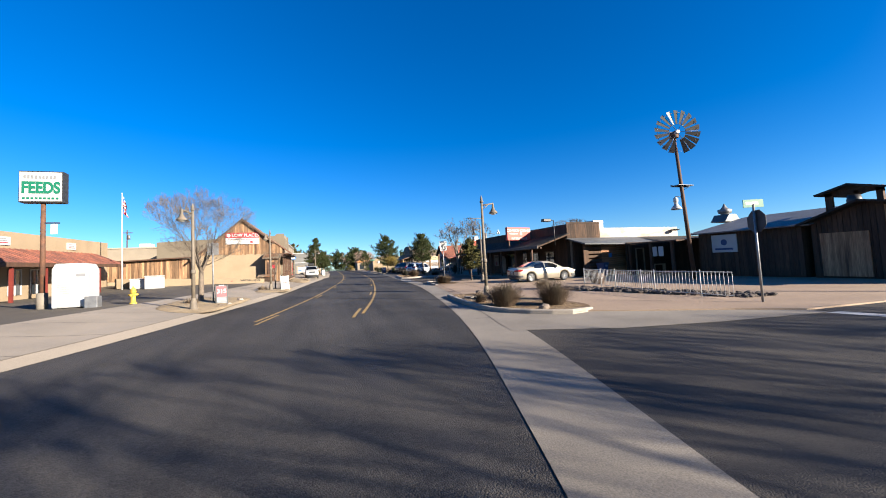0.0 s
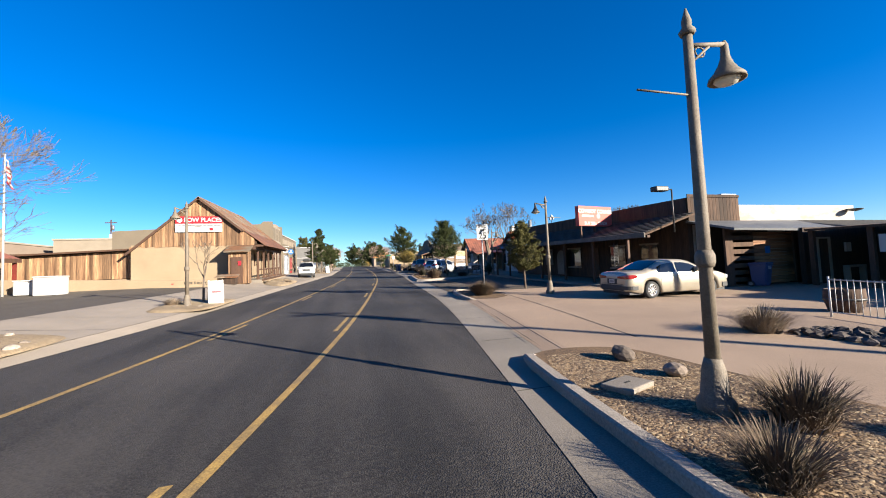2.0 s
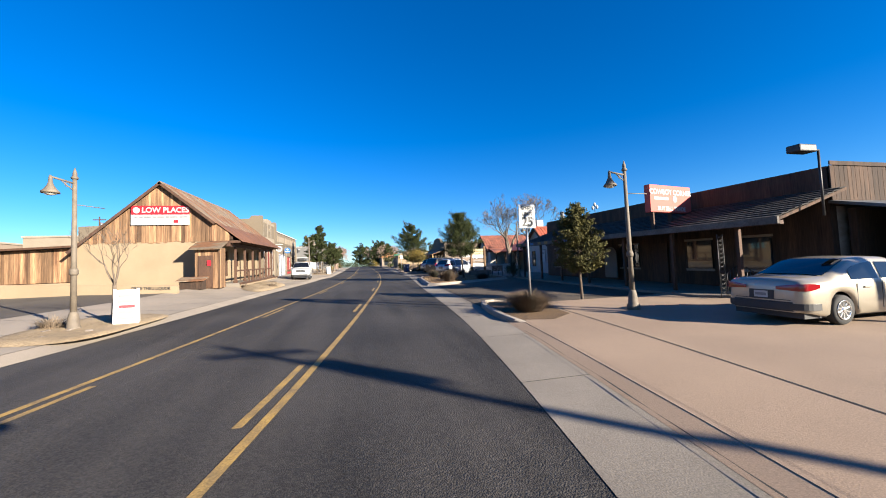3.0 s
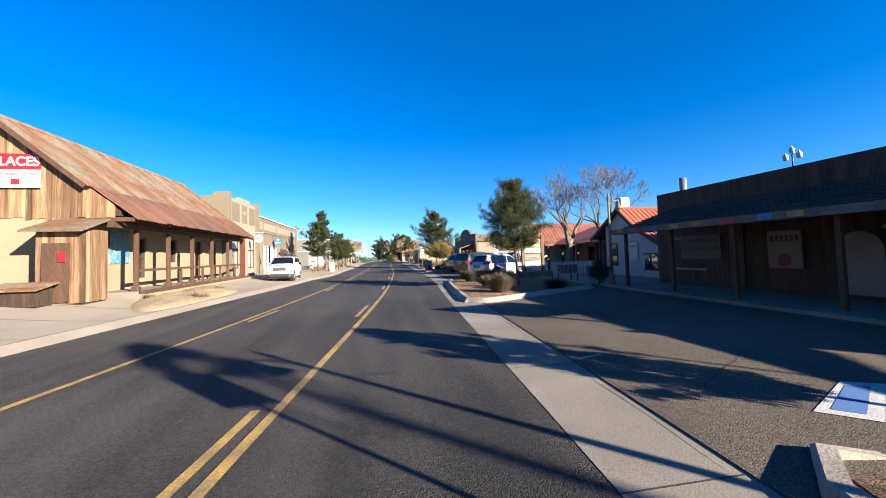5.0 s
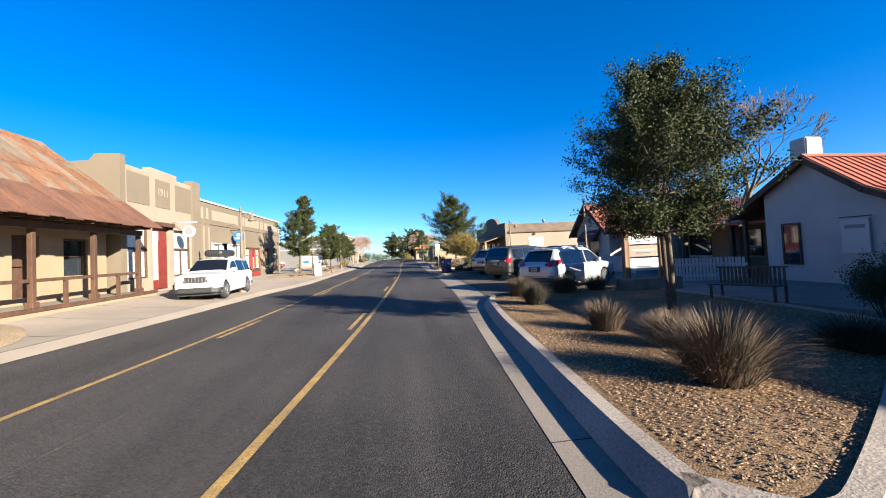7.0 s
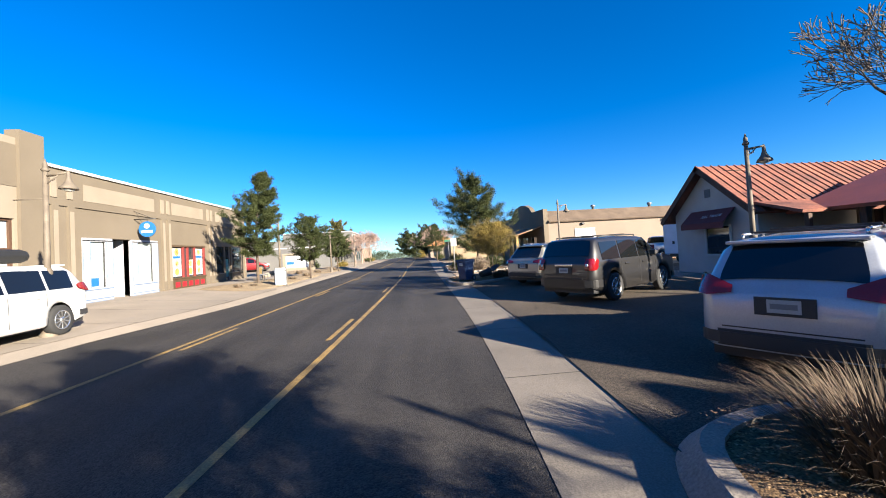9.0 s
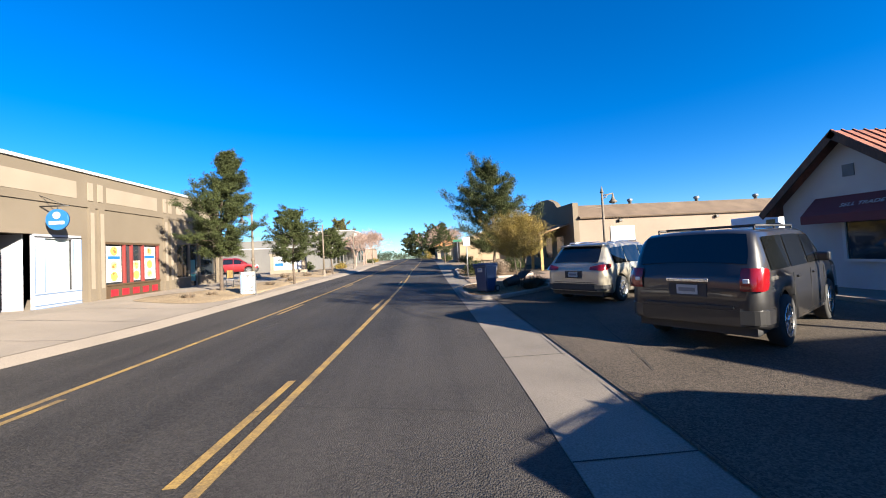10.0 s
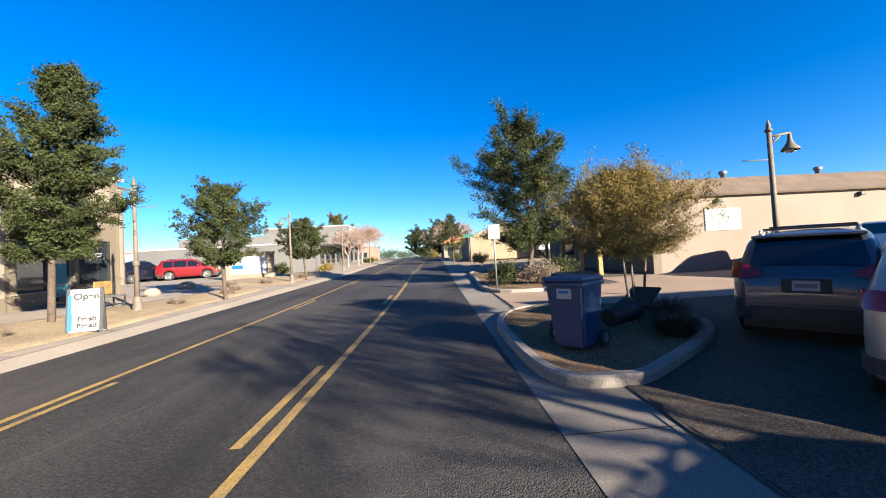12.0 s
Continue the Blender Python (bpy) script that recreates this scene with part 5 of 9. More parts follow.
clump(11.15, 44.7, 0.14, 0.8, 0.95, "tall dry brown ornamental grass clump in the gravel bed", 38, 1000, GRASS_DARK)
clump(11.45, 47.6, 0.14, 0.6, 0.72, LG, 39, 420, GRASS_DARK)
clump(11.75, 46.2, 0.14, 0.62, 0.66, LG, 40, 700, GRASS_DARK)
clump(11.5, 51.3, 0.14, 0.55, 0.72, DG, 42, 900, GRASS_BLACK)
clump(11.85, 53.4, 0.14, 0.8, 0.8, LG, 43, 700, GRASS_DARK)
clump(13.45, 53.5, 0.14, 0.8, 0.85, LG, 44, 700, GRASS_DARK)
clump(14.8, 53.8, 0.14, 0.6, 0.65, DG, 45, 600, GRASS_DARK)
clump(14.2, 72.3, 0.11, 0.65, 0.55, DG, 46, 500, GRASS_DARK)
clump(13.6, 71.2, 0.11, 0.55, 0.5, DG, 47, 450, GRASS_DARK)
clump(13.9, 73.2, 0.11, 0.5, 0.35, "small pale straw-coloured grass tuft", 48, 350, GRASS_DRY)
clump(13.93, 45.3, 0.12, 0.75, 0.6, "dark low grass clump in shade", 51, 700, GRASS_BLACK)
shrub(17.3, 47.15, 0.06, 1.05, 1.45, "rounded grey-green shrub beside the white house", 52, leaf=LEAF_BLUE, n=16000, size=0.02)
shrub(13.0, 81.2, 0.1, 1.7, 1.0, "clipped dark green hedge bush", 53, n=4000)
shrub(14.3, 80.6, 0.1, 1.5, 1.05, "pale straw-coloured dry bush", 54, leaf=GRASS_DRY, n=4000)
shrub(15.9, 82.6, 0.1, 1.6, 1.1, "clipped dark green hedge bush", 55, n=4000)
for i, (px_, py_, ww_) in enumerate(((-1.3, 46.8, 0.5), (-2.9, 46.4, 0.35), (-1.9, 50.5, 0.4), (-0.6, 73.2, 0.35), (-0.2, 74.3, 0.3), (0.4, 79.6, 0.4), (0.6, 82.9, 0.45), (0.2, 84.4, 0.4), (-3.8, 30.4, 0.5), (-5.6, 20.6, 0.45), (-4.9, 22.9, 0.3), (-0.9, 86.2, 0.5), (0.3, 88.0, 0.5), (0.9, 93.0, 0.5))):
    clump(px_, py_, HL(px_, py_), ww_, ww_ * 0.9, "small dry grey-brown desert shrub", 60 + i, 220, GRASS_DRY, "desert_shrub", 0.009)


def rock_mesh(seed, size, squash=0.6):
    rng = random.Random(seed)
    bm = bmesh.new()
    bmesh.ops.create_icosphere(bm, subdivisions=2 if size > 0.165 else 1, radius=size)
    for v in bm.verts:
        k = rng.uniform(0.72, 1.2) if size <= 0.165 else rng.uniform(0.92, 1.08)
        v.co = Vector((v.co.x * k, v.co.y * k * 0.85, v.co.z * k * squash))
    me = bpy.data.meshes.new("rock")
    bm.to_mesh(me)
    bm.free()
    return me


def rocks(name, pts, sizes, material, label, seed, h=None, group=""):
    """Separate stones lying on the ground."""
    rng = random.Random(seed)
    for k, (x, y) in enumerate(pts):
        s = rng.uniform(*sizes)
        me = rock_mesh(seed * 100 + k, s)
        me.materials.append(material)
        ob = new(name, me)
        g = (HL(x, y) if h is None else h)
        ob.matrix_world = pose(x, y, T(y) + g + s * 0.3, rng.uniform(-15, 15), rng.uniform(-15, 15), rng.uniform(0, 360))
        tagged(ob, label, "rock", group)


rg = random.Random(5)
rocks("boulder", [(6.83, 10.6), (7.5, 17.2), (7.55, 16.25)], (0.17, 0.23), ROCK, "reddish tan landscape boulder on gravel", 71, 0.09, "boulders")
rocks("bed_rock", [(-4.9 + rg.uniform(-0.6, 1.1), 19.2 + i * 0.19 + rg.uniform(-0.3, 0.3)) for i in range(26)], (0.07, 0.17), ROCK_PALE, "pale tan bed-edging stone", 72, group="bed stones")
rocks("bed_rock", [(-2.9 + rg.uniform(-0.7, 0.7), 28.9 + i * 0.16 + rg.uniform(-0.3, 0.3)) for i in range(18)], (0.06, 0.14), ROCK_PALE, "pale tan bed-edging stone", 73, group="bed stones")
rocks("river_rock", [(11.7 + 0.25 * j + rg.uniform(-0.1, 0.1) + 0.06 * i, 17.6 - i * 0.2 + rg.uniform(-0.1, 0.1) - 0.02 * j) for i in range(42) for j in range(6)], (0.09, 0.17), ROCK_DARK, "dark rounded landscape rock along the fence", 74, 0.05, "landscape rocks")


# ---- vehicles ----
def vehicle(name, x, y, h, heading, spec, paint, label, category="car", roof_box=False, plate=True):
    """A car lofted from its side outline, with glass, lamps and wheels as parts. Its nose points along local +x."""
    Lh, W = spec["L"] / 2, spec["W"] / 2
    top, belt, wr, ax = spec["top"], spec["belt"], spec["wheel"], spec["axles"]
    tx, tz = [p[0] for p in top], [p[1] for p in top]
    o = new(name)
    o.matrix_world = Matrix.Translation((x, y, T(y) + h)) @ Matrix.Rotation(math.atan(SLOPE), 4, "X") @ Matrix.Rotation(radians(heading), 4, "Z")
    tagged(o, label, category)

    def zt(s):
        return float(np.interp(s, tx, tz))

    def hw(s):
        a = min(1.0, abs(s / Lh))
        d = min(0.25, max(0.0, abs(s) - Lh + 0.25))
        return W * (1 - 0.055 * a ** 4) - 0.8 * (0.25 - math.sqrt(0.0625 - d * d))

    def low(s):
        z = spec["sill"] + 0.1 * step((abs(s) - Lh + 0.7) / 0.7)
        for a in ax:
            if abs(s - a) < wr + 0.07:
                z = max(z, wr + math.sqrt(max(0, (wr + 0.07) ** 2 - (s - a) ** 2)))
        return z

    def sec(s):
        w, t, b = hw(s), zt(s), min(belt, zt(s) - 0.02)
        l = min(low(s), b - 0.08)
        roof = max(0.0, t - b)
        wt = w - 0.035 - spec.get("tumble", 0.28) * roof
        return [(w - 0.07, l), (w - 0.005, l + 0.05), (w, (l + b) / 2), (w - 0.012, b - 0.07), (w - 0.035, b), (wt, max(b + 0.002, t - 0.075)), (wt - 0.075, t - 0.015), (wt * 0.5, t + 0.012), (0, t + 0.02)]
    ss = sorted(set([round(-Lh + i * spec["L"] / 74, 4) for i in range(75)] + [e * (Lh - g) for e in (1, -1) for g in (0.005, 0.016, 0.035)]))
    vs, fs = [], []
    m = 17
    for s in ss:
        half = sec(s)
        ring = [(-p[0], p[1]) for p in half] + [(p[0], p[1]) for p in half[-2::-1]]
        vs += [(s, -q[0], q[1]) for q in ring]
    for i in range(len(ss) - 1):
        for j in range(m - 1):
            a = i * m + j
            fs.append((a, a + m, a + m + 1, a + 1))
    fs.append(tuple(range(m)))
    fs.append(tuple((len(ss) - 1) * m + j for j in range(m - 1, -1, -1)))
    body = raw("body", vs, fs, paint, o, smooth=True)
    # the dark underside
    part("underbody", B(-Lh + 0.15, -W + 0.16, spec["sill"] - 0.04, Lh - 0.15, W - 0.16, spec["sill"] + 0.3), PLASTIC, o)

    def side_glass(a, c, sgn, lo=0.03, hi=0.05):
        g, f = [], []
        st = np.linspace(a, c, 10)
        for s in st:
            q = sec(s)
            (y0, z0), (y1, z1) = q[4], q[5]
            za, zb = z0 + lo, max(z0 + lo + 0.01, z1 - hi)
            for z in (za, zb):
                t = (z - z0) / max(1e-4, z1 - z0)
                g.append((s, sgn * (y0 + (y1 - y0) * t + 0.012), z))
        for i in range(len(st) - 1):
            f.append((2 * i, 2 * i + 2, 2 * i + 3, 2 * i + 1))
        raw("side_window", g, f, CAR_GLASS, o)

    def cross_glass(pairs, name):
        g, f = [], []
        for s, k in pairs:
            wy = (sec(s)[5][0] - 0.07) * k
            dz = (zt(s + 0.02) - zt(s - 0.02)) / 0.04
            nx, nz = -dz / math.hypot(1, dz), 1 / math.hypot(1, dz)
            for t in np.linspace(-1, 1, 9):
                g.append((s + nx * 0.014, t * wy, zt(s) + 0.02 - 0.03 * abs(t) ** 3 + nz * 0.014))
        for i in range(len(pairs) - 1):
            for j in range(8):
                a = i * 9 + j
                f.append((a, a + 1, a + 10, a + 9))
        raw(name, g, f, CAR_GLASS, o, smooth=True)
    for a, c in spec["windows"]:
        side_glass(a, c, 1)
        side_glass(a, c, -1)
    a, c = spec["screen"]
    cross_glass([(s, 1.0) for s in np.linspace(a, c, 6)], "windscreen")
    a, c = spec["back"]
    cross_glass([(s, spec.get("back_k", 0.9)) for s in np.linspace(a, c, 6)], "rear_window")
    if spec.get("spoiler"):
        sx = spec["spoiler"]
        part("spoiler", box(bmesh.new(), sx - 0.16, -(sec(sx)[5][0] - 0.06), zt(sx) - 0.01, sx + 0.25, sec(sx)[5][0] - 0.06, zt(sx) + 0.035, bev=0.015), paint, o)

    def back_x(z):
        """Where the tail of the body stands at a height."""
        k = max(i for i in range(len(tz) // 2 + 1) if i == 0 or tz[i] >= tz[i - 1])
        return float(np.interp(z, tz[:k + 1], tx[:k + 1]))

    def tail_light(sg):
        z, hh, wide, wrap = spec["tail"], spec["tail_h"], spec.get("tail_w", 0.36), spec.get("tail_wrap", 0.3)
        cols = []
        for t in (0, 0.25, 0.5, 0.75, 1.0):
            y = hw(-Lh + 0.06) - 0.05 - wide * (1 - t)
            k = spec.get("tail_taper", 0.5) + (1 - spec.get("tail_taper", 0.5)) * t
            cols.append((-0.025, y, hh * k))
        e = hw(-Lh + 0.15)
        cols += [(0.03, e + 0.004, hh), (0.1, e + 0.022, hh), (0.1 + wrap * 0.5, hw(-Lh + 0.3) + 0.016, hh * 0.85), (0.1 + wrap, hw(-Lh + 0.4) + 0.012, hh * 0.4)]
        g, f = [], []
        lift = spec.get("tail_rise", 0.03)
        for i, (dx, y, q) in enumerate(cols):
            zz = z + lift * i / 8
            for zq in (zz - q, zz, zz + q):
                g.append((back_x(zq) + dx - (0.012 if zq == zz else 0), sg * y, zq))
        for i in range(len(cols) - 1):
            for j in (0, 1):
                a = 3 * i + j
                f.append((a, a + 3, a + 4, a + 1))
        ob = raw("tail_light", g, f, LIGHT_RED, o, smooth=True)
        ob["label"] = "red tail light"
        if spec.get("tail_clear"):
            zc, yc = z - hh * 0.12, sg * (hw(-Lh + 0.06) - 0.05 - wide * 0.42)
            part("reverse_light", box(bmesh.new(), back_x(zc) - 0.05, yc - wide * 0.3, zc - hh * 0.2, back_x(zc) + 0.02, yc + wide * 0.3, zc + hh * 0.2, bev=0.012), LIGHT_CLEAR, ob)
    # lamps, bumpers, plates
    zf = spec["head"]
    for sg in (1, -1):
        tail_light(sg)
        yf = sg * (hw(Lh - 0.05) - 0.2)
        part("headlight", box(bmesh.new(), Lh - 0.2, yf - 0.19, zf - 0.08, Lh + 0.02, yf + 0.17, zf + 0.08, bev=0.03), LIGHT_CLEAR, o, "clear headlight")
        part("mirror", box(bmesh.new(), spec["screen"][1] - 0.55, sg * (W + 0.02) - 0.11, belt + 0.02, spec["screen"][1] - 0.38, sg * (W + 0.02) + 0.11, belt + 0.2, bev=0.04), paint, o)
        for hx in spec["handles"]:
            part("door_handle", box(bmesh.new(), hx, sg * W - 0.02, belt - 0.16, hx + 0.2, sg * W + 0.025, belt - 0.12, bev=0.01), paint, o)
        for a in spec["seams"]:
            part("door_seam", B(a, sg * (hw(a) - 0.003) - 0.004, spec["sill"] + 0.12, a + 0.012, sg * (hw(a) - 0.003) + 0.004, belt - 0.06), PLASTIC, o)
    def bumper(name, end, z0, z1):
        pts = [(end * (Lh - g), hw(Lh - g) + 0.02) for g in (0.42, 0.3, 0.2, 0.12, 0.06, 0.02)] + [(end * (Lh + 0.05), hw(Lh) - 0.05)]
        pts = pts + [(px, -py) for px, py in pts[::-1]]
        bm = prism(bmesh.new(), pts, "z", z0, z1)
        bmesh.ops.recalc_face_normals(bm, faces=bm.faces)
        bmesh.ops.bevel(bm, geom=[e for e in bm.edges if abs(e.verts[0].co.z - e.verts[1].co.z) < 0.01], offset=0.03, segments=2, affect="EDGES")
        part(name, bm, paint if spec.get("bumper") == "painted" else PLASTIC, o)
    z0 = spec["sill"] + 0.12
    bumper("rear_bumper", -1, z0, z0 + spec.get("bumper_h", 0.2))
    bumper("front_bumper", 1, z0 - 0.04, z0 + 0.18)
    if spec.get("bumper") == "painted":
        part("bumper_step", B(-Lh - 0.045, -W * 0.62, z0 + spec.get("bumper_h", 0.2), -Lh + 0.1, W * 0.62, z0 + spec.get("bumper_h", 0.2) + 0.025), PLASTIC, o)
    part("tailgate_seam", B(-Lh - 0.006, -W * 0.66, z0 + spec.get("bumper_h", 0.2) + 0.03, -Lh + 0.02, W * 0.66, z0 + spec.get("bumper_h", 0.2) + 0.045), PLASTIC, o)
    g = part("grille", box(bmesh.new(), Lh - 0.1, -W * 0.5, zf - 0.16, Lh + 0.012, W * 0.5, zf + 0.08, bev=0.02), PLASTIC, o)
    for k in range(7):
        part("grille_bar", B(Lh + 0.012, -W * 0.42 + k * W * 0.14 - 0.02, zf - 0.13, Lh + 0.02, -W * 0.42 + k * W * 0.14 + 0.02, zf + 0.05), CHROME, g)
    if plate:
        zp = spec["plate"]
        p = part("number_plate", B(-Lh - 0.022, -0.15, zp - 0.075, -Lh + 0.05, 0.15, zp + 0.075), SIGN_WHITE, o, "pale number plate")
        part("plate_bar", B(-Lh - 0.026, -0.12, zp - 0.03, -Lh - 0.0225, 0.12, zp + 0.03), GREY_PRINT, p)
        part("plate_recess", B(-Lh - 0.012, -0.27, zp - 0.11, -Lh + 0.04, 0.27, zp + 0.1), PLASTIC, o)
    if spec.get("trim"):
        part("trim_bar", box(bmesh.new(), -Lh - 0.03, -W * 0.3, spec["trim"] - 0.03, -Lh + 0.05, W * 0.3, spec["trim"] + 0.03, bev=0.01), CHROME, o)
    if spec.get("rails"):
        for sg in (1, -1):
            bm = bmesh.new()
            a, c = spec["rails"]
            yy = sg * (sec(0)[5][0] - 0.12)
            tube(bm, (a, yy, zt(a) + 0.05), (c, yy, zt(c) + 0.05), 0.02, seg=8)
            for q in (a, (a + c) / 2, c):
                tube(bm, (q, yy, zt(q) - 0.02), (q, yy, zt(q) + 0.05), 0.016, seg=6)
            part("roof_rail", bm, spec.get("rail_mat", DARK_STEEL), o)
        for q in spec.get("crossbars", ()):
            yy = sec(0)[5][0] - 0.12
            part("roof_crossbar", box(bmesh.new(), q - 0.035, -yy, zt(q) + 0.04, q + 0.035, yy, zt(q) + 0.075, bev=0.01), DARK_STEEL, o)
    if roof_box:
        zr = zt(-0.4)
        bm = bmesh.new()
        box(bm, -1.3, -0.42, zr + 0.07, 0.5, 0.42, zr + 0.4, bev=0.15)
        part("roof_box", bm, BLACK, o, "black rooftop cargo box")
    # wheels
    for a in ax:
        for sg in (1, -1):
            w = raw_wheel(wr)
            w.parent = o
            w.matrix_basis = pose(a, sg * (W - 0.12), wr, 0, 0, 90 if sg > 0 else -90)
    return o


_wheels = {}


def raw_wheel(r):
    """A tyre with its rim, hub and spokes; the axle lies along local y after turning."""
    key = round(r, 3)
    if key not in _wheels:
        bm = bmesh.new()
        lathe(bm, [(r * 0.62, -0.1), (r * 0.93, -0.11), (r, -0.075), (r, 0.075), (r * 0.93, 0.11), (r * 0.62, 0.1)], 28)
        bmesh.ops.rotate(bm, verts=bm.verts, matrix=Matrix.Rotation(radians(90), 3, "Y"))
        me = bpy.data.meshes.new("tyre")
        bm.to_mesh(me)
        bm.free()
        me.materials.append(TYRE)
        bm = bmesh.new()
        lathe(bm, [(r * 0.6, 0.09), (r * 0.66, 0.115), (r * 0.6, 0.118), (r * 0.55, 0.07), (r * 0.2, 0.06)], 28)
        for k in range(10):
            b2 = bmesh.new()
            box(b2, r * 0.1, -0.018, 0.06, r * 0.6, 0.018, 0.105, bev=0.006)
            bmesh.ops.rotate(b2, verts=b2.verts, matrix=Matrix.Rotation(2 * math.pi * k / 10, 3, "Z"))
            tmp = bpy.data.meshes.new("spoke")
            b2.to_mesh(tmp)
            b2.free()
            bm.from_mesh(tmp)
        lathe(bm, [(r * 0.17, 0.06), (r * 0.17, 0.11), (r * 0.12, 0.12)], 14)
        bmesh.ops.rotate(bm, verts=bm.verts, matrix=Matrix.Rotation(radians(90), 3, "Y"))
        me2 = bpy.data.meshes.new("rim")
        bm.to_mesh(me2)
        bm.free()
        me2.materials.append(CHROME)
        _wheels[key] = (me, me2)
    me, me2 = _wheels[key]
    t = new("wheel", me)
    rim = new("rim", me2)
    rim.parent = t
    return t


def paint(name, col, metal=0.35, rough=0.32):
    return plain(name, col, rough, metal, coat=0.8)


SEDAN = dict(L=4.81, W=1.82, belt=0.93, sill=0.2, wheel=0.32, axles=(-1.35, 1.39), tail=0.82, tail_h=0.075, tail_w=0.42, head=0.68, plate=0.66,
             top=[(-2.41, 0.55), (-2.38, 0.92), (-2.3, 1.0), (-1.62, 1.05), (-0.85, 1.38), (-0.35, 1.45), (0.25, 1.43), (0.55, 1.36), (1.3, 1.0), (1.9, 0.9), (2.25, 0.78), (2.38, 0.6), (2.41, 0.45)],
             windows=((-1.05, -0.25), (-0.17, 0.85)), screen=(0.5, 1.22), back=(-1.6, -0.82), handles=(-0.75, 0.2), seams=(-0.95, -0.2, 0.9))
BIG_SUV = dict(L=5.23, W=2.0, belt=1.2, sill=0.32, wheel=0.41, axles=(-1.5, 1.52), tail=1.12, tail_h=0.165, tail_w=0.13, tail_wrap=0.12, tail_taper=1.0, tail_rise=0.0, tail_clear=True, back_k=0.97, head=0.92, plate=0.95, trim=1.1, bumper="painted", bumper_h=0.26, crossbars=(-1.6, -0.4), rails=(-1.9, 0.2), tumble=0.2,
               top=[(-2.615, 0.7), (-2.6, 1.12), (-2.52, 1.3), (-2.3, 1.79), (-2.15, 1.86), (-0.5, 1.89), (0.3, 1.87), (0.6, 1.81), (1.35, 1.26), (2.2, 1.16), (2.5, 1.02), (2.6, 0.8), (2.615, 0.6)],
               windows=((-2.1, -1.2), (-1.12, -0.1), (-0.02, 0.95)), screen=(0.58, 1.28), back=(-2.5, -2.3), handles=(-0.95, 0.1), seams=(-1.15, -0.05, 1.0))
CROSSOVER = dict(L=5.1, W=2.0, belt=1.12, sill=0.27, wheel=0.38, axles=(-1.48, 1.53), tail=1.04, tail_h=0.085, tail_w=0.3, tail_wrap=0.24, tail_rise=0.05, spoiler=-1.9, head=0.84, plate=0.86, rails=(-1.6, 0.3), tumble=0.3, rail_mat=CHROME,
                 top=[(-2.55, 0.6), (-2.53, 0.98), (-2.42, 1.18), (-1.95, 1.68), (-1.7, 1.75), (-0.3, 1.8), (0.35, 1.76), (0.65, 1.66), (1.4, 1.14), (2.1, 1.0), (2.42, 0.85), (2.53, 0.7), (2.55, 0.5)],
                 windows=((-1.85, -1.12), (-1.05, -0.1), (-0.03, 0.98)), screen=(0.62, 1.33), back=(-2.4, -1.97), handles=(-0.85, 0.15), seams=(-1.05, -0.05, 1.0))
COMPACT = dict(L=4.63, W=1.84, belt=1.05, sill=0.26, wheel=0.36, axles=(-1.33, 1.37), tail=1.08, tail_h=0.12, tail_w=0.26, tail_wrap=0.28, tail_rise=0.08, tail_taper=0.35, spoiler=-1.78, head=0.82, plate=0.9, rails=(-1.5, 0.2), crossbars=(-1.2, -0.3), tumble=0.28, rail_mat=CHROME,
               top=[(-2.315, 0.6), (-2.3, 1.0), (-2.2, 1.15), (-1.85, 1.6), (-1.6, 1.68), (-0.3, 1.73), (0.3, 1.7), (0.55, 1.62), (1.3, 1.1), (1.9, 0.98), (2.2, 0.85), (2.3, 0.65), (2.315, 0.5)],
               windows=((-1.7, -1.05), (-0.98, -0.08), (0.0, 0.9)), screen=(0.52, 1.22), back=(-2.18, -1.86), handles=(-0.8, 0.15), seams=(-1.0, -0.04, 0.95))
JEEP = dict(COMPACT, L=4.82, belt=1.12, tail=1.1, head=0.92, rails=None,
            top=[(-2.41, 0.6), (-2.4, 1.05), (-2.28, 1.2), (-2.0, 1.64), (-1.8, 1.74), (-0.3, 1.78), (0.3, 1.75), (0.55, 1.68), (1.2, 1.18), (2.0, 1.08), (2.3, 1.0), (2.4, 0.85), (2.41, 0.55)],
            windows=((-1.85, -1.1), (-1.03, -0.08), (0.0, 0.85)), screen=(0.53, 1.14), back=(-2.26, -1.98), axles=(-1.42, 1.5), wheel=0.37)

vehicle("sedan", 15.75, 24.55, 0.052, -1, SEDAN, paint("champagne_paint", (0.34, 0.30, 0.235)), "champagne gold four-door sedan parked on concrete")
vehicle("sport_utility_car", 15.6, 63.45, 0.024, 31.5, BIG_SUV, paint("dark_grey_paint", (0.014, 0.0135, 0.014), 0.1, 0.4), "large dark grey sport utility vehicle parked at an angle")
vehicle("crossover_car", 15.87, 68.9, 0.024, 35, CROSSOVER, paint("pale_gold_paint", (0.36, 0.325, 0.26)), "pale gold crossover parked at an angle")
vehicle("compact_crossover", 16.75, 71.8, 0.024, 40, COMPACT, paint("grey_blue_paint", (0.06, 0.07, 0.085)), "grey-blue compact crossover parked beside the bed")
vehicle("silver_crossover", 15.0, 56.3, 0.024, 30, COMPACT, paint("silver_paint", (0.40, 0.42, 0.45)), "silver crossover with red tail lights, parked")
vehicle("white_sport_utility", -0.8, 60.25, HL(-0.8, 60.25) - 0.02, 273, JEEP, paint("white_car_paint", (0.52, 0.52, 0.51), 0.0, 0.35), "white sport utility vehicle with black roof box, parked", roof_box=True)
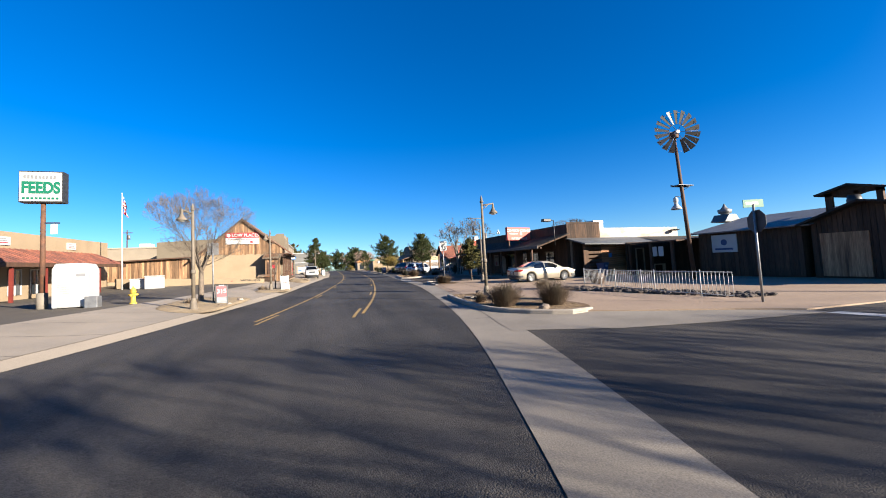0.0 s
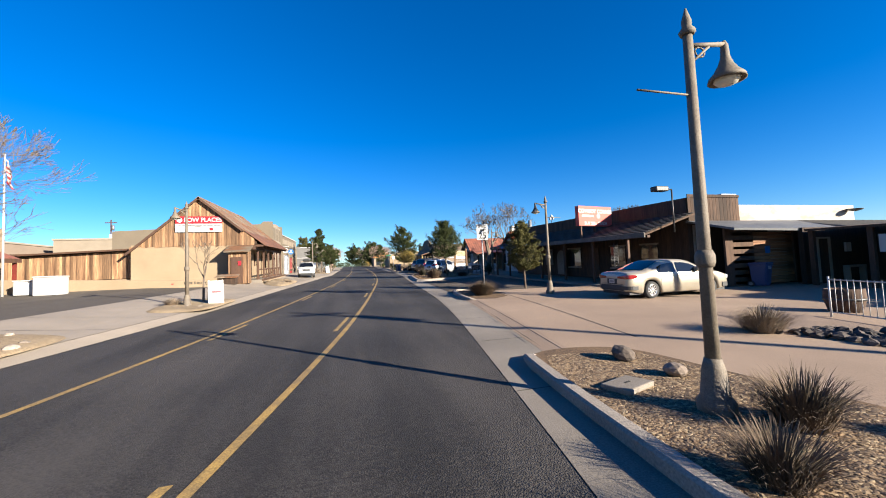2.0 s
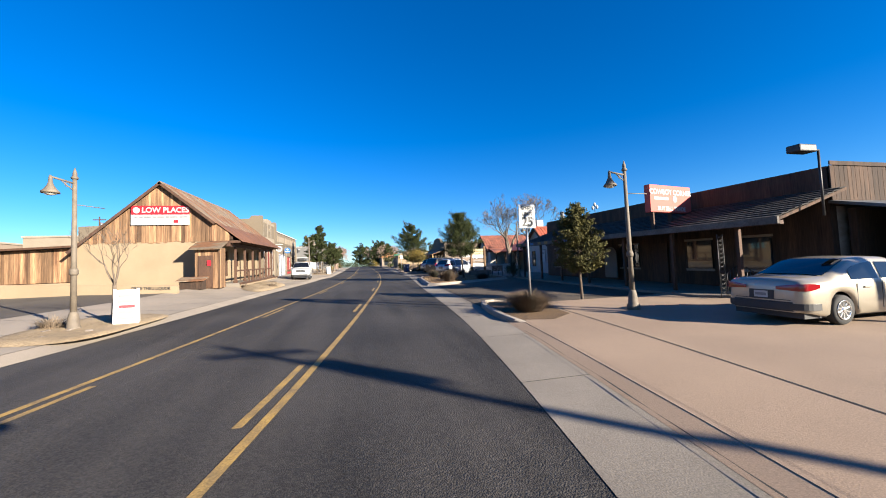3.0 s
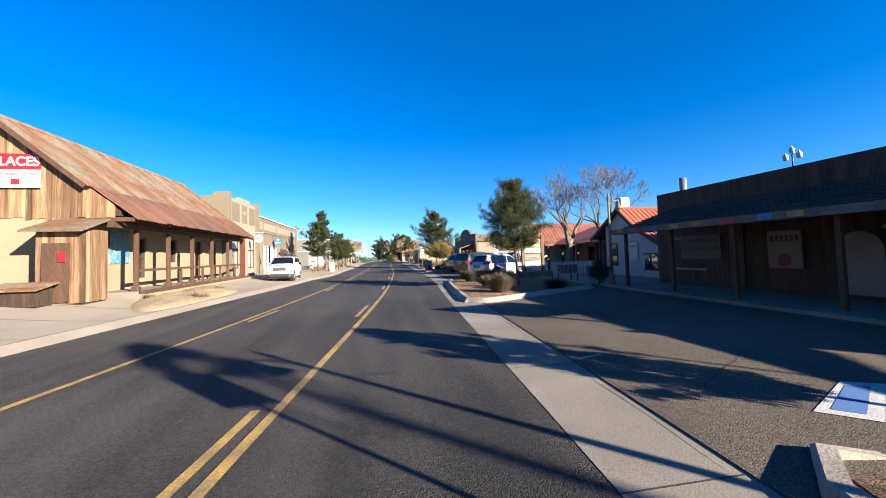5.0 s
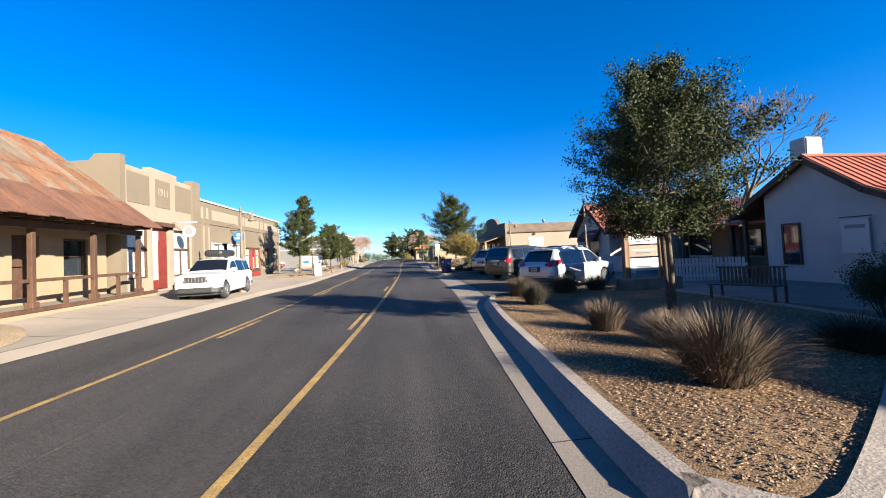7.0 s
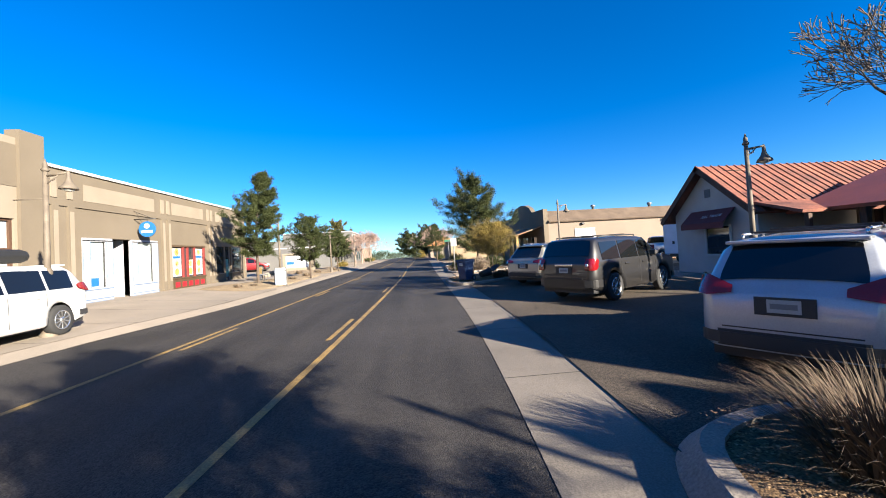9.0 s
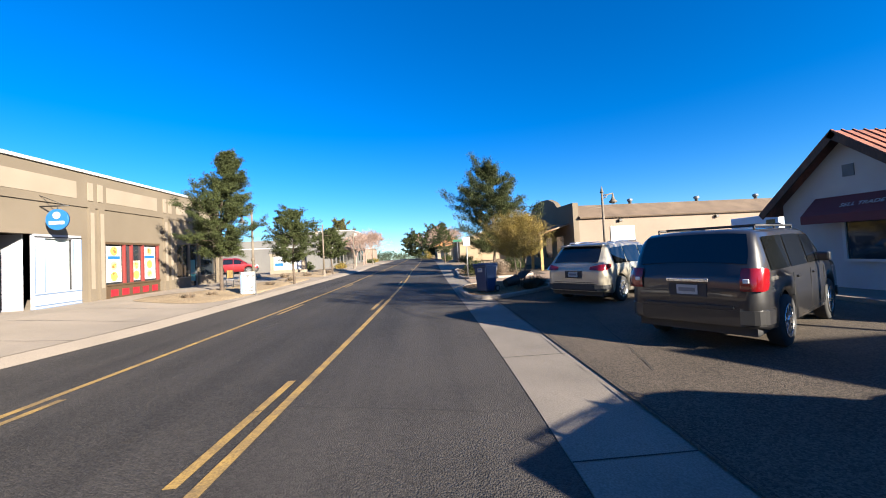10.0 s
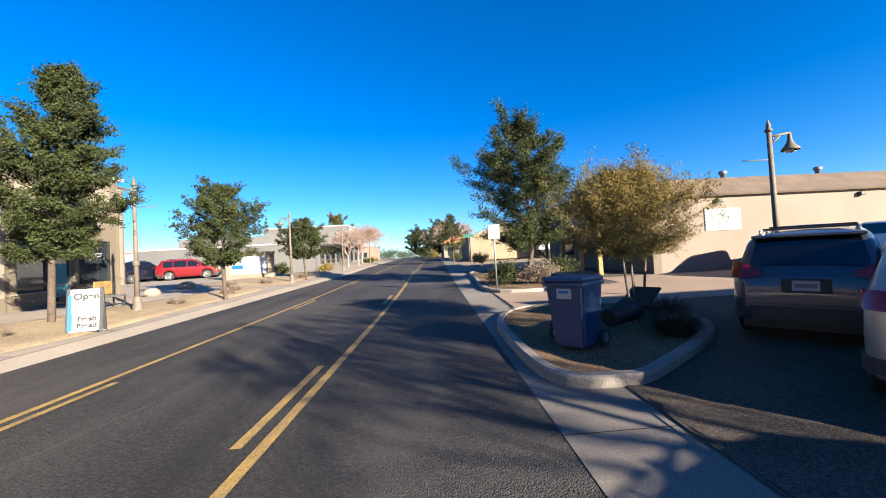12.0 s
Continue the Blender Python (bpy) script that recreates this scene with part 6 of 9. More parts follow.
vehicle("red_sport_utility", -10.4, 99.0, HL(-10.4, 99), 20, COMPACT, paint("red_car_paint", (0.2, 0.009, 0.014)), "red sport utility vehicle in a side lot")
vehicle("navy_sport_utility", -13.6, 97.4, HL(-13.6, 97.4), 80, COMPACT, paint("navy_car_paint", (0.008, 0.012, 0.026)), "dark navy sport utility vehicle in a side lot")
vehicle("white_van", R(160) - 1.5, 160, 0.0, 91, BIG_SUV, paint("white_van_paint", (0.76, 0.76, 0.75), 0.0, 0.35), "white utility vehicle standing in the road lane")


def pickup(x, y, h, heading, col, label, name="pickup_truck"):
    spec = dict(BIG_SUV, L=5.8, belt=1.25, top=[(-2.9, 0.7), (-2.88, 1.22), (-2.8, 1.3), (-0.95, 1.32), (-0.85, 1.86), (-0.6, 1.92), (0.5, 1.92), (0.75, 1.84), (1.4, 1.32), (2.5, 1.22), (2.8, 1.05), (2.89, 0.8), (2.9, 0.6)],
                windows=((-0.75, -0.1), (-0.02, 0.95)), screen=(0.74, 1.34), back=(-0.94, -0.86), axles=(-1.85, 1.8), rails=None, trim=None, handles=(-0.6, 0.2), seams=(-0.08, 1.0))
    return vehicle(name, x, y, h, heading, spec, paint(name + "_paint", col, 0.1), label, "pickup truck")


pickup(29.3, 79.8, 0.03, 20, (0.72, 0.72, 0.71), "white crew-cab pickup truck parked by the hall", "white_pickup")
pickup(25.4, 79.7, 0.03, 200, (0.50, 0.48, 0.42), "tan pickup truck parked by the hall", "tan_pickup")


def box_trailer():
    y = 75.0
    o = thing("box_truck", 29.0, y, T(y) + 0.03, "pale blue-white enclosed box truck parked in the lot", "truck", rz=12)
    part("box_body", B(-2.6, -1.15, 0.65, 3.2, 1.15, 2.75, bev=0.05), plain("pale_blue_panel", (0.58, 0.63, 0.70), 0.45), o)
    part("chassis", B(-2.5, -0.8, 0.45, 3.4, 0.8, 0.65), PLASTIC, o)
    part("rear_bumper", B(-2.8, -1.1, 0.45, -2.6, 1.1, 0.6), DARK_STEEL, o)
    part("door_latch", B(-2.63, 0.3, 1.3, -2.6, 0.45, 1.5), DARK_STEEL, o)
    part("warning_panel", B(-2.62, -1.0, 2.3, -2.601, -0.6, 2.5), YELLOW, o)
    for a in (-1.3, 2.2):
        for sg in (1, -1):
            w = raw_wheel(0.4)
            w.parent = o
            w.matrix_basis = pose(a, sg * 0.98, 0.4, 0, 0, 90 if sg > 0 else -90)


box_trailer()


# ---- left: feed store, its sign and the lot ----
def feed_store():
    b = building("feed_store", -19.0, 36, "low tan stucco feed store with faded red porch roof", "building")
    x1, y0, y1 = -19.0, 18.0, 44.6
    part("front_wall", B(x1 - 0.3, y0, 0, x1, y1, 4.9), STUCCO_CREAM, b)
    part("side_wall", B(-34, y1 - 0.3, 0, x1 - 0.3, y1, 4.8), STUCCO_CREAM, b)
    part("side_wall", B(-34, y0, 0, x1 - 0.3, y0 + 0.3, 4.8), STUCCO_CREAM, b)
    part("back_wall", B(-34, y0 + 0.3, 0, -33.7, y1 - 0.3, 4.8), STUCCO_CREAM, b)
    part("roof", B(-33.7, y0 + 0.3, 4.5, x1 - 0.3, y1 - 0.3, 4.65), GREY_ROOF, b)
    part("porch_roof", slab(bmesh.new(), (x1 + 2.2, y0, 2.75), (x1, y0, 3.8), (x1, y1 - 2.0, 3.8), (x1 + 2.2, y1 - 2.0, 2.75), 0.12), RED_TILE, b, "faded red tiled porch roof")
    for k in range(48):
        y = y0 + 0.3 + k * 0.5
        part("roof_seam", slab(bmesh.new(), (x1 + 2.2, y, 2.79), (x1, y, 3.84), (x1, y + 0.06, 3.84), (x1 + 2.2, y + 0.06, 2.79), 0.04), RED_TILE, b)
    part("fascia", B(x1 + 2.2, y0, 2.5, x1 + 2.26, y1 - 2.0, 2.76), BEAM, b)
    for y in (20, 23, 26, 29, 32.0, 35.3, 38.5, 42.3):
        part("post", B(x1 + 1.95, y, 0.3, x1 + 2.1, y + 0.15, 2.6), RED_PAINT, b)
    for a, c in ((27, 28.6), (29.6, 31.2), (32.2, 33.4), (34.2, 35.6), (38.5, 40.3)):
        w = part("window", B(x1 - 0.02, a, 0.7, x1 + 0.02, c, 2.45), GLASS, b)
        for q in (B(x1 + 0.02, a, 0.7, x1 + 0.06, a + 0.09, 2.45), B(x1 + 0.02, c - 0.09, 0.7, x1 + 0.06, c, 2.45), B(x1 + 0.02, a + 0.09, 2.36, x1 + 0.06, c - 0.09, 2.45), B(x1 + 0.02, (a + c) / 2 - 0.05, 0.7, x1 + 0.06, (a + c) / 2 + 0.05, 2.36)):
            part("frame", q, SIGN_WHITE, w)
    for a, c in ((30.3, 32.3), (38.3, 39.4)):
        s = part("wall_sign", B(x1, a, 4.0, x1 + 0.08, c, 4.55), SIGN_WHITE, b, "small pale wall sign")
        for k in range(3):
            part("print_bar", B(x1 + 0.08, a + 0.15, 4.12 + k * 0.13, x1 + 0.085, c - 0.2 - 0.1 * k, 4.18 + k * 0.13), GREY_PRINT if k else SIGN_RED, s)
    part("roof_unit", B(-21.3, 31, 4.66, -19.8, 32.6, 5.7), DARK_STEEL, b, "dark rooftop cooling unit")
    settle(b)


feed_store()


def feeds_sign():
    y = 21.5
    o = thing("feed_sign", -11.5, y, T(y) + 0.35, "tall green and white feed store pole sign with dark box", "sign")
    part("footing", tube(bmesh.new(), (0, 0, -0.1), (0, 0, 0.75), 0.2, 0.19, 14), CONCRETE, o)
    part("pole", tube(bmesh.new(), (0, 0, 0.7), (0, 0, 4.8), 0.1, 0.085, 12), RUSTY, o)
    c = part("sign_box", B(-0.75, -0.2, 4.75, 0.78, 0.22, 6.15), DARK_STEEL, o, "dark metal sign cabinet")
    part("sign_face", B(-0.72, -0.215, 4.8, 0.75, -0.201, 6.1), SIGN_WHITE, c, "cream sign face")
    part("bracket", B(0.08, -0.05, 3.82, 0.6, 0.0, 3.88), DARK_STEEL, o)
    part("hanging_tag", B(0.28, -0.04, 3.35, 0.52, -0.02, 3.8), SIGN_WHITE, o)
    words("lettering", "FEEDS", 0.7, SIGN_GREEN, o, pose(0.02, -0.22, 5.38, 90, 0, 0), bold=0.03, squeeze=0.72)
    for k in range(9):
        part("print_bar", B(-0.58 + k * 0.13, -0.222, 5.8, -0.5 + k * 0.13, -0.216, 5.95), GREY_PRINT, o)
        part("print_bar", B(-0.62 + k * 0.145, -0.222, 4.88, -0.52 + k * 0.145, -0.216, 4.97), SIGN_GREEN, o)
    return o


feeds_sign()


def donation_bin():
    y = 21.3
    o = thing("donation_bin", -10.2, y, T(y) + 0.33, "white metal clothing donation bin with a grey side box", "donation bin", rz=4)
    bm = prism(bmesh.new(), [(-0.62, 0.1), (0.62, 0.1), (0.62, 1.75), (0.5, 2.0), (-0.5, 2.0), (-0.62, 1.75)], "y", -0.55, 0.55)
    bmesh.ops.bevel(bm, geom=list(bm.edges), offset=0.03, segments=2, affect="EDGES")
    part("body", bm, WHITE, o)
    for sx in (-0.5, 0.5):
        for sy in (-0.45, 0.45):
            part("foot", B(sx - 0.06, sy - 0.06, -0.02, sx + 0.06, sy + 0.06, 0.11), DARK_STEEL, o)
    for k, (w, z) in enumerate(((0.4, 1.6), (0.5, 1.42), (0.55, 1.27))):
        part("print_bar", B(-0.52, -0.557, z, -0.52 + w, -0.551, z + 0.08), plain("faded_blue_print", (0.35, 0.45, 0.58), 0.6), o)
    for k in range(5):
        part("print_bar", B(-0.52, -0.557, 1.05 - k * 0.09, -0.08 + 0.05 * (k % 3), -0.551, 1.075 - k * 0.09), GREY_PRINT, o)
    part("chute", B(0.2, -0.562, 1.42, 0.52, -0.55, 1.55), GREY_PRINT, o)
    s = thing("paper_bin", -9.3, 20.65, T(20.65) + 0.33, "small grey steel bin beside the donation bin", "bin")
    part("body", B(-0.23, -0.2, -0.02, 0.23, 0.2, 0.55, bev=0.02), STEEL, s)


donation_bin()


def hydrant():
    y = 21.3
    o = thing("fire_hydrant", -8.1, y, T(y) + HL(-8.1, y), "yellow cast iron fire hydrant on the pavement", "hydrant")
    m = mat("hydrant_yellow", (0.42, 0.28, 0.04), (0.3, 0.2, 0.04), 0.5, 6, 40, 0.2)
    part("barrel", lathe(bmesh.new(), [(0.15, -0.05), (0.15, 0.05), (0.1, 0.07), (0.1, 0.5), (0.13, 0.52), (0.13, 0.57)], 14), m, o)
    part("bonnet", lathe(bmesh.new(), [(0.12, 0.57), (0.11, 0.66), (0.06, 0.73), (0.03, 0.75), (0.03, 0.8)], 14), m, o)
    bm = bmesh.new()
    tube(bm, (-0.19, 0, 0.42), (0.19, 0, 0.42), 0.05, seg=10)
    tube(bm, (0, -0.2, 0.4), (0, 0, 0.4), 0.065, seg=10)
    part("outlet", bm, m, o)


hydrant()


def flagpole():
    y = 40.2
    x = -16.1
    o = thing("flagpole", x, y, T(y) + HL(x, y), "white flagpole with a limp red and white flag", "flagpole")
    part("pole", tube(bmesh.new(), (0, 0, -0.05), (0, 0, 8.4), 0.07, 0.035, 10), WHITE, o)
    part("truck", lathe(bmesh.new(), [(0.03, 8.4), (0.07, 8.45), (0.03, 8.53)], 8), WHITE, o)
    vs, fs = [], []
    for i in range(7):
        for j in range(9):
            t = i / 6
            vs.append((0.05 + 0.42 * t * (0.6 + 0.04 * j) + 0.05 * math.sin(j + i), 0.09 * math.sin(i * 1.7 + j * 0.3), 8.2 - j * 0.17 - 0.55 * t))
    for i in range(6):
        for j in range(8):
            a = i * 9 + j
            fs.append((a, a + 9, a + 10, a + 1))
    f = raw("flag", vs, fs, SIGN_WHITE, o)
    f["label"] = "limp red and white striped flag"
    me = f.data
    me.materials.append(SIGN_RED)
    for p in me.polygons:
        p.material_index = (p.vertices[0] % 9) % 2


flagpole()


def aframe(name, x, y, h, rz, w, hh, label, face, top=None, text=None, text_mat=None, bars=(), frame_mat=PLASTIC):
    """A folding pavement sign: two leaning boards with feet."""
    o = thing(name, x, y, T(y) + h, label, "sandwich board", rz=rz)
    lean = 0.2
    for sg in (-1, 1):
        bm = bmesh.new()
        slab(bm, (-w / 2, sg * lean, 0.06), (w / 2, sg * lean, 0.06), (w / 2, sg * 0.015, hh), (-w / 2, sg * 0.015, hh), 0.03)
        part("board", bm, face if sg < 0 else frame_mat, o)
        for sx in (-w / 2 + 0.03, w / 2 - 0.03):
            part("leg", slab(bmesh.new(), (sx - 0.03, sg * (lean + 0.03), -0.02), (sx + 0.03, sg * (lean + 0.03), -0.02), (sx + 0.03, sg * 0.03, hh + 0.03), (sx - 0.03, sg * 0.03, hh + 0.03), 0.025), frame_mat, o)
    ang = math.degrees(math.atan2(hh - 0.06, lean - 0.015))
    k = (lean - 0.015) / (hh - 0.06)

    def panel(nm, x0, x1, z0, z1, m, off=0.02):
        fy = lambda z: -(lean - k * (z - 0.06)) - off
        return part(nm, slab(bmesh.new(), (x0, fy(z0), z0), (x1, fy(z0), z0), (x1, fy(z1), z1), (x0, fy(z1), z1), 0.006), m, o)
    if top:
        panel("top_panel", -w / 2 + 0.02, w / 2 - 0.02, hh * top[0], hh * top[1], top[2], 0.012)
    for (x0, x1, z0, z1, m) in bars:
        panel("print_bar", x0, x1, z0, z1, m)
    for t, size, z, xx in (text or ()):
        words("lettering", t, size, text_mat, o, Matrix.Translation((xx, -(lean - k * (z - 0.06)) - 0.024, z)) @ pose(0, 0, 0, ang, 0, 0), bold=0.006, extrude=0.002)
    return o


aframe("price_sign", -4.35, 20.6, HL(-4.35, 20.6), 18, 0.52, 0.88, "red petrol price sandwich board in a dark frame", plain("grey_board", (0.12, 0.13, 0.14), 0.6), (0.42, 0.98, SIGN_RED),
       [("315", 0.27, 0.62, 0.0)], SIGN_WHITE, [(-0.1, 0.1, 0.88, 0.92, SIGN_WHITE), (-0.2, 0.15, 0.22, 0.27, SIGN_WHITE), (-0.2, 0.2, 0.14, 0.18, GREY_PRINT)])
aframe("pavement_sign", -2.35, 31.0, HL(-2.35, 31.0), 20, 0.6, 1.05, "white sandwich board with grey lettering and legs", SIGN_WHITE, None, None, None,
       [(-0.18, 0.18, 0.85, 0.92, GREY_PRINT), (-0.2, 0.2, 0.68, 0.76, GREY_PRINT), (-0.16, 0.2, 0.52, 0.6, SIGN_RED), (-0.18, 0.14, 0.36, 0.44, GREY_PRINT), (-0.2, 0.18, 0.2, 0.28, GREY_PRINT)], SIGN_WHITE)
aframe("open_sign", 1.1, 75.0, HL(1.1, 75.0), 25, 0.68, 1.08, "white sandwich board reading open and fresh bread", SIGN_WHITE, None,
       [("Open", 0.21, 0.9, 0.03), ("Fresh", 0.16, 0.36, 0.05), ("Bread", 0.16, 0.2, 0.05)], BLACK, [(-0.31, -0.22, 0.1, 0.5, SIGN_BLUE), (-0.31, -0.24, 0.5, 0.95, SIGN_BLUE), (-0.12, 0.25, 0.66, 0.74, plain("pale_green_print", (0.45, 0.62, 0.4), 0.6)), (-0.12, 0.2, 0.53, 0.6, plain("pale_green_print_two", (0.45, 0.62, 0.4), 0.6))])


def post_sign(name, x, y, h, height, plates, label, rz=0, r=0.035, mat_=STEEL):
    o = thing(name, x, y, T(y) + h, label, "street sign", rz=rz)
    part("post", tube(bmesh.new(), (0, 0, -0.1), (0, 0, height), r, seg=8), mat_, o)
    for nm, bm, m in plates:
        part(nm, bm, m, o)
    return o


# speed limit
s = post_sign("speed_limit_sign", 9.6, 28.75, 0.1, 3.3, [("sign_plate", B(-0.3, -0.06, 2.55, 0.3, -0.045, 3.3, bev=0.006), SIGN_WHITE)], "white speed limit sign on a steel post", 8)
words("lettering", "SPEED", 0.17, BLACK, s, pose(0, -0.064, 3.17, 90, 0, 0), bold=0.004)
words("lettering", "LIMIT", 0.17, BLACK, s, pose(0, -0.064, 3.0, 90, 0, 0), bold=0.004)
words("lettering", "25", 0.42, BLACK, s, pose(0, -0.064, 2.74, 90, 0, 0), bold=0.012)
# street name post with a stop sign seen from behind
s = post_sign("street_name_sign", 13.3, 8.3, 0.06, 3.1, [("name_plate", B(-0.33, -0.012, 3.0, 0.33, 0.012, 3.25), SIGN_GREEN), ("stop_plate", prism(bmesh.new(), [(0.38 * math.cos(math.pi / 8 + k * math.pi / 4), 2.55 + 0.38 * math.sin(math.pi / 8 + k * math.pi / 4)) for k in range(8)], "x", 0.05, 0.06), DARK_STEEL)], "green street name plate over a stop sign back", -17)
part("print_bar", B(-0.26, -0.017, 3.085, 0.16, -0.0125, 3.175), SIGN_WHITE, s.children[0] if s.children[0].name.startswith("name_plate") else s)
post_sign("plain_sign", -4.85, 21.3, HL(-4.85, 21.3), 3.0, [("sign_back", B(-0.25, 0.04, 2.35, 0.25, 0.055, 2.95), STEEL)], "grey back of a metal sign on a post", 0)
post_sign("hydro_sign", 12.3, 79.7, 0.1, 2.5, [("sign_plate", B(-0.22, -0.05, 1.95, 0.22, -0.04, 2.5), SIGN_WHITE)], "small white sign on a thin steel post", 0)


def drive_wall():
    b = building("low_wall", -9.5, 41.2, "low cream plastered wall lettered for the drive-through", "wall")
    part("wall", prism(bmesh.new(), [(-17, -0.3), (-4.97, -0.3), (-4.97, 0.84), (-9.0, 1.06), (-17, 1.45)], "y", 41.15, 41.4), STUCCO_CREAM, b)
    words("lettering", "DRIVE THRU LIQUOR", 0.23, BLACK, b, pose(-6.2, 41.143, 0.74, 90, 2.5, 0), bold=0.006, squeeze=0.82)
    part("arrow", B(-7.85, 41.14, 0.72, -7.7, 41.149, 0.78), SIGN_RED, b)
    settle(b)
    y = 39.7
    for k, (x, yy) in enumerate(((-13.6, 39.9), (-14.9, 40.5))):
        o = thing("ice_chest", x, yy, T(yy) + HL(x, yy), "white insulated box standing on the lot", "box")
        part("body", B(-0.6, -0.5, -0.02, 0.6, 0.5, 1.05 - 0.25 * k, bev=0.06), WHITE, o)
        part("lid", B(-0.62, -0.52, 1.05 - 0.25 * k, 0.62, 0.52, 1.13 - 0.25 * k, bev=0.03), WHITE, o)
    # chest with a little roof beside the entry
    o = thing("wooden_hutch", -5.1, 43.6, T(43.6) + HL(-5.1, 43.6), "small dark wooden hutch with a shingled lid", "box")
    part("body", B(-0.6, -0.35, -0.05, 0.6, 0.35, 0.55), BOARD_DARK, o)
    part("lid", slab(bmesh.new(), (-0.75, -0.5, 0.5), (0.75, -0.5, 0.5), (0.75, 0.4, 0.72), (-0.75, 0.4, 0.72), 0.06), RUST_ROOF, o)


drive_wall()


# ---- left pavement beds ----
def left_bed(pts, material=GRAVEL, mound=0.08):
    """A low heap of gravel inside an outline, with an uneven top."""
    out = smooth_outline(pts)
    k = len(out)
    cx, cy = sum(p[0] for p in out) / k, sum(p[1] for p in out) / k
    rng = random.Random(int(cy * 10))
    vs, fs = [], []
    for f, h in ((1.0, 0.012), (0.93, 0.045 + mound * 0.25), (0.75, mound * 0.8), (0.45, mound), (0.15, mound)):
        for x, y in out:
            x, y = cx + (x - cx) * f, cy + (y - cy) * f
            vs.append((x, y, T(y) + HL(x, y) + h * (rng.uniform(0.75, 1.2) if f < 1 else 1)))
    for r_ in range(4):
        for i in range(k):
            j = (i + 1) % k
            fs.append((r_ * k + i, r_ * k + j, (r_ + 1) * k + j, (r_ + 1) * k + i))
    fs.append(tuple(4 * k + i for i in range(k)))
    return tagged(raw("planting_bed", vs, fs, material, smooth=True), kind="structure")


left_bed([(-6.3, 18.6), (-4.2, 17.2), (-3.7, 20), (-3.6, 23.6), (-5.6, 24), (-6.5, 21.5)], PALE_GRAVEL)
left_bed([(-3.9, 28.4), (-2.2, 28.6), (-1.9, 31), (-2.1, 33), (-3.8, 33), (-4.1, 31)], PALE_GRAVEL)
left_bed([(-2.9, 45.4), (-1.4, 43.2), (-0.9, 46), (-1.0, 50.5), (-2.9, 52.4), (-3.05, 49)], PALE_GRAVEL, 0.2)
left_bed([(-2.4, 72.6), (0.3, 71.8), (1.25, 74), (1.25, 80), (1.2, 85.5), (-0.2, 85.9), (-1.0, 80), (-1.4, 76)], PALE_GRAVEL)
left_bed([(-3.5, 88), (0.8, 87.3), (1.5, 92), (1.5, 100), (0, 101), (-3, 95)], PALE_GRAVEL)


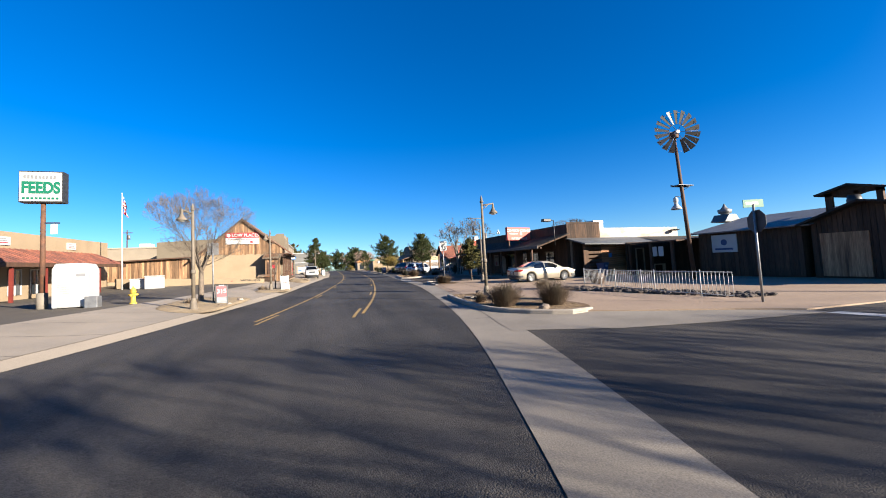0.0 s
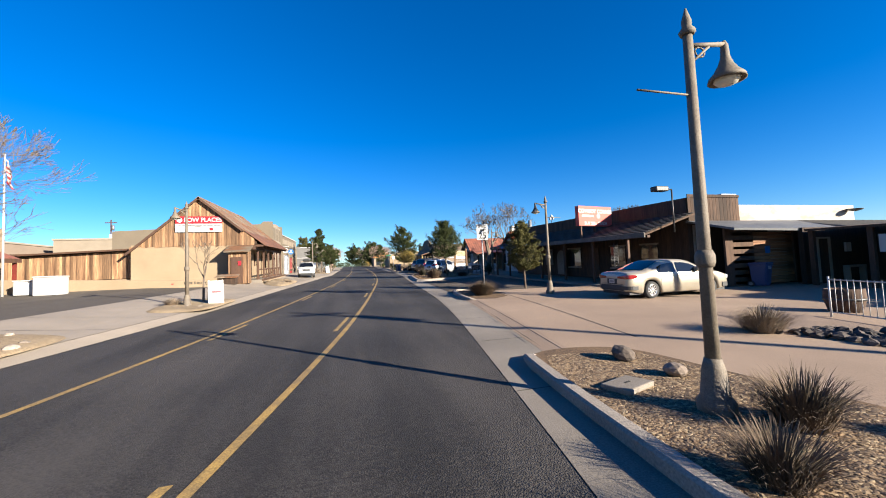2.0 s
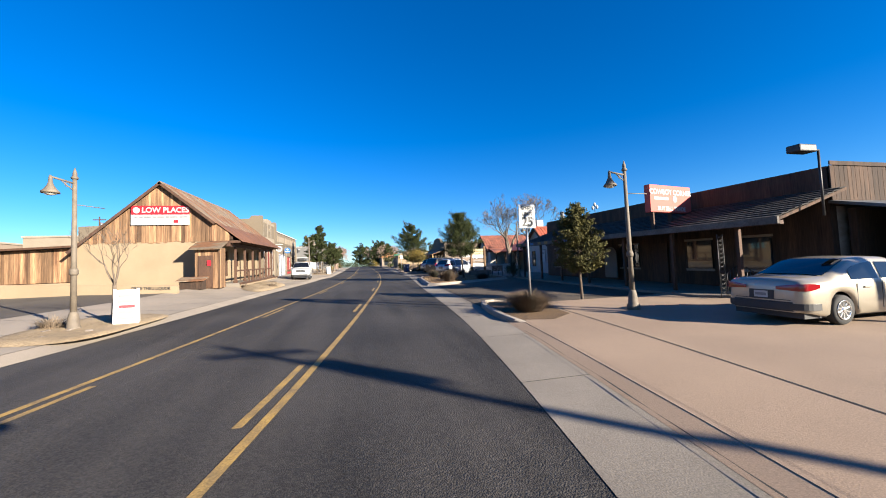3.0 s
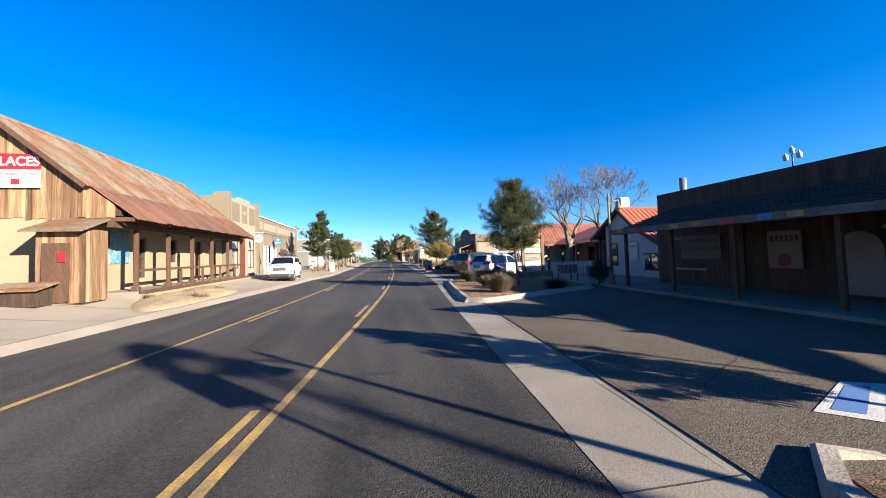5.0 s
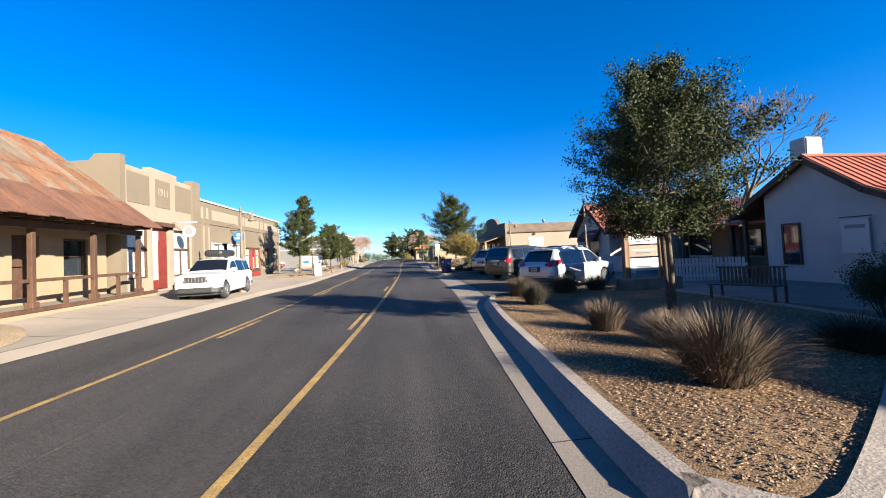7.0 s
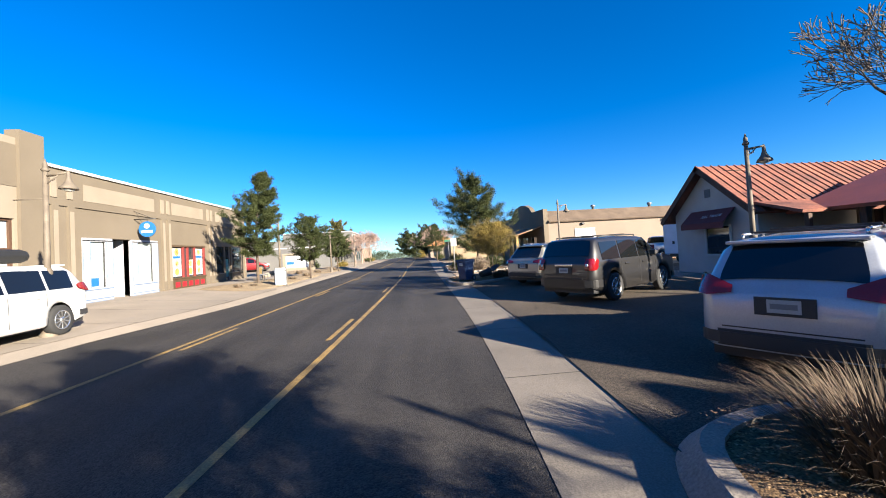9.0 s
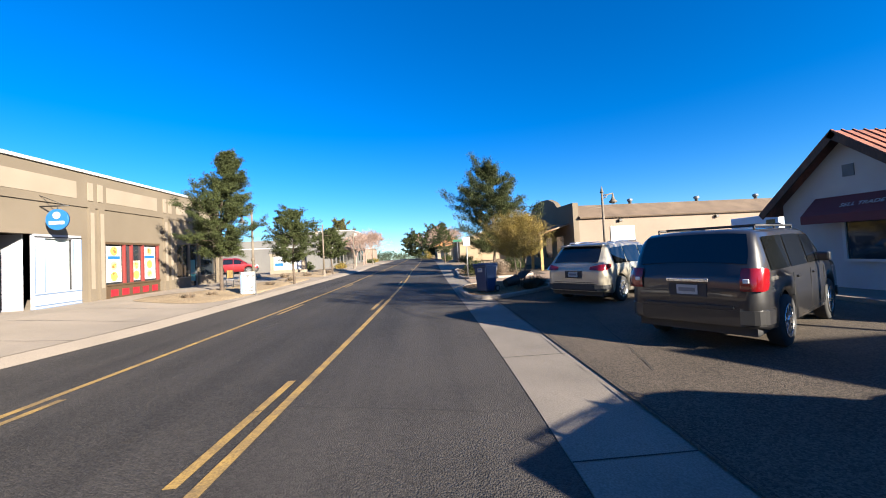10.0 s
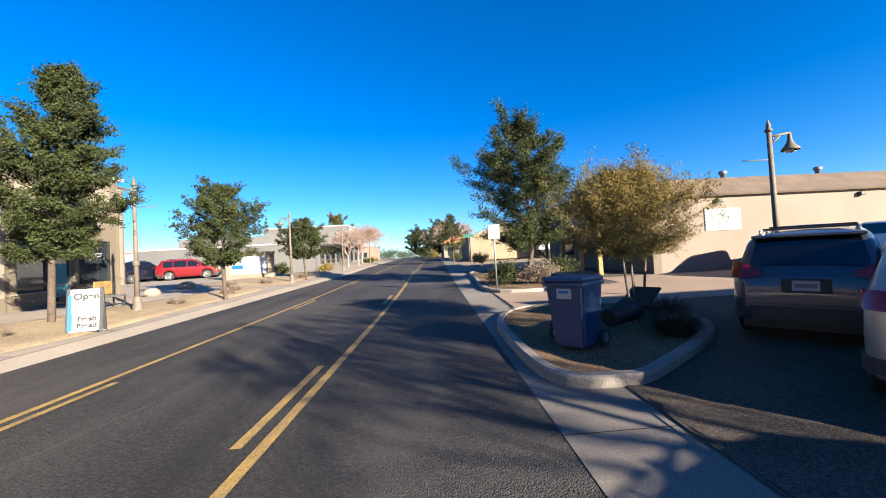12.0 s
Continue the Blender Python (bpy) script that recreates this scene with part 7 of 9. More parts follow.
# ---- shop fronts on the tan row ----
def shop_fronts():
    x1 = -4.4
    b = building("insurance_shopfront", x1, 70.3, "white panelled insurance shop front with blue skirting", "shop front")
    a, c = 67.95, 72.65
    TRIM = plain("white_panel", (0.33, 0.335, 0.36), 0.5)
    BLUE_SKIRT = plain("blue_skirting", (0.10, 0.16, 0.26), 0.6)
    for ya, yb in ((a, 69.55), (70.75, c)):
        part("skirting", B(x1 - 0.14, ya, 0.25, x1 + 0.05, yb, 0.42), BLUE_SKIRT, b)
        part("base_panel", B(x1 - 0.12, ya, 0.42, x1 + 0.03, yb, 0.98), TRIM, b)
        part("head_panel", B(x1 - 0.12, ya, 2.95, x1 + 0.03, yb, 3.1), TRIM, b)
        for zq in (0.5, 0.9, 2.98):
            part("moulding", B(x1 + 0.03, ya, zq, x1 + 0.055, yb, zq + 0.035), DARK_STEEL if zq > 2 else BLUE_SKIRT, b)
        for sq in (ya, ya + 0.36, yb - 0.38, yb - 0.02):
            part("corner_bead", B(x1 + 0.04, sq, 0.98, x1 + 0.05, sq + 0.02, 2.95), BLUE_SKIRT, b)
        for s in (ya, yb - 0.38):
            part("pilaster", B(x1 - 0.12, s, 0.98, x1 + 0.04, s + 0.38, 2.95), TRIM, b)
            part("pilaster_groove", B(x1 + 0.04, s + 0.08, 1.1, x1 + 0.046, s + 0.3, 2.85), plain("panel_grey", (0.36, 0.36, 0.39), 0.5), b)
        w = part("window", B(x1 - 0.1, ya + 0.38, 0.98, x1 - 0.07, yb - 0.38, 2.95), plain("drawn_blind", (0.33, 0.38, 0.36), 0.35, coat=0.8), b, "window with drawn pale blind")
        part("frame", B(x1 - 0.07, ya + 0.38, 0.98, x1 - 0.03, ya + 0.42, 2.95), DARK_STEEL, w)
        part("frame", B(x1 - 0.07, yb - 0.42, 0.98, x1 - 0.03, yb - 0.38, 2.95), DARK_STEEL, w)
    part("window_notice", B(x1 - 0.065, 68.45, 1.05, x1 - 0.055, 68.85, 1.4), SIGN_BLUE, b)
    part("recess_floor", B(x1 - 1.3, 69.55, 0.1, x1, 70.75, 0.27), CONCRETE, b)
    part("recess_wall", B(x1 - 1.35, 69.55, 0.25, x1 - 1.3, 70.75, 3.1), DARK_STEEL, b)
    part("recess_side", B(x1 - 1.3, 70.7, 0.25, x1 - 0.35, 70.75, 3.1), TRIM, b)
    part("recess_side", B(x1 - 1.3, 69.55, 0.25, x1 - 0.35, 69.6, 3.1), DARK_STEEL, b)
    d = part("door", B(x1 - 1.29, 69.75, 0.28, x1 - 1.24, 70.6, 2.5), GLASS, b, "dark glazed shop door")
    part("door_frame", B(x1 - 1.24, 69.7, 0.28, x1 - 1.2, 69.78, 2.55), STEEL, d)
    settle(b)
    # hanging round sign
    s = thing("hanging_sign", x1, 71.0, T(71.0), "round blue hanging sign on an iron bracket", "sign")
    part("bracket", tube(bmesh.new(), (x1, 71.0, 4.1), (x1 + 1.0, 71.0, 4.1), 0.025, seg=6), DARK_STEEL, s)
    part("hanger", tube(bmesh.new(), (x1 + 0.6, 71.0, 4.1), (x1 + 0.6, 71.0, 3.95), 0.015, seg=6), DARK_STEEL, s)
    part("disc", tube(bmesh.new(), (x1 + 0.6, 70.96, 3.6), (x1 + 0.6, 71.04, 3.6), 0.38, seg=30), SIGN_BLUE, s, "bright blue round sign disc")
    part("emblem", tube(bmesh.new(), (x1 + 0.6, 70.945, 3.75), (x1 + 0.6, 70.958, 3.75), 0.13, seg=20), SIGN_WHITE, s)
    part("print_bar", B(x1 + 0.34, 70.945, 3.42, x1 + 0.86, 70.958, 3.54), SIGN_WHITE, s)
    part("stay", tube(bmesh.new(), (x1, 71.0, 4.5), (x1 + 0.85, 71.0, 4.12), 0.012, seg=6), DARK_STEEL, s)
    settle(s)
    # restaurant window with food posters
    b = building("restaurant_shopfront", x1, 75.6, "restaurant window with bright food posters and red frames", "shop front")
    a, c = 73.9, 77.4
    DARKGREEN = plain("dark_brown_panel", (0.065, 0.04, 0.02), 0.6)
    part("base_panel", B(x1 - 0.12, a, 0.3, x1 + 0.02, c, 0.95), DARKGREEN, b)
    for k in range(5):
        y = a + 0.22 + k * 0.66
        part("red_inset", B(x1 + 0.02, y, 0.48, x1 + 0.035, y + 0.42, 0.78), SIGN_RED, b)
    part("sill", B(x1 - 0.12, a, 0.95, x1 + 0.06, c, 1.02), DARKGREEN, b)
    part("head", B(x1 - 0.12, a, 2.8, x1 + 0.04, c, 2.9), DARKGREEN, b)
    MAROON = plain("maroon_frame", (0.17, 0.025, 0.022), 0.55)
    food = [plain("food_cream", (0.42, 0.30, 0.08), 0.5), plain("food_orange", (0.38, 0.11, 0.03), 0.5), plain("food_green", (0.22, 0.32, 0.06), 0.5), plain("food_brown", (0.2, 0.08, 0.03), 0.5), plain("food_pale", (0.45, 0.38, 0.2), 0.5), plain("food_plate", (0.5, 0.49, 0.46), 0.5)]
    cells = ((a, 75.0, True), (75.0, 75.45, False), (75.45, 76.2, True), (76.2, 77.3, True))
    for i, (ya, yb, full) in enumerate(cells):
        w = part("window", B(x1 - 0.1, ya, 1.02, x1 - 0.08, yb, 2.8), GLASS, b)
        part("frame", B(x1 - 0.08, yb - 0.045, 1.02, x1 + 0.03, yb + 0.045, 2.8), MAROON, b)
        if full:
            p = part("poster", B(x1 - 0.078, ya + 0.12, 1.1, x1 - 0.07, yb - 0.12, 2.72 if i != 2 else 2.0), SIGN_WHITE, b, "food poster with dishes on white")
            yc = (ya + yb) / 2
            fr = random.Random(40 + i)
            hw_ = (yb - ya) / 2 - 0.13
            for k, z in enumerate((1.36, 1.84, 2.5)[: 3 if i != 2 else 2]):
                part("picture", B(x1 - 0.07, yc - hw_, z - 0.2, x1 - 0.0685, yc + hw_, z + 0.2), food[5], p)
                part("plate", tube(bmesh.new(), (x1 - 0.0685, yc, z), (x1 - 0.067, yc, z), min(0.21, hw_), seg=18), food[4 if (i + k) % 2 else 0], p)
                for q in range(7):
                    an, rd = fr.uniform(0, 6.28), fr.uniform(0.02, 0.13)
                    part("food", tube(bmesh.new(), (x1 - 0.067, yc + math.cos(an) * rd, z + math.sin(an) * rd), (x1 - 0.0655 + 0.0004 * q, yc + math.cos(an) * rd, z + math.sin(an) * rd), fr.uniform(0.03, 0.075), seg=9), food[fr.randrange(4)], p)
            if i != 2:
                part("caption_bar", B(x1 - 0.069, ya + 0.2, 2.14, x1 - 0.064, yb - 0.2, 2.27), SIGN_BLUE, p)
    settle(b)
    # fitness shop behind the tree
    b = building("fitness_shopfront", x1, 80.9, "dark glazed fitness shop front behind the tree", "shop front")
    for ya, yb in ((78.7, 80.2), (81.1, 83.1)):
        part("base_panel", B(x1 - 0.12, ya, 0.3, x1 + 0.01, yb, 0.95), STUCCO_TAN, b)
        part("sill", B(x1 - 0.12, ya, 0.95, x1 + 0.04, yb, 1.0), STUCCO_LIGHT, b)
        w = part("window", B(x1 - 0.1, ya + 0.2, 1.0, x1 - 0.07, yb - 0.2, 2.9), GLASS, b)
        for ye in (ya, yb - 0.2):
            part("pier", B(x1 - 0.12, ye, 1.0, x1, ye + 0.2, 2.9), STUCCO_TAN, b)
        for ye in (ya + 0.2, yb - 0.25):
            part("frame", B(x1 - 0.07, ye, 1.0, x1 - 0.03, ye + 0.05, 2.9), DARK_STEEL, w)
    d = part("door", B(x1 - 0.2, 80.2, 0.3, x1 - 0.16, 81.1, 2.9), GLASS, b, "glazed shop door")
    for ye in (80.2, 81.04):
        part("door_frame", B(x1 - 0.16, ye, 0.3, x1 - 0.11, ye + 0.06, 2.9), STEEL, d)
    part("door_rail", B(x1 - 0.16, 80.26, 1.15, x1 - 0.12, 81.04, 1.22), STEEL, d)
    part("poster", B(x1 - 0.157, 80.35, 0.7, x1 - 0.15, 80.95, 2.0), plain("teal_poster", (0.03, 0.16, 0.19), 0.5), b)
    words("lettering", "DANCE", 0.24, SIGN_WHITE, b, pose(x1 - 0.064, 82.1, 2.3, 90, 0, 90))
    words("lettering", "FITNESS", 0.24, SIGN_WHITE, b, pose(x1 - 0.064, 82.1, 2.03, 90, 0, 90), bold=0.004)
    settle(b)


shop_fronts()
# second hanging disc by the 1911 front
s = thing("round_hanging_sign", -3.9, 63.4, T(63.4) + 0.0, "white round hanging shop sign on a bracket", "sign")
part("bracket", tube(bmesh.new(), (-0.5, 0, 4.05), (0.75, 0, 4.05), 0.025, seg=6), SIGN_WHITE, s)
part("disc", tube(bmesh.new(), (0.35, -0.03, 3.55), (0.35, 0.03, 3.55), 0.33, seg=28), SIGN_WHITE, s)
part("emblem", tube(bmesh.new(), (0.35, -0.045, 3.55), (0.35, -0.031, 3.55), 0.2, seg=20), GREY_PRINT, s)


# ---- right corner: windmill, fence, dark timber shops ----
def windmill():
    x, y = 21.4, 17.2
    o = thing("windmill", x, y, T(y) + 0.1, "old farm windmill wheel on a leaning pole", "windmill")
    top = Vector((-0.35, -0.1, 8.9))
    part("pole", tube(bmesh.new(), (0.35, 0, -0.1), top - Vector((0, 0, 0.9)), 0.13, 0.09, 10), BEAM, o)
    bm = bmesh.new()
    for sx in (-0.9, 0.9):
        tube(bm, (0, 0, 5.6), (sx * 0.9, 0.1, 5.72), 0.02, seg=6)
        tube(bm, (0, 0, 5.4), (sx * 0.4, -0.25, 5.62), 0.016, seg=6)
    box(bm, -0.6, -0.3, 5.66, 0.6, 0.3, 5.7)
    part("platform", bm, DARK_STEEL, o)
    part("gearbox", box(bmesh.new(), top.x - 0.14, top.y - 0.2, top.z - 0.3, top.x + 0.14, top.y + 0.3, top.z + 0.14, bev=0.05), RUSTY, o)
    part("strut", tube(bmesh.new(), top - Vector((0, 0, 0.95)), top - Vector((0, 0, 0.2)), 0.06, seg=8), RUSTY, o)
    part("lamp_arm", tube(bmesh.new(), (0.1, 0, 4.98), (-0.62, 0, 5.02), 0.02, seg=6), DARK_STEEL, o)
    lp = part("hanging_lamp", lathe(bmesh.new(), [(0.05, 4.98), (0.13, 4.9), (0.13, 4.7), (0.1, 4.62), (0.12, 4.5), (0.28, 4.3), (0.3, 4.22), (0.26, 4.22), (0.1, 4.45)], 16, (-0.62, 0, 0)), WHITE, o, "white enamel hanging lamp with flared shade")
    part("bulb", lathe(bmesh.new(), [(0.02, 4.4), (0.09, 4.32), (0.09, 4.24), (0.02, 4.18)], 10, (-0.62, 0, 0)), plain("lamp_glass", (0.6, 0.58, 0.52), 0.2), lp)
    face = Vector((-0.36, -0.93, 0)).normalized()
    side = Vector((0, 0, 1)).cross(face).normalized()
    hub = top + face * 0.3
    part("hub", tube(bmesh.new(), hub - face * 0.3, hub + face * 0.1, 0.11, seg=12), WHITE, o)
    up = Vector((0, 0, 1))
    bm = bmesh.new()
    n = 18
    for k in range(n):
        a = 2 * math.pi * k / n
        r0, r1 = side * math.cos(a) + up * math.sin(a), side * math.cos(a + 2 * math.pi / n) + up * math.sin(a + 2 * math.pi / n)
        for rr in (0.5, 1.2):
            tube(bm, hub + r0 * rr, hub + r1 * rr, 0.012, seg=5)
        if k % 3 == 0:
            tube(bm, hub, hub + r0 * 1.2, 0.014, seg=5)
    part("wheel_frame", bm, DARK_STEEL, o)
    for k in range(n):
        if k in (13,):
            continue
        a = 2 * math.pi * (k + 0.5) / n
        r = side * math.cos(a) + up * math.sin(a)
        t = side * -math.sin(a) + up * math.cos(a)
        tw = (t * 0.93 + face * 0.37).normalized()
        bm = bmesh.new()
        p = [hub + r * 0.5 - tw * 0.065, hub + r * 0.5 + tw * 0.065, hub + r * 1.34 + tw * 0.165, hub + r * 1.34 - tw * 0.165]
        nn = tw.cross(r).normalized() * 0.008
        v = [bm.verts.new(q) for q in p] + [bm.verts.new(q + nn) for q in p]
        for f in ((0, 1, 2, 3), (7, 6, 5, 4), (0, 4, 5, 1), (1, 5, 6, 2), (2, 6, 7, 3), (3, 7, 4, 0)):
            bm.faces.new([v[i] for i in f])
        part("blade", bm, BLADE if k % 5 else DARK_STEEL, o)
    return o


windmill()


def iron_fence(pts, h0, label, name="iron_fence", bar=0.14, height=0.95, m=WHITE):
    y = pts[0][1]
    o = thing(name, pts[0][0], y, T(y), label, "fence")
    for (xa, ya), (xb, yb) in zip(pts, pts[1:]):
        d = math.hypot(xb - xa, yb - ya)
        n = int(d / bar)
        for z in (0.12, height - 0.03):
            part("rail", tube(bmesh.new(), (xa, ya, h0 + z), (xb, yb, h0 + z), 0.016, seg=6), m, o)
        for i in range(n + 1):
            t = i / n
            x, yy = xa + (xb - xa) * t, ya + (yb - ya) * t
            big = i % 14 == 0
            part("post" if big else "bar", tube(bmesh.new(), (x, yy, h0 - 0.05 if big else h0 + 0.1), (x, yy, h0 + height + (0.05 if big else 0)), 0.022 if big else 0.009, seg=6), m, o)
    return settle(o)


iron_fence([(14.75, 18.5), (13.95, 15.2), (13.4, 12.4), (13.35, 9.2)], 0.05, "white painted iron bar fence along the rock bed")


def dark_shops():
    b = building("timber_shops", 26, 18, "dark weathered timber shops with metal roofs", "building")
    # roofed shop with the banner
    part("front_wall", B(25.5, 13.6, 0, 25.8, 19.6, 2.95), BOARD_DARK, b)
    part("side_wall", B(25.8, 13.6, 0, 36, 13.9, 2.9), BOARD_DARK, b)
    part("side_wall", B(25.8, 19.3, 0, 36, 19.6, 2.9), BOARD_DARK, b)
    yy = 13.6
    rng = random.Random(9)
    while yy < 19.5:
        w = rng.uniform(0.2, 0.3)
        part("board", B(25.44, yy, 0.1, 25.5, yy + w - 0.015, 2.9), BOARD_DARK, b)
        yy += w
    part("roof", slab(bmesh.new(), (25.0, 13.0, 2.95), (31.2, 13.0, 4.2), (31.2, 20.1, 4.2), (25.0, 20.1, 2.95), 0.08), GREY_ROOF, b)
    part("roof", slab(bmesh.new(), (31.2, 13.0, 4.2), (37, 13.0, 3.0), (37, 20.1, 3.0), (31.2, 20.1, 4.2), 0.08), GREY_ROOF, b)
    c = part("cupola_base", prism(bmesh.new(), [(30.6, 4.0), (32.4, 4.0), (31.9, 4.6), (31.1, 4.6)], "y", 21.2, 22.4), GREY_ROOF, b)
    part("cupola", lathe(bmesh.new(), [(0.25, 4.0), (0.27, 4.65), (0.45, 4.75), (0.5, 5.0), (0.28, 5.08), (0.12, 5.3), (0.03, 5.5)], 14, (31.5, 21.8, 0)), STEEL, b, "grey metal roof ventilator")
    s = part("banner_sign", B(25.36, 17.0, 1.6, 25.43, 18.6, 2.75), SIGN_WHITE, b, "pale shop banner with a dark emblem")
    part("emblem", tube(bmesh.new(), (25.35, 17.8, 2.25), (25.357, 17.8, 2.25), 0.2, seg=16), plain("navy_print", (0.03, 0.05, 0.14), 0.6), s)
    part("print_bar", B(25.35, 17.25, 1.75, 25.357, 18.4, 1.88), plain("navy_print_two", (0.03, 0.05, 0.14), 0.6), s)
    # open lean-to in deep shade
    part("lean_roof", slab(bmesh.new(), (23.5, 19.7, 2.6), (34, 19.7, 3.1), (34, 24.2, 3.1), (23.5, 24.2, 2.6), 0.1), BOARD_DARK, b)
    part("lean_back", B(29, 22.0, 0, 29.3, 25, 2.8), BOARD_DARK, b)
    part("lean_wall", B(23.9, 24.5, 0, 34, 24.7, 2.7), BOARD_DARK, b)
    for x, y in ((23.7, 20.2), (23.7, 22.0), (23.7, 24.0)):
        part("post", B(x, y, 0, x + 0.18, y + 0.18, 2.6), BEAM, b)
    part("wall_poster", B(29.3, 24.44, 1.75, 30.0, 24.5, 2.6), plain("orange_poster", (0.35, 0.16, 0.07), 0.6), b)
    part("wall_poster", B(30.3, 24.44, 1.8, 30.75, 24.5, 2.65), SIGN_WHITE, b)
    for xa, xb in ((24.7, 24.78), (25.5, 25.58)):
        part("door_frame", B(xa, 24.42, 0.1, xb, 24.5, 2.15), CONCRETE_PALE, b)
    part("door_head", B(24.7, 24.42, 2.15, 25.58, 24.5, 2.23), CONCRETE_PALE, b)
    part("wall_box", B(26.6, 24.4, 1.5, 26.95, 24.5, 1.95, bev=0.01), SIGN_WHITE, b)
    for xa, xb, za, zb in ((26.3, 27.5, 0.75, 0.85), (26.3, 26.38, 0.1, 0.75), (27.42, 27.5, 0.1, 0.75)):
        part("table_frame", B(xa, 24.2, za, xb, 24.45, zb), CONCRETE_PALE, b)
    w = part("notice", B(23.62, 20.9, 1.5, 23.66, 21.3, 2.2), SIGN_WHITE, b)
    part("notice", B(23.62, 21.45, 1.5, 23.66, 21.8, 2.2), SIGN_WHITE, b)
    settle(b)
    b = building("timber_barn", 26, 10, "dark weathered timber barn with a raised gabled porch", "building")
    part("front_wall", prism(bmesh.new(), [(6.0, 0), (13.2, 0), (13.2, 3.0), (11.0, 3.85), (6.0, 3.0)], "x", 25.5, 25.8), BOARD_DARK, b)
    yy = 6.0
    while yy < 13.1:
        w = rng.uniform(0.2, 0.3)
        top = 3.0 + (13.2 - yy) / 2.2 * 0.85 if yy > 11.0 else 3.0 + (yy - 6.0) / 5.0 * 0.85
        part("board", B(25.44, yy, 0.1, 25.5, yy + w - 0.02, min(top, 3.8) - 0.1), BOARD if yy < 10.3 else BOARD_DARK, b)
        yy += w
    for ya, za, yb, zb in ((5.6, 2.95, 11.0, 3.95), (11.0, 3.95, 13.6, 2.95)):
        part("roof", slab(bmesh.new(), (24.9, ya, za), (38, ya, za), (38, yb, zb), (24.9, yb, zb), 0.1), SHINGLE, b)
    part("side_wall", B(25.8, 12.9, 0, 38, 13.2, 3.0), BOARD_DARK, b)
    part("side_wall", B(25.8, 6.0, 0, 38, 6.3, 3.0), BOARD_DARK, b)
    # raised lookout with arched openings
    for ya, yb in ((10.9, 11.15), (11.8, 12.0), (12.9, 13.2)):
        part("lookout_post", B(27, ya, 3.4, 27.2, yb, 4.6), BOARD_DARK, b)
    part("lookout_wall", B(27, 10.9, 3.3, 27.2, 13.2, 3.75), BOARD_DARK, b)
    part("lookout_beam", B(27, 10.9, 4.45, 27.2, 13.2, 4.7), BOARD_DARK, b)
    for ya, za, yb, zb in ((10.6, 4.6, 12.05, 5.0), (12.05, 5.0, 13.5, 4.6)):
        part("lookout_roof", slab(bmesh.new(), (26.6, ya, za), (30, ya, za), (30, yb, zb), (26.6, yb, zb), 0.1), SHINGLE, b)
    part("barrel", lathe(bmesh.new(), [(0.24, 3.7), (0.3, 3.95), (0.24, 4.25)], 12, (25.9, 11.5, 0)), DARK_STEEL, b)
    part("garage_door", B(25.38, 10.9, 0.15, 25.44, 12.8, 2.4), BOARD, b)
    part("notice", B(25.36, 9.3, 1.6, 25.42, 10.2, 2.7), SIGN_WHITE, b)
    settle(b)


dark_shops()
# barrel planter behind the fence
o = thing("barrel_planter", 16.0, 18.9, T(18.9) + 0.05, "half wooden barrel planter behind the iron fence", "planter")
part("barrel", lathe(bmesh.new(), [(0.32, -0.02), (0.42, 0.35), (0.4, 0.6), (0.36, 0.6), (0.34, 0.5)], 18), BOARD_DARK, o)
part("hoop", lathe(bmesh.new(), [(0.425, 0.3), (0.43, 0.33), (0.425, 0.36)], 18), DARK_STEEL, o)


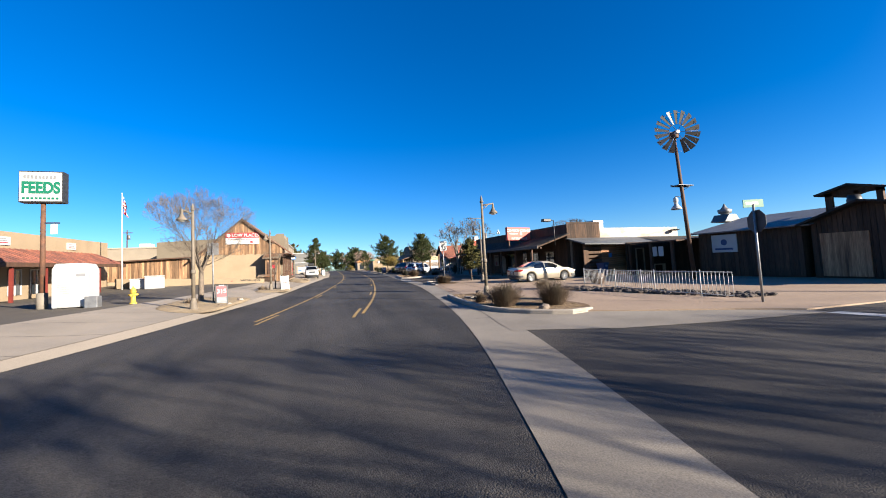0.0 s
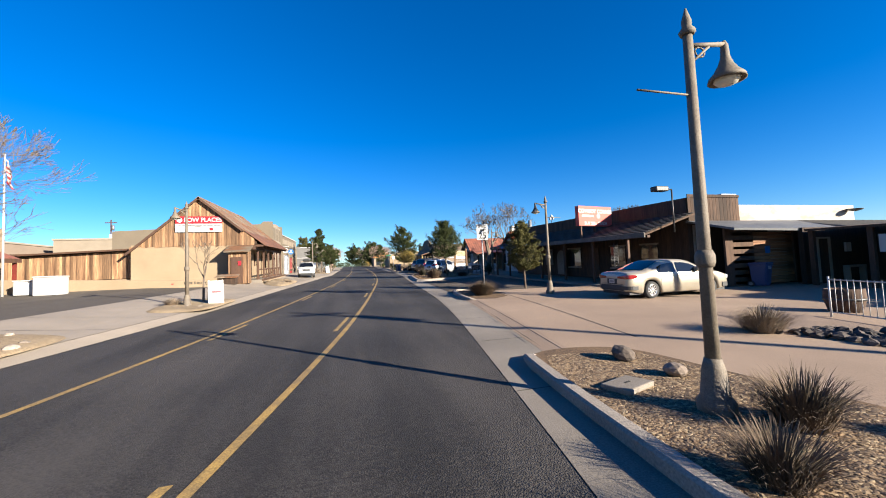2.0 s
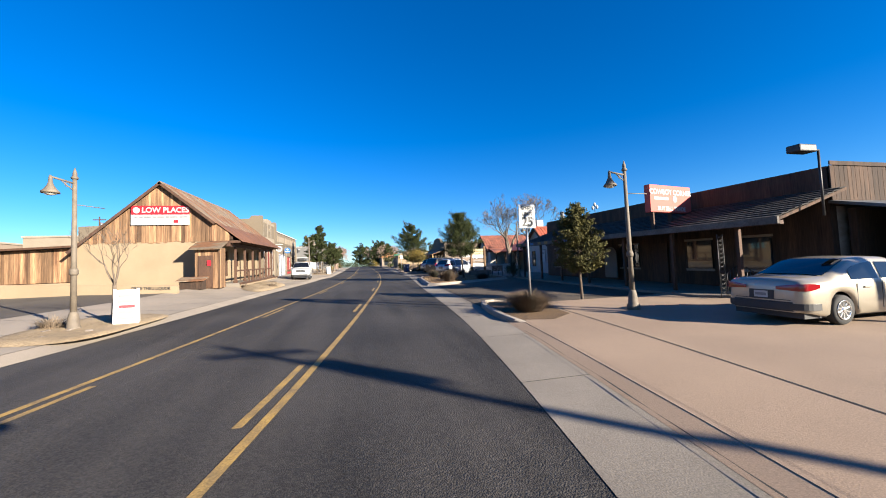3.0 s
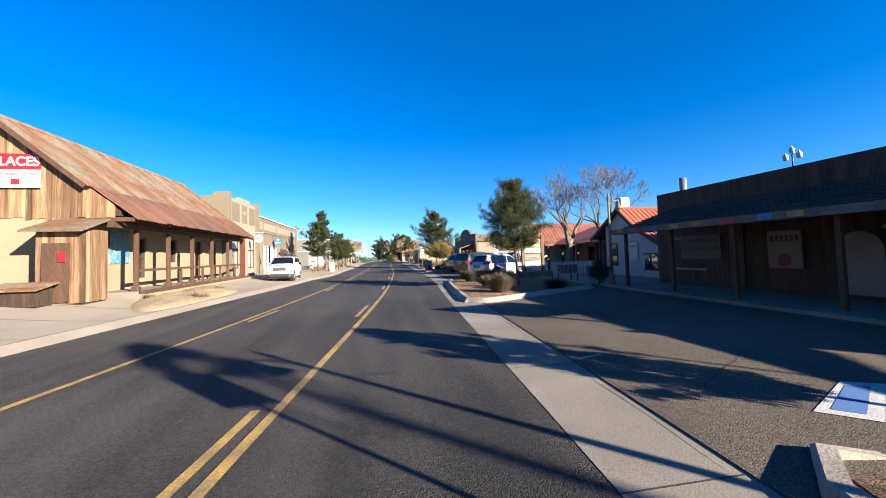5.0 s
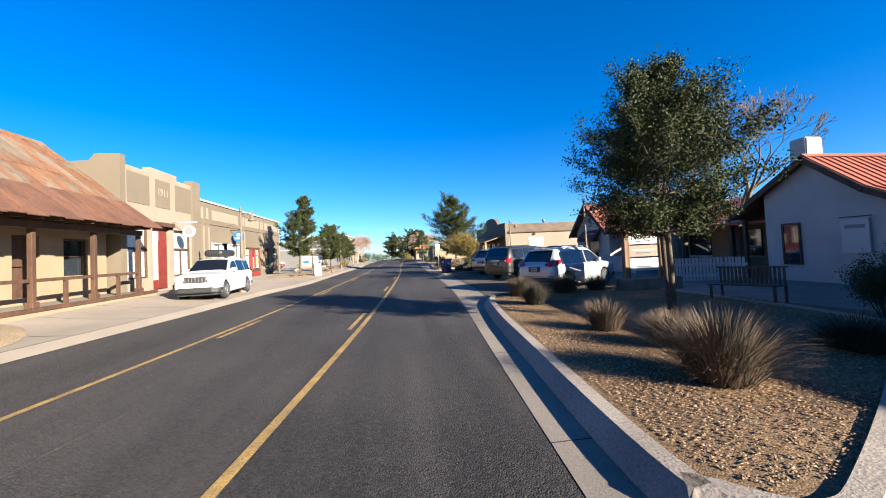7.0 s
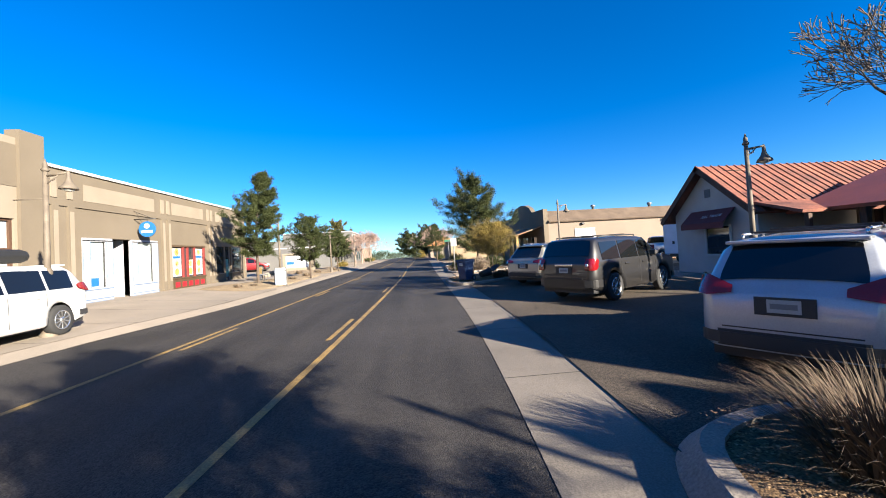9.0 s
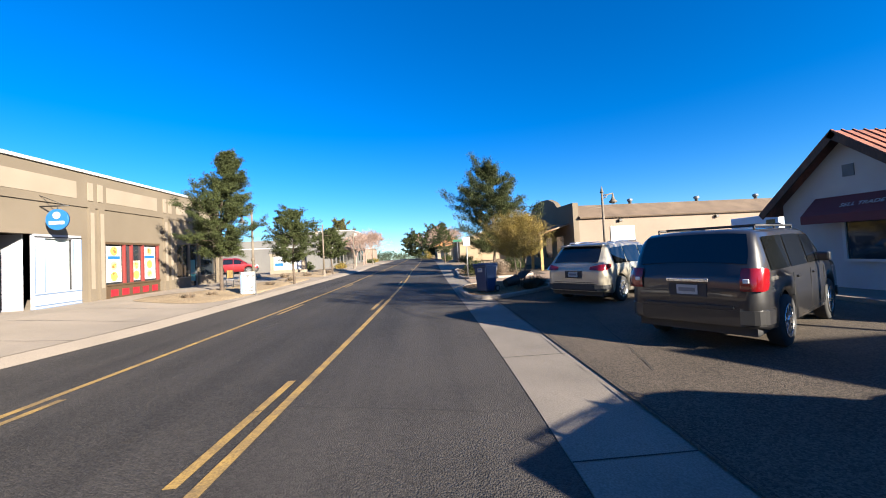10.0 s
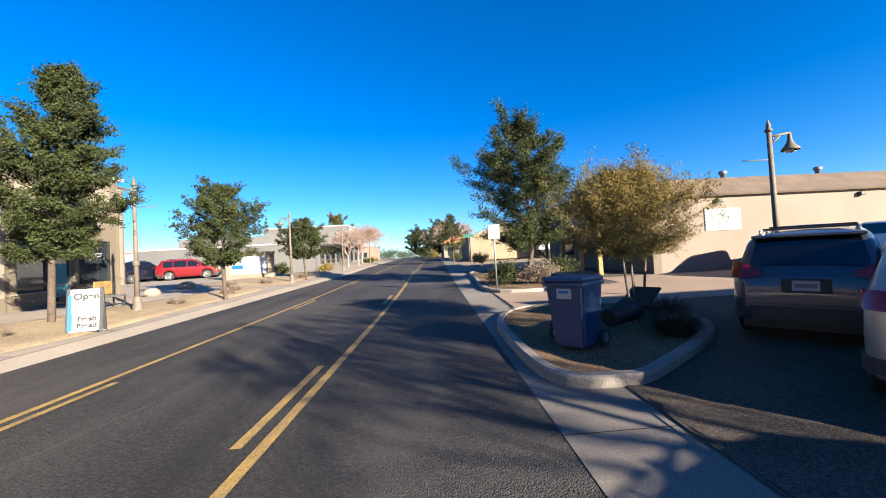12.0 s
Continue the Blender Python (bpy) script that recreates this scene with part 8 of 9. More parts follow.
# ---- details of the dark corner store ----
def corner_details():
    s = thing("store_sign", 18.3, 31.8, T(31.8), "red painted board sign with white lettering on the porch roof", "sign", rz=12)
    part("board", B(-1.43, 0, 3.5, 1.43, 0.28, 4.72, bev=0.02), plain("faded_red_board", (0.5, 0.08, 0.06), 0.7), s)
    words("lettering", "COWBOY CORNER", 0.33, SIGN_WHITE, s, pose(0, -0.006, 4.4, 90, 0, 0), bold=0.008)
    words("lettering", "BUY SELL TRADE", 0.26, SIGN_WHITE, s, pose(0, -0.006, 3.66, 90, 0, 0), bold=0.006)
    part("emblem", tube(bmesh.new(), (0.25, -0.008, 4.12), (0.25, 0.0, 4.12), 0.17, seg=9), GREY_PRINT, s)
    part("print_bar", B(-1.15, -0.006, 4.06, -0.2, -0.001, 4.18), SIGN_WHITE, s)
    for x, z in ((-1.2, 2.6), (0.0, 3.0), (1.2, 3.4)):
        part("prop", B(x - 0.04, 0.05, z, x + 0.04, 0.2, 3.52), BEAM, s)
    f = thing("flood_light", 18.2, 26.0, T(26.0), "dark box floodlight on a tall bent pole", "lamp")
    part("pole", tube(bmesh.new(), (18.3, 26.2, 2.7), (18.3, 26.2, 4.75), 0.035, seg=8), DARK_STEEL, f)
    part("arm", tube(bmesh.new(), (18.3, 26.2, 4.72), (17.95, 26.2, 4.78), 0.03, seg=8), DARK_STEEL, f)
    part("head", box(bmesh.new(), 17.25, 26.0, 4.62, 17.95, 26.4, 4.85, bev=0.04), DARK_STEEL, f)
    settle(f)
    b = building("store_porch_front", 19.9, 36.5, "dark shaded store front with boards, windows and display boards", "shop front")
    for a, c in ((29.0, 30.2), (31.5, 32.8), (36.0, 37.5), (43.5, 45.0)):
        w = part("window", B(20.02, a, 0.9, 20.06, c, 2.2), GLASS, b)
        part("frame", B(19.98, a - 0.08, 0.8, 20.02, c + 0.08, 0.9), CONCRETE_PALE, w)
        part("frame", B(19.98, a - 0.08, 2.2, 20.02, c + 0.08, 2.3), CONCRETE_PALE, w)
    part("door", B(20.02, 34.0, 0.15, 20.06, 35.0, 2.2), BEAM, b)
    part("arch_panel", prism(bmesh.new(), [(37.9 + 0.55 * math.cos(math.pi * k / 10), 1.6 + 0.55 * math.sin(math.pi * k / 10)) for k in range(11)] + [(37.35, 0.3), (38.45, 0.3)], "x", 19.6, 19.66), CONCRETE, b, "pale arched display panel")
    # reddish-brown planks, in a darker material that carries the porch's deep shade
    yy = 41.7
    rng = random.Random(3)
    while yy < 46.1:
        part("board", B(20.0, yy, 0.15, 20.05, yy + 0.2, 3.2), BEAM, b)
        yy += 0.215
    # its grey is set darker too, with the porch shade in the colour
    part("painted_board", B(19.9, 42.6, 1.3, 19.96, 44.6, 2.35), FASCIA, b, "faded painted wall board, darkened for the porch shade")
    for r_ in range(2):
        for k in range(9):
            part("print_bar", B(19.89, 42.75 + k * 0.2, 2.02 - r_ * 0.35, 19.899, 42.88 + k * 0.2, 2.2 - r_ * 0.35), BLACK, b)
    part("poster", B(19.9, 39.6, 1.0, 19.96, 40.7, 2.3), CONCRETE, b, "pale poster with a red emblem")
    for k in range(6):
        part("print_bar", B(19.89, 39.68 + k * 0.16, 1.95, 19.899, 39.78 + k * 0.16, 2.15), BLACK, b)
    part("emblem", tube(bmesh.new(), (19.89, 40.15, 1.3), (19.9, 40.15, 1.3), 0.22, seg=14), RED_PAINT, b)
    settle(b)
    # iron trellis and gate at the porch corner
    t = thing("iron_trellis", 16.7, 28.3, T(28.3) + 0.1, "black wrought iron trellis post and low gate", "gate")
    bm = bmesh.new()
    for sx in (-0.12, 0.12):
        tube(bm, (sx, 0, 0), (sx, 0, 2.2), 0.014, seg=6)
    for k in range(14):
        z = 0.1 + k * 0.15
        tube(bm, (-0.12, 0, z), (0.12, 0, z + 0.12), 0.008, seg=5)
        tube(bm, (0.12, 0, z), (-0.12, 0, z + 0.12), 0.008, seg=5)
    part("trellis", bm, DARK_STEEL, t)
    bm = bmesh.new()
    tube(bm, (0.2, 0, 0.15), (1.4, 0, 0.15), 0.014, seg=6)
    for k in range(9):
        x = 0.2 + k * 0.15
        tube(bm, (x, 0, 0), (x, 0, 0.85 + 0.25 * math.sin(math.pi * k / 8)), 0.01, seg=6)
    for k in range(8):
        tube(bm, (0.2 + k * 0.15, 0, 0.8 + 0.25 * math.sin(math.pi * k / 8)), (0.35 + k * 0.15, 0, 0.8 + 0.25 * math.sin(math.pi * (k + 1) / 8)), 0.012, seg=6)
    part("gate_leaf", bm, DARK_STEEL, t)
    # log lean-to wall
    l = building("plank_wall", 22.8, 25.6, "orange-brown horizontal plank wall of a lean-to", "wall")
    PLANK = mat("orange_plank", (0.33, 0.155, 0.07), (0.17, 0.075, 0.035), 0.8, 1.5, 14, 0.3, stretch=(0.3, 3, 3), island=0.25)
    for k in range(15):
        part("plank", box(bmesh.new(), 20.9, 25.5 + 0.008 * (k % 2), 0.12 + k * 0.165, 24.75, 25.58, 0.27 + k * 0.165, bev=0.012), PLANK, l)
    # dark sheet added for the shaded stretch left of the planks
    part("dark_wall", B(20.45, 25.5, 0.05, 22.19, 25.6, 2.85), BOARD_DARK, l)
    part("corner_post", B(24.75, 25.42, 0.05, 24.9, 25.58, 2.7), BEAM, l)
    part("notice", B(22.9, 25.47, 1.55, 23.2, 25.495, 1.9), SIGN_BLUE, l)
    settle(l)
    # little lights above the parapet
    u = thing("roof_lantern", 20.2, 39.9, T(39.9), "cluster of pale coach lanterns above the parapet", "lamp")
    part("stem", tube(bmesh.new(), (20.2, 39.9, 4.4), (20.2, 39.9, 4.95), 0.025, seg=6), DARK_STEEL, u)
    for dy, dz in ((-0.22, 4.75), (0, 4.95), (0.22, 4.75)):
        part("lantern", lathe(bmesh.new(), [(0.03, 0), (0.08, 0.04), (0.09, 0.16), (0.05, 0.21), (0.01, 0.28)], 10, (20.2, 39.9 + dy, dz)), SIGN_WHITE, u)
    settle(u)
    v = thing("roof_cooler", 24.5, 28.6, T(28.6), "white rooftop evaporative cooler", "cooler")
    part("cabinet", B(23.9, 28.2, 4.0, 25.0, 29.2, 4.95, bev=0.03), WHITE, v)
    settle(v)
    d = thing("wall_dish", 31.9, 26.9, T(26.9), "round satellite dish on the white wall", "dish")
    part("dish", lathe(bmesh.new(), [(0.05, 0), (0.3, 0.06), (0.4, 0.14), (0.41, 0.15)], 18, (31.9, 26.7, 3.75)), STEEL, d)
    settle(d)


corner_details()
patch("store_pavement", [(16.4, 29), (16.6, 38), (17.0, 46.2), (17.4, 47.6), (40, 47.6), (40, 27.3), (18, 27.3)], 0.13, CONCRETE, thick=0.15)
patch("house_pavement", [(17.4, 47.65), (17.0, 52), (17.2, 55.6), (18.6, 58.5), (19.6, 61.5), (20.3, 69), (40, 69), (40, 47.65)], 0.12, CONCRETE, thick=0.15)


# ---- between the white houses ----
def picket(xa, ya, xb, yb, h0, label):
    o = thing("picket_fence", xa, ya, T(ya), label, "fence")
    d = math.hypot(xb - xa, yb - ya)
    ux, uy = (xb - xa) / d, (yb - ya) / d
    for z in (0.3, 0.75):
        part("rail", slab(bmesh.new(), (xa, ya, h0 + z), (xb, yb, h0 + z), (xb - uy * 0.04, yb + ux * 0.04, h0 + z), (xa - uy * 0.04, ya + ux * 0.04, h0 + z), 0.08), WHITE, o)
    n = int(d / 0.13)
    for i in range(n):
        x, y = xa + ux * 0.13 * i, ya + uy * 0.13 * i
        bm = bmesh.new()
        slab(bm, (x, y, h0 + 0.98), (x + ux * 0.09, y + uy * 0.09, h0 + 0.98), (x + ux * 0.09 + uy * 0.02, y + uy * 0.09 - ux * 0.02, h0 + 0.98), (x + uy * 0.02, y - ux * 0.02, h0 + 0.98), 0.92)
        part("picket", bm, WHITE, o)
    return settle(o)


picket(20.9, 63.9, 20.4, 59.4, 0.1, "white painted picket fence beside the cottage porch")
picket(18.5, 54.9, 20.7, 54.3, 0.1, "white painted picket fence by the tree")
picket(20.7, 54.3, 20.85, 53.5, 0.1, "white painted picket fence by the white house")


def board_sign():
    b = thing("directory_sign", 16.3, 53.3, T(53.3), "timber-posted directory sign on a stone base", "sign")
    part("stone_base", B(15.4, 52.9, 0, 17.6, 53.5, 0.55, bev=0.06), ROCK, b, "rough stone plinth")
    for x in (15.57, 16.93):
        part("post", B(x, 53.1, 0.5, x + 0.2, 53.3, 2.9, bev=0.02), BOARD, b)
    CREAM = plain("cream_panel", (0.40, 0.31, 0.15), 0.6)
    for z, hh, m in ((2.52, 0.13, CREAM), (2.24, 0.12, CREAM), (1.92, 0.17, SIGN_WHITE), (1.5, 0.2, STUCCO_PINK), (1.02, 0.22, SIGN_WHITE)):
        p = part("panel", B(15.77, 53.16, z - hh, 16.93, 53.22, z + hh), m, b)
        part("print_bar", B(15.9, 53.15, z, 16.8, 53.159, z + 0.06), GREY_PRINT, p)
        part("print_bar", B(16.05, 53.15, z - 0.09, 16.6, 53.159, z - 0.05), DARK_STEEL, p)
    settle(b)
    # bench
    o = thing("metal_bench", 16.6, 49.6, T(49.6) + 0.12, "dark slatted metal bench in the shade", "bench", rz=-75)
    for k in range(5):
        part("seat_slat", B(-0.8, -0.2 + k * 0.1, 0.42, 0.8, -0.13 + k * 0.1, 0.45), DARK_STEEL, o)
    for k in range(16):
        part("back_slat", B(-0.78 + k * 0.1, 0.3, 0.45, -0.73 + k * 0.1, 0.33, 0.88), DARK_STEEL, o)
    part("top_rail", B(-0.82, 0.29, 0.87, 0.82, 0.34, 0.91), DARK_STEEL, o)
    for sx in (-0.75, 0.75):
        for sy in (-0.18, 0.3):
            part("leg", B(sx - 0.025, sy, -0.02, sx + 0.025, sy + 0.05, 0.43), DARK_STEEL, o)


board_sign()


def back_buildings():
    # red-roofed shop set back between the houses
    b = building("porch_shop", 24, 59, "tan shop with red tiled porch roof set back from the street", "building")
    part("front_wall", B(25.5, 53.2, 0, 25.8, 63.8, 2.9), STUCCO_CREAM, b)
    part("porch_roof", slab(bmesh.new(), (22.6, 52.9, 2.5), (27.5, 52.9, 4.2), (27.5, 63.8, 4.2), (22.6, 63.8, 2.5), 0.12), RED_ROOF, b)
    for y in (53.4, 56, 58.8, 61.5):
        part("post", B(22.8, y, 0, 22.98, y + 0.18, 2.5), BEAM, b)
    for a in (54.2, 57.0, 60.0):
        w = part("window", B(25.44, a, 0.9, 25.5, a + 1.5, 2.2), GLASS, b)
        part("frame", B(25.4, a - 0.08, 0.82, 25.44, a + 1.58, 0.9), SIGN_WHITE, w)
    settle(b)


back_buildings()
# cottage side porch
o = building("cottage_porch", 24, 62.9, "low porch roof on the cottage side", "porch")
part("porch_roof", slab(bmesh.new(), (21.6, 62.3, 2.45), (30, 62.3, 2.45), (30, 64.1, 2.95), (21.6, 64.1, 2.95), 0.1), RED_TILE, o)
for x in (21.9, 24.5, 27):
    part("post", B(x, 62.4, 0, x + 0.14, 62.54, 2.4), BEAM, o)
settle(o)


# ---- bins at the planting bed ----
def cart(x, y, h, rz, col, label, tilt=0.0, wheel=True):
    o = thing("wheeled_bin", x, y, T(y) + h, label, "bin", rz=rz, rx=tilt)
    m = plain("cart_plastic_%d" % int(x * 100), col, 0.45)
    bm = bmesh.new()
    a, c = [(-0.25, -0.24), (0.25, -0.24), (0.25, 0.28), (-0.25, 0.28)], [(-0.31, -0.33), (0.31, -0.33), (0.31, 0.34), (-0.31, 0.34)]
    v0, v1 = [bm.verts.new((*p, 0.04)) for p in a], [bm.verts.new((*p, 1.0)) for p in c]
    bm.faces.new(v0[::-1])
    bm.faces.new(v1)
    for i in range(4):
        bm.faces.new((v0[i], v0[(i + 1) % 4], v1[(i + 1) % 4], v1[i]))
    bmesh.ops.bevel(bm, geom=list(bm.edges), offset=0.04, segments=3, affect="EDGES")
    part("body", bm, m, o)
    part("rim", B(-0.335, -0.35, 0.96, 0.335, 0.36, 1.02, bev=0.015), m, o)
    part("lid", box(bmesh.new(), -0.33, -0.37, 1.02, 0.33, 0.36, 1.1, bev=0.035), m, o)
    part("handle", tube(bmesh.new(), (-0.28, 0.42, 1.0), (0.28, 0.42, 1.0), 0.018, seg=8), m, o)
    part("label_patch", B(-0.1, -0.345, 0.78, 0.12, -0.325, 0.93), SIGN_WHITE, o, "white printed sticker")
    part("label_bar", B(-0.07, -0.35, 0.86, 0.09, -0.346, 0.9), SIGN_BLUE, o)
    for sx in (-0.3, 0.3):
        w = part("wheel", tube(bmesh.new(), (sx - 0.03, 0.3, 0.13), (sx + 0.03, 0.3, 0.13), 0.13, seg=20), TYRE, o)
        part("wheel_hub", tube(bmesh.new(), (sx - 0.036, 0.3, 0.13), (sx + 0.036, 0.3, 0.13), 0.075, seg=12), STEEL, w)
    return o


cart(11.75, 70.85, 0.12, -50, (0.02, 0.045, 0.11), "blue wheeled rubbish bin with a white sticker on the bed edge")
cart(21.75, 24.95, 0.05, 12, (0.014, 0.04, 0.12), "blue wheeled recycling bin by the plank wall")
cart(12.0, 71.5, 0.12, 70, (0.012, 0.012, 0.013), "black wheeled rubbish bin behind the blue one")
# open black lid lying over
o = thing("fallen_bin", 13.0, 71.9, T(71.9) + 0.13, "black plastic bin lying on its side in the bed", "bin", rz=25)
part("body", lathe(bmesh.new(), [(0.16, 0), (0.22, 0.6), (0.24, 0.62), (0.2, 0.6), (0.14, 0.05)], 14), BLACK, o).matrix_basis = pose(-0.3, 0, 0.2, 0, 80, 0)
part("lid", box(bmesh.new(), 0.4, -0.3, 0.0, 0.95, 0.3, 0.05, bev=0.02), BLACK, o).matrix_basis = pose(0.1, 0, 0.1, 0, -35, 0)


# ---- hall details and far right ----
def hall_details():
    b = building("hall_fittings", 30, 82.6, "vents, wall lamps, awnings and a notice on the hall", "fittings")
    for x in (26, 31.5, 36.5, 43):
        part("roof_vent", lathe(bmesh.new(), [(0.12, 4.5), (0.12, 4.95), (0.2, 5.0), (0.2, 5.15), (0.03, 5.2)], 10, (x, 84.6, 0)), STEEL, b)
    for x in (23.8, 31.2, 38.2):
        part("wall_lamp", box(bmesh.new(), x, 82.4, 3.3, x + 0.25, 82.6, 3.5, bev=0.03), DARK_STEEL, b)
    part("notice", B(23.2, 82.55, 1.95, 25.0, 82.6, 3.0), SIGN_WHITE, b, "white wall notice with a round grey emblem")
    part("emblem", tube(bmesh.new(), (24.1, 82.54, 2.5), (24.1, 82.55, 2.5), 0.32, seg=18), GREY_PRINT, b)
    for x in (36.6, 41.2):
        part("awning", slab(bmesh.new(), (x, 81.6, 2.3), (x + 2.2, 81.6, 2.3), (x + 2.2, 82.6, 2.95), (x, 82.6, 2.95), 0.05), plain("brown_canvas", (0.05, 0.035, 0.03), 0.85) if x < 40 else bpy.data.materials["brown_canvas"], b, "dark brown door awning")
        part("door", B(x + 0.5, 82.56, 0.1, x + 1.6, 82.6, 2.2), DARK_STEEL, b)
    for y in (84.5, 87.0, 89.5, 92):
        part("window", B(20.46, y, 0.8, 20.5, y + 1.4, 2.5), GLASS, b)
    settle(b)


hall_details()
patch("hall_drive", [(R(y) + 1.1, y) for y in (75.2, 77, 79)] + [(14, 78.4), (17.4, 80), (17.6, 82.4), (60, 82.4), (60, 75.4), (20, 75.2)], 0.034, CONCRETE_TAN)


# ---- farther along the street ----
def far_things():
    b = building("grey_store", -3, 108, "long low grey stucco store with a raised corner", "building")
    part("low_block", B(-16, 100.5, 0, -2.2, 110, 3.0), STUCCO_GREY, b)
    part("coping", B(-16.05, 100.45, 3.0, -2.15, 110, 3.12), SIGN_WHITE, b)
    part("middle_block", B(-18, 110, 0, -2.6, 124, 4.4), STUCCO_GREY, b)
    part("corner_block", B(-14, 124, 0, -1.6, 140, 6.2), STUCCO_GREY, b)
    part("coping", B(-14.05, 123.95, 6.2, -1.55, 140, 6.35), SIGN_WHITE, b)
    part("sign_panel", B(-1.6, 126, 4.6, -1.5, 133, 5.9), SIGN_WHITE, b, "white wall sign panel")
    for y in (111.5, 114.5, 117.5, 120.5, 126, 130, 134):
        part("window", B(-2.62 if y < 124 else -1.62, y, 0.8, -2.56 if y < 124 else -1.56, y + 1.8, 2.6), GLASS, b)
    part("canopy", B(-2.6, 111, 2.9, -0.8, 139, 3.1), DARK_STEEL, b)
    part("wall_disc", tube(bmesh.new(), (-5, 123.9, 3.6), (-5, 123.85, 3.6), 0.7, seg=20), SIGN_WHITE, b)
    part("vent", lathe(bmesh.new(), [(0.3, 4.4), (0.3, 5.2), (0.45, 5.3), (0.1, 5.6)], 10, (-8, 116, 0)), STEEL, b)
    settle(b)
    m = building("monument_sign", -2.9, 93.2, "pale stucco monument sign with a blue and white tenant board", "sign")
    part("base", B(-4.5, 92.9, 0.1, -1.2, 93.6, 0.75, bev=0.05), STUCCO_LIGHT, m)
    for x in (-4.45, -1.55):
        part("pier", B(x, 92.95, 0.7, x + 0.3, 93.55, 2.15, bev=0.03), STUCCO_LIGHT, m)
    part("cap", B(-4.5, 92.92, 2.1, -1.2, 93.58, 2.3, bev=0.03), STUCCO_LIGHT, m)
    part("board", B(-4.15, 93.1, 0.75, -1.55, 93.3, 2.1), SIGN_WHITE, m)
    for i in range(3):
        for j in range(4):
            if not (i == 0 and j == 1):
                part("print_bar", B(-4.0 + i * 0.8, 93.09, 0.85 + j * 0.3, -3.3 + i * 0.8, 93.099, 1.05 + j * 0.3), plain("pale_tenant_print_%d%d" % (i, j), (0.45, 0.5, 0.6), 0.6), m)
    part("tenant_panel", B(-4.05, 93.09, 1.12, -3.3, 93.099, 1.4), SIGN_BLUE, m)
    settle(m)
    w = building("white_annex", -16, 112, "low white flat-roofed building behind the lot", "building")
    part("wall", B(-34, 106, 0, -18.5, 120, 3.1), STUCCO_WHITE, w)
    part("roof_edge", B(-34.1, 105.9, 3.1, -18.4, 120, 3.3), CONCRETE_PALE, w)
    part("window", B(-22, 105.95, 1.0, -21, 106, 1.8), GLASS, w)
    settle(w)
    # bench with a cushion board beside the lamp
    o = thing("street_bench", -1.2, 78.6, T(78.6) + HL(-1.2, 78.6), "thin metal bench with a pale wooden back", "bench", rz=100)
    part("seat", B(-0.7, -0.2, 0.4, 0.7, 0.2, 0.45), STEEL, o)
    part("back", B(-0.3, 0.2, 0.5, 0.6, 0.24, 0.95), YELLOW, o)
    for sx in (-0.65, 0.65):
        part("leg", B(sx - 0.02, -0.18, -0.05, sx + 0.02, -0.14, 0.4), DARK_STEEL, o)
        part("leg", B(sx - 0.02, 0.16, -0.05, sx + 0.02, 0.2, 0.9), DARK_STEEL, o)
    rocks("boulder", [(-2.4, 82.5), (-3.0, 86.0), (-2.2, 94.2)], (0.3, 0.5), CONCRETE_PALE, "pale tan landscape boulder", 75, group="boulders")
    # right side beyond the hall
    r = building("cream_house", 21, 122, "small cream gabled building beyond the hall", "house")
    part("wall", prism(bmesh.new(), [(16.5, 0), (27, 0), (27, 3.4), (21.5, 5.0), (16.5, 3.4)], "y", 118, 130), STUCCO_CREAM, r)
    for xa, za, xb, zb in ((16.1, 3.3, 21.5, 5.15), (21.5, 5.15, 27.4, 3.3)):
        part("roof", slab(bmesh.new(), (xa, 117.5, za), (xb, 117.5, zb), (xb, 130.5, zb), (xa, 130.5, za), 0.12), STUCCO_WHITE, r)
    part("window", B(22.5, 117.95, 1.2, 24.5, 118, 2.4), GLASS, r)
    settle(r)
    for k, (x, y, w_, h_) in enumerate(((30, 116, 9, 3.9), (42, 118, 9, 3.7))):
        t = thing("white_trailer", x, y, T(y), "long white box trailer parked far down the street", "trailer", rz=-8 + 5 * k)
        part("box_body", B(-w_ / 2, -1.25, 1.0, w_ / 2, 1.25, h_, bev=0.04), WHITE, t)
        part("chassis", B(-w_ / 2 + 0.4, -1.0, 0.6, w_ / 2 - 0.4, 1.0, 1.0), DARK_STEEL, t)
        for a in (-w_ / 2 + 1.2, w_ / 2 - 1.5):
            part("wheel", tube(bmesh.new(), (a, -1.2, 0.5), (a, 1.2, 0.5), 0.5, seg=18), TYRE, t)
    b = building("orange_roof_house", 19, 150, "small far house with orange tiled roof", "house")
    part("wall", B(14.5, 146, 0, 22, 156, 3.0), STUCCO_LIGHT, b)
    part("roof", prism(bmesh.new(), [(14, 3.0), (22.5, 3.0), (18.2, 5.2)], "y", 145.5, 156.5), mat("orange_tile", (0.5, 0.22, 0.08), None, 0.8), b)
    for x in (15.3, 17.8):
        part("opening", B(x, 145.95, 0.3, x + 1.6, 146, 2.2), GLASS, b)
    settle(b)
    for k, (x, y, sx, sy, h_) in enumerate(((-24, 150, 16, 12, 4.0), (-18, 175, 14, 12, 4.5), (24, 175, 12, 14, 4.2), (22, 205, 14, 16, 4.6), (-14, 215, 14, 14, 4.4), (40, 140, 14, 14, 4.0))):
        f = building("far_store", x, y, "low pale flat-roofed store far along the street", "building")
        z = T(y)
        part("wall", B(-sx / 2, -sy / 2, -1, sx / 2, sy / 2, h_), (STUCCO_LIGHT, STUCCO_PINK, STUCCO_WHITE)[k % 3], f)
